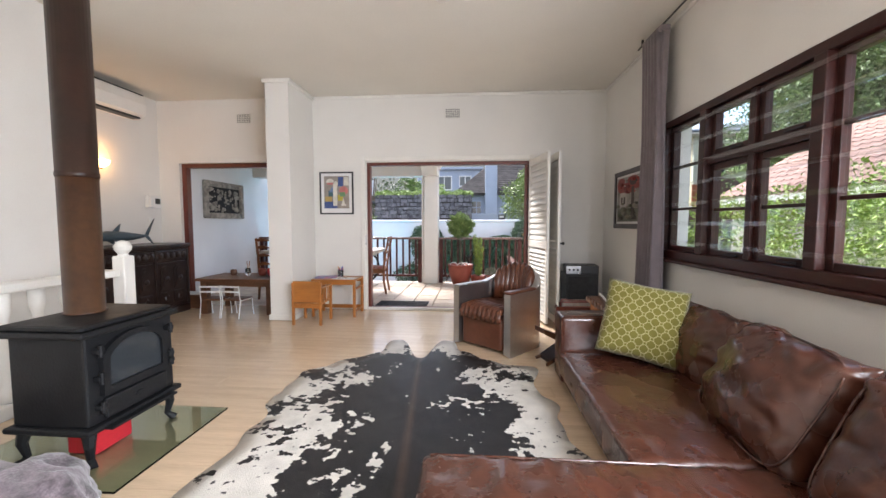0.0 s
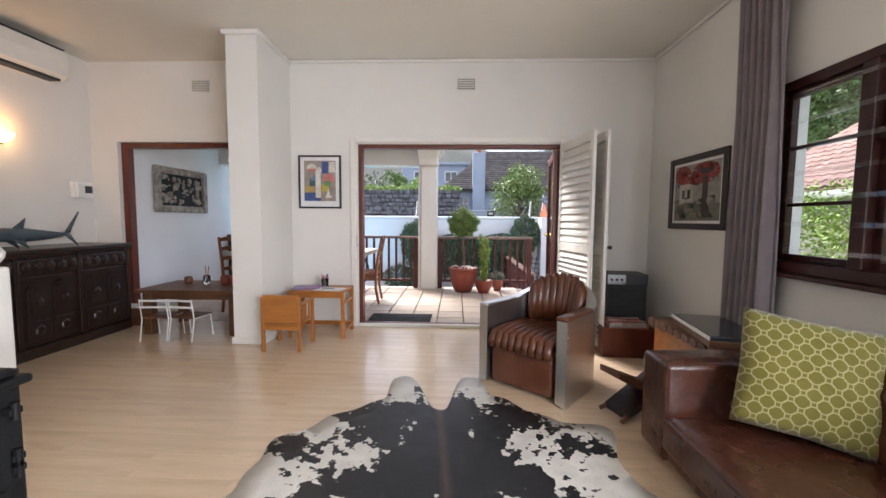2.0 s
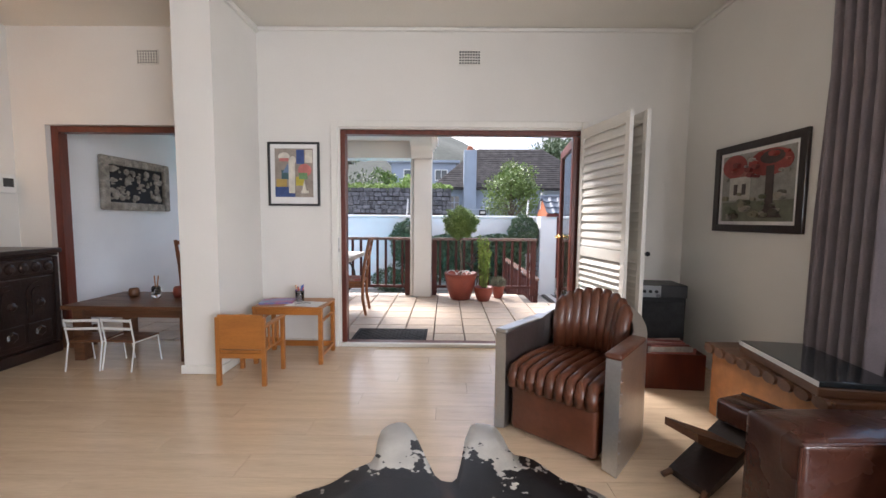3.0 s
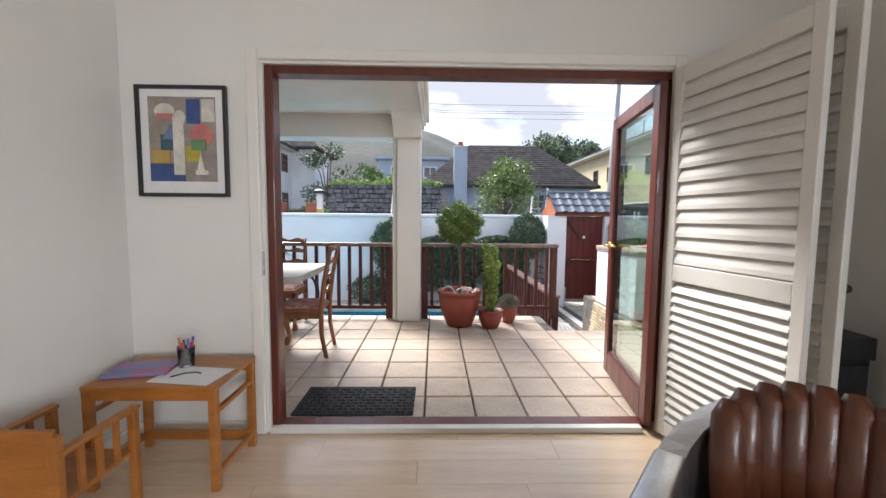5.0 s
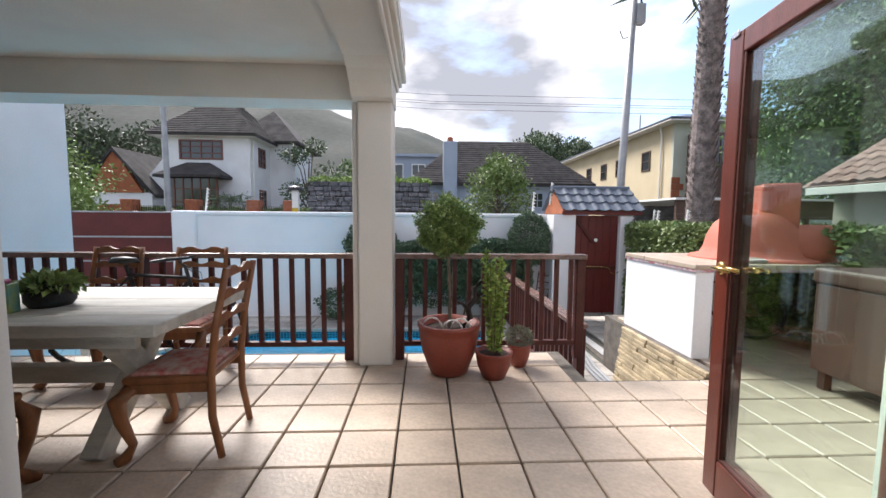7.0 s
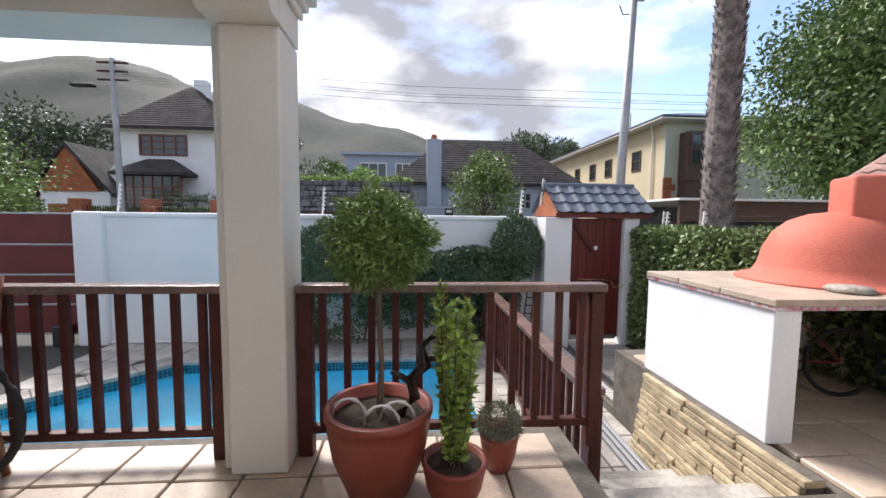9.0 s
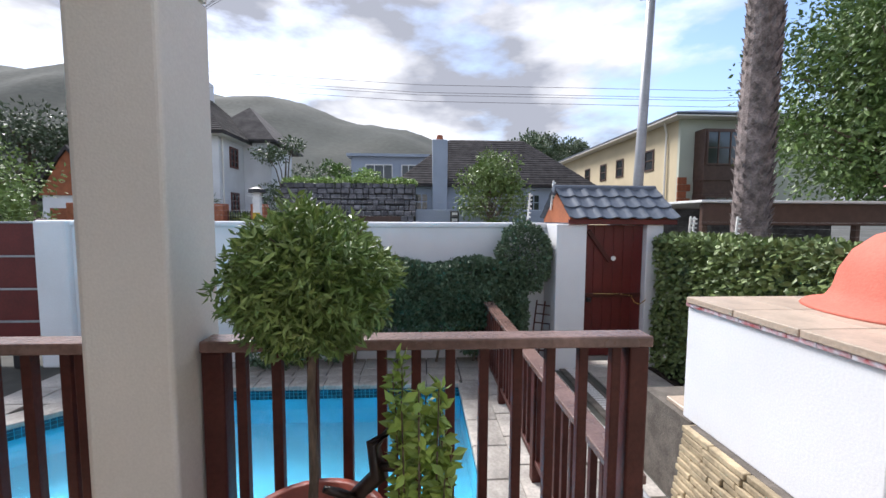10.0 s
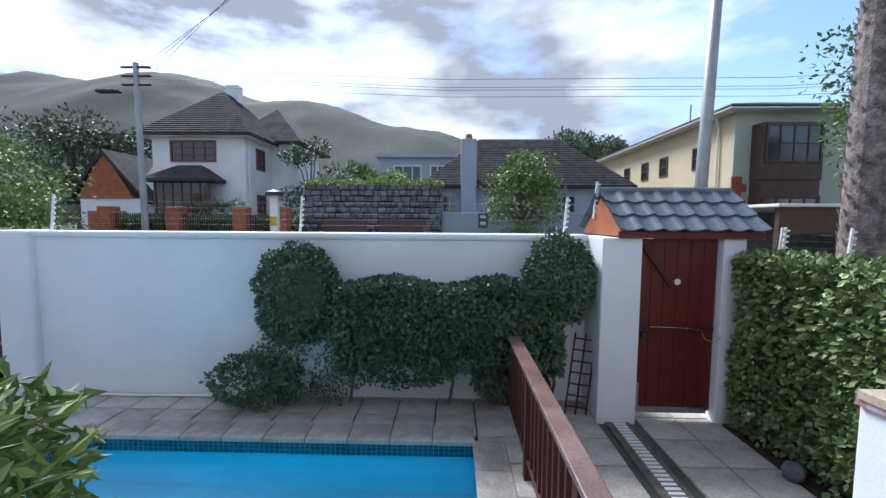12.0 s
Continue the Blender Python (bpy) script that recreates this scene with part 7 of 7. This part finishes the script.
def courses(parent, p0, p1, q0, q1, n, material, thick=0.05):
    """Overlapping shingle courses on a roof slope: eave p0-p1, ridge q0-q1."""
    p0, p1, q0, q1 = map(Vector, (p0, p1, q0, q1))
    nrm = (p1 - p0).cross(q0 - p0).normalized()
    if nrm.z < 0:
        nrm = -nrm
    vv, ff = [], []
    for i in range(n):
        a, b_ = i / n, (i + 1.15) / n
        b_ = min(b_, 1)
        A, Bq = p0.lerp(q0, a), p1.lerp(q1, a)
        C, D = p1.lerp(q1, b_), p0.lerp(q0, b_)
        q = len(vv)
        vv += [A + nrm * thick, Bq + nrm * thick, C + nrm * 0.01, D + nrm * 0.01, A, Bq]
        ff += [(q, q + 1, q + 2, q + 3), (q + 4, q + 5, q + 1, q)]
    return raw("shingle_cover", vv, ff, material, parent)


def house_window(parent, ax, x0, z0, x1, z1, face, cols=2, rows=2, mt="redwood"):
    """A glazed window in a facade; ax 'y': facade faces -y at y=face; 'x': faces -x or +x at x=face."""
    sg = -1 if ax in ("y", "-x") else 1
    def put(b, a0, c0, a1, c1, d0, d1):
        lo, hi = sorted((face + sg * d0, face + sg * d1))
        if ax == "y":
            box(b, a0, lo, c0, a1, hi, c1)
        else:
            box(b, lo, a0, c0, hi, a1, c1)
    b = B()
    s = 0.10
    put(b, x0, z0, x0 + s, z1, -0.05, 0.06)
    put(b, x1 - s, z0, x1, z1, -0.05, 0.06)
    put(b, x0 + s, z0, x1 - s, z0 + s, -0.05, 0.058)
    put(b, x0 + s, z1 - s, x1 - s, z1, -0.05, 0.058)
    w = part("window", b, mt, parent)
    for i in range(1, cols):
        x = x0 + (x1 - x0) * i / cols
        b = B()
        put(b, x - s * 0.35, z0 + s, x + s * 0.35, z1 - s, -0.04, 0.05)
        part("glazing_bar", b, mt, w)
    for j in range(1, rows):
        z = z0 + (z1 - z0) * j / rows
        b = B()
        put(b, x0 + s, z - s * 0.3, x1 - s, z + s * 0.3, -0.04, 0.045)
        part("glazing_bar", b, mt, w)
    b = B()
    put(b, x0 + 0.02, z0 + 0.02, x1 - 0.02, z1 - 0.02, -0.04, 0.012)
    part("pane", b, "darkglass", w)


h1 = thing("white_villa", "white two-storey villa with a steep dark shingle roof", "house")
X0, X1, Y0, Y1 = -15.9, -10.85, 29.0, 35.0
part("wall", box(B(), X0, Y0, GZ, X1, Y1, 6.0), "whitewall", h1)
part("roof", hip_roof(B(), X0, Y0, X1, Y1, 6.02, 9.05, 0.55), "roofdark", h1)
part("fascia", box(B(), X0 - 0.5, Y0 - 0.5, 5.84, X1 + 0.5, Y1 + 0.5, 5.98, 0.02), "trim", h1)
courses(h1, (X0 - .55, Y0 - .55, 6.02), (X1 + .55, Y0 - .55, 6.02), ((X0 + X1) / 2 - 0.02, Y0 + 2.55, 9.05), ((X0 + X1) / 2 + 0.02, Y0 + 2.55, 9.05), 22, "roofdark")
courses(h1, (X1 + .55, Y0 - .55, 6.02), (X1 + .55, Y1 + .55, 6.02), ((X0 + X1) / 2, Y0 + 2.55, 9.05), ((X0 + X1) / 2, Y1 - 2.55, 9.05), 22, "roofdark")
part("chimney", box(B(), -13.75, 32.4, 7.5, -12.95, 33.0, 9.75, 0.03), "whitewall", h1)
house_window(h1, "y", -14.9, 4.55, -12.4, 5.70, Y0, 4, 3)
house_window(h1, "x", 30.2, 4.3, 31.2, 5.5, X1, 2, 3)
house_window(h1, "x", 30.2, 1.4, 31.2, 2.9, X1, 2, 3)
part("bay", box(B(), -15.2, 28.0, GZ, -12.3, 29.0, 1.3), "whitewall", h1)
part("bay_roof", hip_roof(B(), -15.2, 28.0, -12.3, 29.6, 3.55, 4.35, 0.4), "roofdark", h1)
house_window(h1, "y", -15.2, 1.3, -12.3, 3.52, 28.1, 6, 3)
part("wing", prism(B(), [(-17.8, GZ), (-15.9, GZ), (-15.9, 5.4), (-16.3, 5.4), (-17.8, 3.6)], "y", 30.5, 35), "whitewall", h1)
part("rear_roof", hip_roof(B(), -13.2, 32.0, -9.2, 37, 6.2, 8.7, 0.4), "roofdark", h1)
part("rear_wall", box(B(), -10.84, 32.0, GZ, -9.2, 36, 6.19), "whitewall", h1)
part("downpipe", tube(B(), [(X1 + 0.06, 29.3, GZ), (X1 + 0.06, 29.3, 5.8)], 0.05), "trim", h1)
gg = thing("garage_house", "low white garage with an orange timber gable and dark roof", "garage")
part("wall", box(B(), -20.5, 29.5, GZ, -16.9, 34, 2.6), "whitewall", gg)
part("gable", prism(B(), [(-20.6, 2.6), (-17.4, 2.6), (-19.0, 5.2)], "y", 29.4, 29.6), "orangegable", gg)
part("roof", prism(B(), [(-19.0, 5.3), (-16.6, 2.5), (-16.6, 2.3), (-19.0, 5.05), (-21.2, 2.3), (-21.2, 2.5)], "y", 29.3, 34.2), "roofdark", gg)
part("door", box(B(), -20.1, 29.44, GZ, -17.9, 29.5, 1.9), "orangegable", gg)

h2 = thing("grey_cottage", "blue-grey cottage with a broad dark hipped roof and chimney", "house")
part("wall", box(B(), -1.2, 34.0, GZ, 11.5, 41, 3.75), "bluegrey", h2)
part("roof", hip_roof(B(), -1.2, 34.0, 11.5, 41, 3.78, 7.5, 0.6), "roofdark", h2)
courses(h2, (-1.8, 33.4, 3.78), (12.1, 33.4, 3.78), (2.3, 37.5, 7.5), (8.0, 37.5, 7.5), 20, "roofdark")
part("chimney", box(B(), 0.85, 33.3, 0.5, 1.85, 34.1, 6.7, 0.04), "bluegrey", h2)
part("chimney_pot", lathe(B(), [(0.25, 6.7), (0.2, 7.0), (0.15, 7.05)], 12, Matrix.Translation((1.35, 33.7, 0))), "brick", h2)
for x in (-0.8, 3.6, 7.0):
    house_window(h2, "y", x, 2.0, x + 1.4, 3.2, 34.0, 3, 2, "bluegrey")
bh = thing("flat_roofed_house", "pale blue-grey flat-roofed house behind the trees", "house")
part("wall", box(B(), -6.5, 45, GZ, 0.5, 52, 7.3), "bluegrey", bh)
part("roof", box(B(), -6.9, 44.6, 7.3, 0.9, 52.4, 7.55), "bluegrey", bh)
house_window(bh, "y", -5.2, 5.0, -2.6, 6.6, 45, 3, 1, "whiteplastic")
house_window(bh, "y", -1.8, 5.4, -0.4, 6.6, 45, 2, 1, "whiteplastic")

sg_ = thing("stone_garage", "garage wall of dark field stone with two dark doors", "stone wall")
part("core", box(B(), -6.9, 27.0, GZ, -0.2, 28.0, 3.2), "mortar", sg_)
g_ = random.Random(9)
vs_, fs_ = [], []
near = []
for r in range(9):
    z = 0.75 + r * 0.275
    x = -6.95 + g_.uniform(0, 0.2)
    while x < -0.3:
        w = g_.uniform(0.22, 0.55)
        z1 = z + 0.275 - 0.03
        if z < 1.5 and (-6.1 < x + w / 2 < -3.75 or -3.3 < x + w / 2 < -0.9):
            x += w
            continue
        near.append((x, z + g_.uniform(-0.03, 0.03), min(x + w - 0.03, -0.2), z1 + g_.uniform(-0.03, 0.03)))
        x += w
for x0, z0, x1, z1 in near:
    part("stone", box(B(), x0, 26.9 - g_.uniform(0, 0.05), z0, x1, 27.02, z1, 0.03, 1), "fieldstone", sg_)
part("garage_door", box(B(), -6.1, 26.97, GZ, -3.75, 27.0, 1.55), "brownsteel", sg_)
part("garage_door", box(B(), -3.3, 26.97, GZ, -0.9, 27.0, 1.55), "brownsteel", sg_)
solid("street_wall", box(B(), -0.2, 27.2, GZ, 9.0, 27.5, 1.9, 0.02), "bluegrey", "blue-grey plastered street wall", "wall", kind="structure")
sgn = thing("street_sign", "small dark sign with white marks on the street wall", "sign")
part("board", box(B(), 1.6, 27.16, 1.15, 2.05, 27.19, 1.85, 0.01), "black", sgn)
part("mark", box(B(), 1.68, 27.15, 1.30, 1.97, 27.16, 1.45), "paper", sgn)
part("mark", box(B(), 1.68, 27.15, 1.62, 1.97, 27.16, 1.76), "paper", sgn)
bo = thing("bollard_sign", "short white post with a yellow plate by the street", "post")
part("post", box(B(), -5.8, 20.9, GZ, -5.55, 21.1, 2.3, 0.02), "whiteplastic", bo)
part("cap", lathe(B(), [(0.30, 2.3), (0.28, 2.42), (0.05, 2.5)], 14, Matrix.Translation((-5.67, 21.0, 0))), "black", bo)
M["yellow"] = mat("yellow plate", (0.65, 0.45, 0.03), 0.5, bump=0)
part("plate", box(B(), -5.80, 20.88, 1.28, -5.55, 20.9, 1.6), "yellow", bo)
ff_ = thing("street_fence", "dark steel fence with brick piers before the villa", "fence")
for x in (-15.5, -12.4, -9.4, -7.6):
    part("pier", box(B(), x, 25.0, GZ, x + 0.6, 25.6, 2.05, 0.03), "brick", ff_)
for k in range(70):
    part("bar", box(B(), -15.0 + k * 0.11, 25.28, GZ, -15.0 + k * 0.11 + 0.025, 25.31, 1.75), "black", ff_)

h3 = thing("apartment_building", "cream two-storey building with a bay window and low metal roof", "building", pose(-0.35, 0, -0.15))
part("wall", box(B(), 16.0, 30.2, GZ, 26.0, 56, 7.7), "cream", h3)
part("front_wall", box(B(), 16.003, 30.0, GZ, 26.0, 30.2, 7.7), "palegreen", h3)
part("roof", hip_roof(B(), 16.0, 30.0, 26.0, 56, 7.85, 9.6, 0.8), "roofgrey", h3)
part("gutter", box(B(), 15.2, 29.2, 7.62, 26.8, 56.8, 7.80, 0.03), "trim", h3)
for y in (32.6, 36.6, 39.4, 42.6, 47.5, 51):
    house_window(h3, "-x", y, 4.9, y + 1.1, 6.3, 16.0, 1, 2, "brownsteel")
for z0, z1 in ((3.9, 6.9), (0.2, 3.1)):
    part("bay", box(B(), 16.9, 29.1, z0, 20.0, 30.0, z1, 0.02), "brownsteel", h3)
    house_window(h3, "y", 17.0, z0 + 0.9, 19.9, z1 - 0.1, 29.1, 4, 2, "brownsteel")
part("bay_apron", box(B(), 16.95, 29.15, 3.1, 19.95, 30.0, 3.9), "brownsteel", h3)
part("bay_apron", box(B(), 16.95, 29.15, GZ, 19.95, 30.0, 0.2), "brownsteel", h3)
for k in range(9):
    part("quoin", box(B(), 15.94, 29.94, 0.4 + k * 0.42, 16.5 + 0.25 * (k % 2), 30.02, 0.4 + k * 0.42 + 0.40, 0.01), "brick", h3)
part("downpipe", tube(B(), [(15.9, 31.2, GZ), (15.9, 31.2, 7.0), (15.6, 31.0, 7.6)], 0.06), "trim", h3)
part("mast", tube(B(), [(15.6, 33.5, 7.6), (15.6, 33.5, 9.0)], 0.05), "pole", h3)

cpt = thing("carport", "flat carport with a brown timber fascia and pale roof edge", "carport")
part("fascia", box(B(), 6.5, 15.4, 1.30, 14.5, 15.5, 1.80, 0.01), "brownsteel", cpt)
part("roof", box(B(), 6.4, 15.3, 1.81, 14.6, 20, 1.87, 0.01), "whiteplastic", cpt)
part("back_wall", box(B(), 6.5, 19.8, GZ, 14.5, 20, 1.8), "fieldstone", cpt)
for x in (6.6, 10.4, 14.3):
    part("post", box(B(), x, 15.52, GZ, x + 0.12, 15.64, 1.8, 0.006), "brownsteel", cpt)

# neighbour seen through the side window
nb = thing("neighbour_house", "white neighbouring house with a faded red tile roof", "house")
part("wall", box(B(), 7.4, -6, GZ, 12, 12, 1.9), "sidewall", nb)
part("gutter", box(B(), 7.0, -6.2, 1.76, 7.12, 12.2, 1.90, 0.01), "trim", nb)
part("roof", prism(B(), [(7.0, 1.92), (10.5, 4.0), (14, 1.92)], "y", -6.3, 12.3), "roofred", nb)
vv, ff = [], []
for r in range(14):
    for c in range(72):
        x0, z0 = 7.0 + r * 0.25, 1.94 + r * 0.1486
        y0 = -6.2 + c * 0.256
        q = len(vv)
        vv += [(x0, y0, z0 + 0.03), (x0, y0 + 0.13, z0 + 0.075), (x0, y0 + 0.25, z0 + 0.03), (x0 + 0.27, y0, z0 + 0.165), (x0 + 0.27, y0 + 0.13, z0 + 0.21), (x0 + 0.27, y0 + 0.25, z0 + 0.165)]
        ff += [(q, q + 1, q + 4, q + 3), (q + 1, q + 2, q + 5, q + 4)]
raw("roof_tiles", vv, ff, "roofred", nb)
gb_ = thing("side_shrubs", "bright green shrubs outside the side window", "shrub")
P_, N_ = [], []
for k in range(9):
    p_, n_ = ball_points(5200, (4.9 + 0.4 * math.sin(k * 2.2), -2.4 + k * 1.2, 0.95 + 0.15 * math.sin(k * 1.3)), (0.8, 0.95, 0.95), 50 + k, fill=0.4, lump=0.2)
    P_.append(p_)
    N_.append(n_)
leaves("leaves", np.concatenate(P_), np.concatenate(N_), 0.06, "leaf_bright", gb_, 0.3, 0.5, 60)
b = B()
for k in range(9):
    tube(b, [(4.9 + 0.5 * math.sin(k * 2.2), -2.4 + k * 1.2, GZ), (4.95 + 0.5 * math.sin(k * 2.2), -2.4 + k * 1.2, 0.7)], 0.04, 6)
part("stem", b, "bark", gb_)


# ---- trees and distance ----
def tree(x, y, h, r, material, label, seed, n=3500, leaf=0.22, trunk=0.16, clumps=14, low=0.35):
    t = thing("tree", label, "tree", pose(x, y, GZ))
    g = random.Random(seed)
    part("trunk", tube(B(), [(0, 0, 0), (0.1, 0.05, h * 0.25), (-0.05, 0, h * 0.5), (0.05, 0, h * 0.8)], [trunk, trunk * 0.8, trunk * 0.6, trunk * 0.25], 8), "bark", t)
    P, N = [], []
    for k in range(clumps):
        a, u = g.uniform(0, 6.28), g.random() ** 0.5
        z = h * (low + (0.93 - low) * g.random())
        f = math.sin(math.pi * min(1, (z / h - low) / (1.02 - low) * 0.85 + 0.12)) ** 0.6
        c = (r * u * 0.75 * f * math.cos(a), r * u * 0.75 * f * math.sin(a), z)
        s = r * g.uniform(0.28, 0.45)
        p, q = ball_points(n // clumps, c, (s, s, s * 0.7), seed * 31 + k, fill=0.7, lump=0.2)
        P.append(p)
        N.append(q)
        part("limb", tube(B(), [(0, 0, h * 0.3 + 0.2 * (z - h * 0.3)), (c[0] * 0.5, c[1] * 0.5, z * 0.85), c], [trunk * 0.4, trunk * 0.25, trunk * 0.1], 5), "bark", t)
    leaves("crown", np.concatenate(P), np.concatenate(N), leaf, material, t, 0.4, 0.5, seed)
    return t


tree(3.4, 25.5, 5.4, 1.8, "leaf_lime", "light feathery green tree before the grey cottage", 3, 7000, 0.17, 0.1, 24, 0.25)
tree(15.6, 18.0, 9.8, 4.5, "leaf_tree", "large dense green tree behind the carport", 4, 56000, 0.19, 0.25, 75, 0.34)
tree(21.5, 20, 8.5, 3.6, "leaf_tree", "dense green tree at the side boundary", 14, 20000, 0.2, 0.2, 40, 0.3)
for k_ in range(4):
    tree(19.0 + k_, -1.0 + 5 * k_, 9.0 + k_ % 2, 3.6, "leaf_far", "tall dark green tree behind the neighbouring roof", 120 + k_, 5000, 0.32, 0.2, 20)
tree(-15.5, 20.5, 5.0, 2.9, "leaf_lime", "light green street tree by the driveway", 5, 9000, 0.18, 0.15, 26, 0.25)
tree(-27, 36, 9.5, 4.2, "leaf_far", "dark green tree behind the garage", 6, 6000, 0.3, 0.2, 20)
tree(-22.5, 40, 9.5, 4.2, "leaf_far", "dark green tree behind the garage", 7, 6000, 0.3, 0.2, 20)
tree(-8.0, 31.0, 7.0, 2.2, "leaf_far", "dark green conifer-like tree beside the villa", 8, 5000, 0.2, 0.14, 18, 0.15)
tree(-5.6, 31.5, 5.8, 2.0, "leaf_tree", "green garden tree behind the stone garage", 9, 4500, 0.2, 0.12, 18, 0.2)
tree(-3.6, 31.0, 5.3, 1.9, "leaf_lime", "light green shrub tree behind the stone garage", 10, 4500, 0.2, 0.12, 18, 0.2)
tree(-2.6, 30.5, 3.9, 1.2, "leaf_hedge", "green shrub behind the stone garage", 16, 3000, 0.18, 0.1, 12, 0.2)
for k, (x, y, h) in enumerate(((14.5, 62, 14), (19, 66, 16), (24, 70, 15.5), (10, 60, 11), (29, 68, 13), (5, 62, 10))):
    tree(x, y, h, 4.2, "leaf_far", "tall umbrella pine behind the houses", 70 + k, 4000, 0.45, 0.3, 16, 0.62)
pz = thing("small_palm", "small palm beside the villa's bay window", "palm", pose(-11.6, 28.0, GZ))
part("trunk", tube(B(), [(0, 0, 0), (0, 0, 2.9)], [0.12, 0.09], 8), "bark", pz)
P_, N_ = [], []
for k in range(18):
    a = k * 2.4
    for s_ in np.linspace(0.05, 1, 14):
        P_.append((1.0 * s_ * math.cos(a), 1.0 * s_ * math.sin(a), 2.9 + (0.9 - 0.05 * k) * s_ - 0.7 * s_ * s_))
        N_.append((math.cos(a), math.sin(a), -0.4))
leaves("fronds", P_, N_, 0.35, "leaf_far", pz, 0.2, 0.15, 44)
hs = thing("street_hedge", "low clipped hedge behind the street fence", "hedge")
part("core", box(B(), -16, 26.1, GZ, -7, 26.7, 1.4, 0.1), "leaf_ivy", hs)
pts, nr = slab_points(9000, (-16.2, 25.9, 0.6), (-6.8, 26.9, 1.6), 61, 0.2)
leaves("leaves", pts, nr, 0.15, "leaf_hedge", hs, 0.5, 0.6, 62)
rt = thing("roof_creeper", "creeper along the top of the stone garage", "creeper")
pts, nr = slab_points(2600, (-6.8, 26.95, 3.1), (-0.2, 27.8, 3.4), 63, 0.2)
leaves("leaves", pts, nr, 0.16, "leaf_lime", rt, 0.5, 0.5, 64)


def slope_height(x, y):
    """Height of the mountain slope over a place in the plan."""
    prof = 150 / (1 + math.exp((x - 20) / 55)) * (0.88 + 0.05 * math.sin(x / 60.0) + 0.04 * math.sin(x / 23.0 + 1))
    s = (y - 150) / 330
    z = GZ - 2 + prof * (math.sin(min(1, s * 1.1) * math.pi / 2) ** 1.4) + 12 * s * (1 + math.sin(x / 90))
    return z + 7 * s * noise.noise(Vector((x / 40, y / 40, 0))) + 2.5 * s * noise.noise(Vector((x / 9, y / 9, 5)))


def hills():
    nx, ny = 150, 26
    vv, ff = [], []
    for j in range(ny + 1):
        for i in range(nx + 1):
            x, y = -620 + 1000 * i / nx, 150 + 330 * j / ny
            vv.append((x, y, slope_height(x, y)))
    for j in range(ny):
        for i in range(nx):
            a = j * (nx + 1) + i
            ff.append((a, a + 1, a + nx + 2, a + nx + 1))
    o = raw("backdrop", vv, ff, "hill", smooth=True)
    tagged(o, "hazy wooded mountain slope beyond the houses", "mountain", kind="structure")


hills()
g_ = np.random.default_rng(90)
P_, N_ = [], []
for k in range(150):
    x, y = g_.uniform(-230, 60), g_.uniform(110, 175)
    r = g_.uniform(3, 5.5)
    p_, n_ = ball_points(130, (x, y, GZ + 3 + max(0, (y - 150) * 0.25)), (r, r, r * 1.0), 200 + k, fill=0.5, lump=0.2)
    P_.append(p_)
    N_.append(n_)
tagged(leaves("far_woods", np.concatenate(P_), np.concatenate(N_), 1.5, "leaf_far", None, 0.3, 0.7, 92), "dark woods at the foot of the mountain", "woods", kind="stuff")

# terrace tiles, last
TP, TX, TY = 0.333, -0.638, 6.0
tmsh = mesh_of("terrace_tile", box(B(), 0.006, 0.006, -0.035, TP - 0.006, TP - 0.006, 0.0, 0.006, 1), "terrace")
for i in range(-13, 16):
    for j in range(-1, 11):
        x, y = TX + i * TP, TY + j * TP
        if y < 5.6 or x < -4.66:
            continue
        ok = (x + TP < 0.93 and y + TP < 8.6) or (x + TP < 4.4 and y + TP < 7.95) or (x + TP > 2.1 and x < 4.0 and y + TP < 9.8)
        if not ok:
            continue
        o = new("terrace_tile", tmsh)
        o.parent = terrace
        o.location = (x, y, 0.0015 * math.sin(i * 2.7 + j * 1.9))
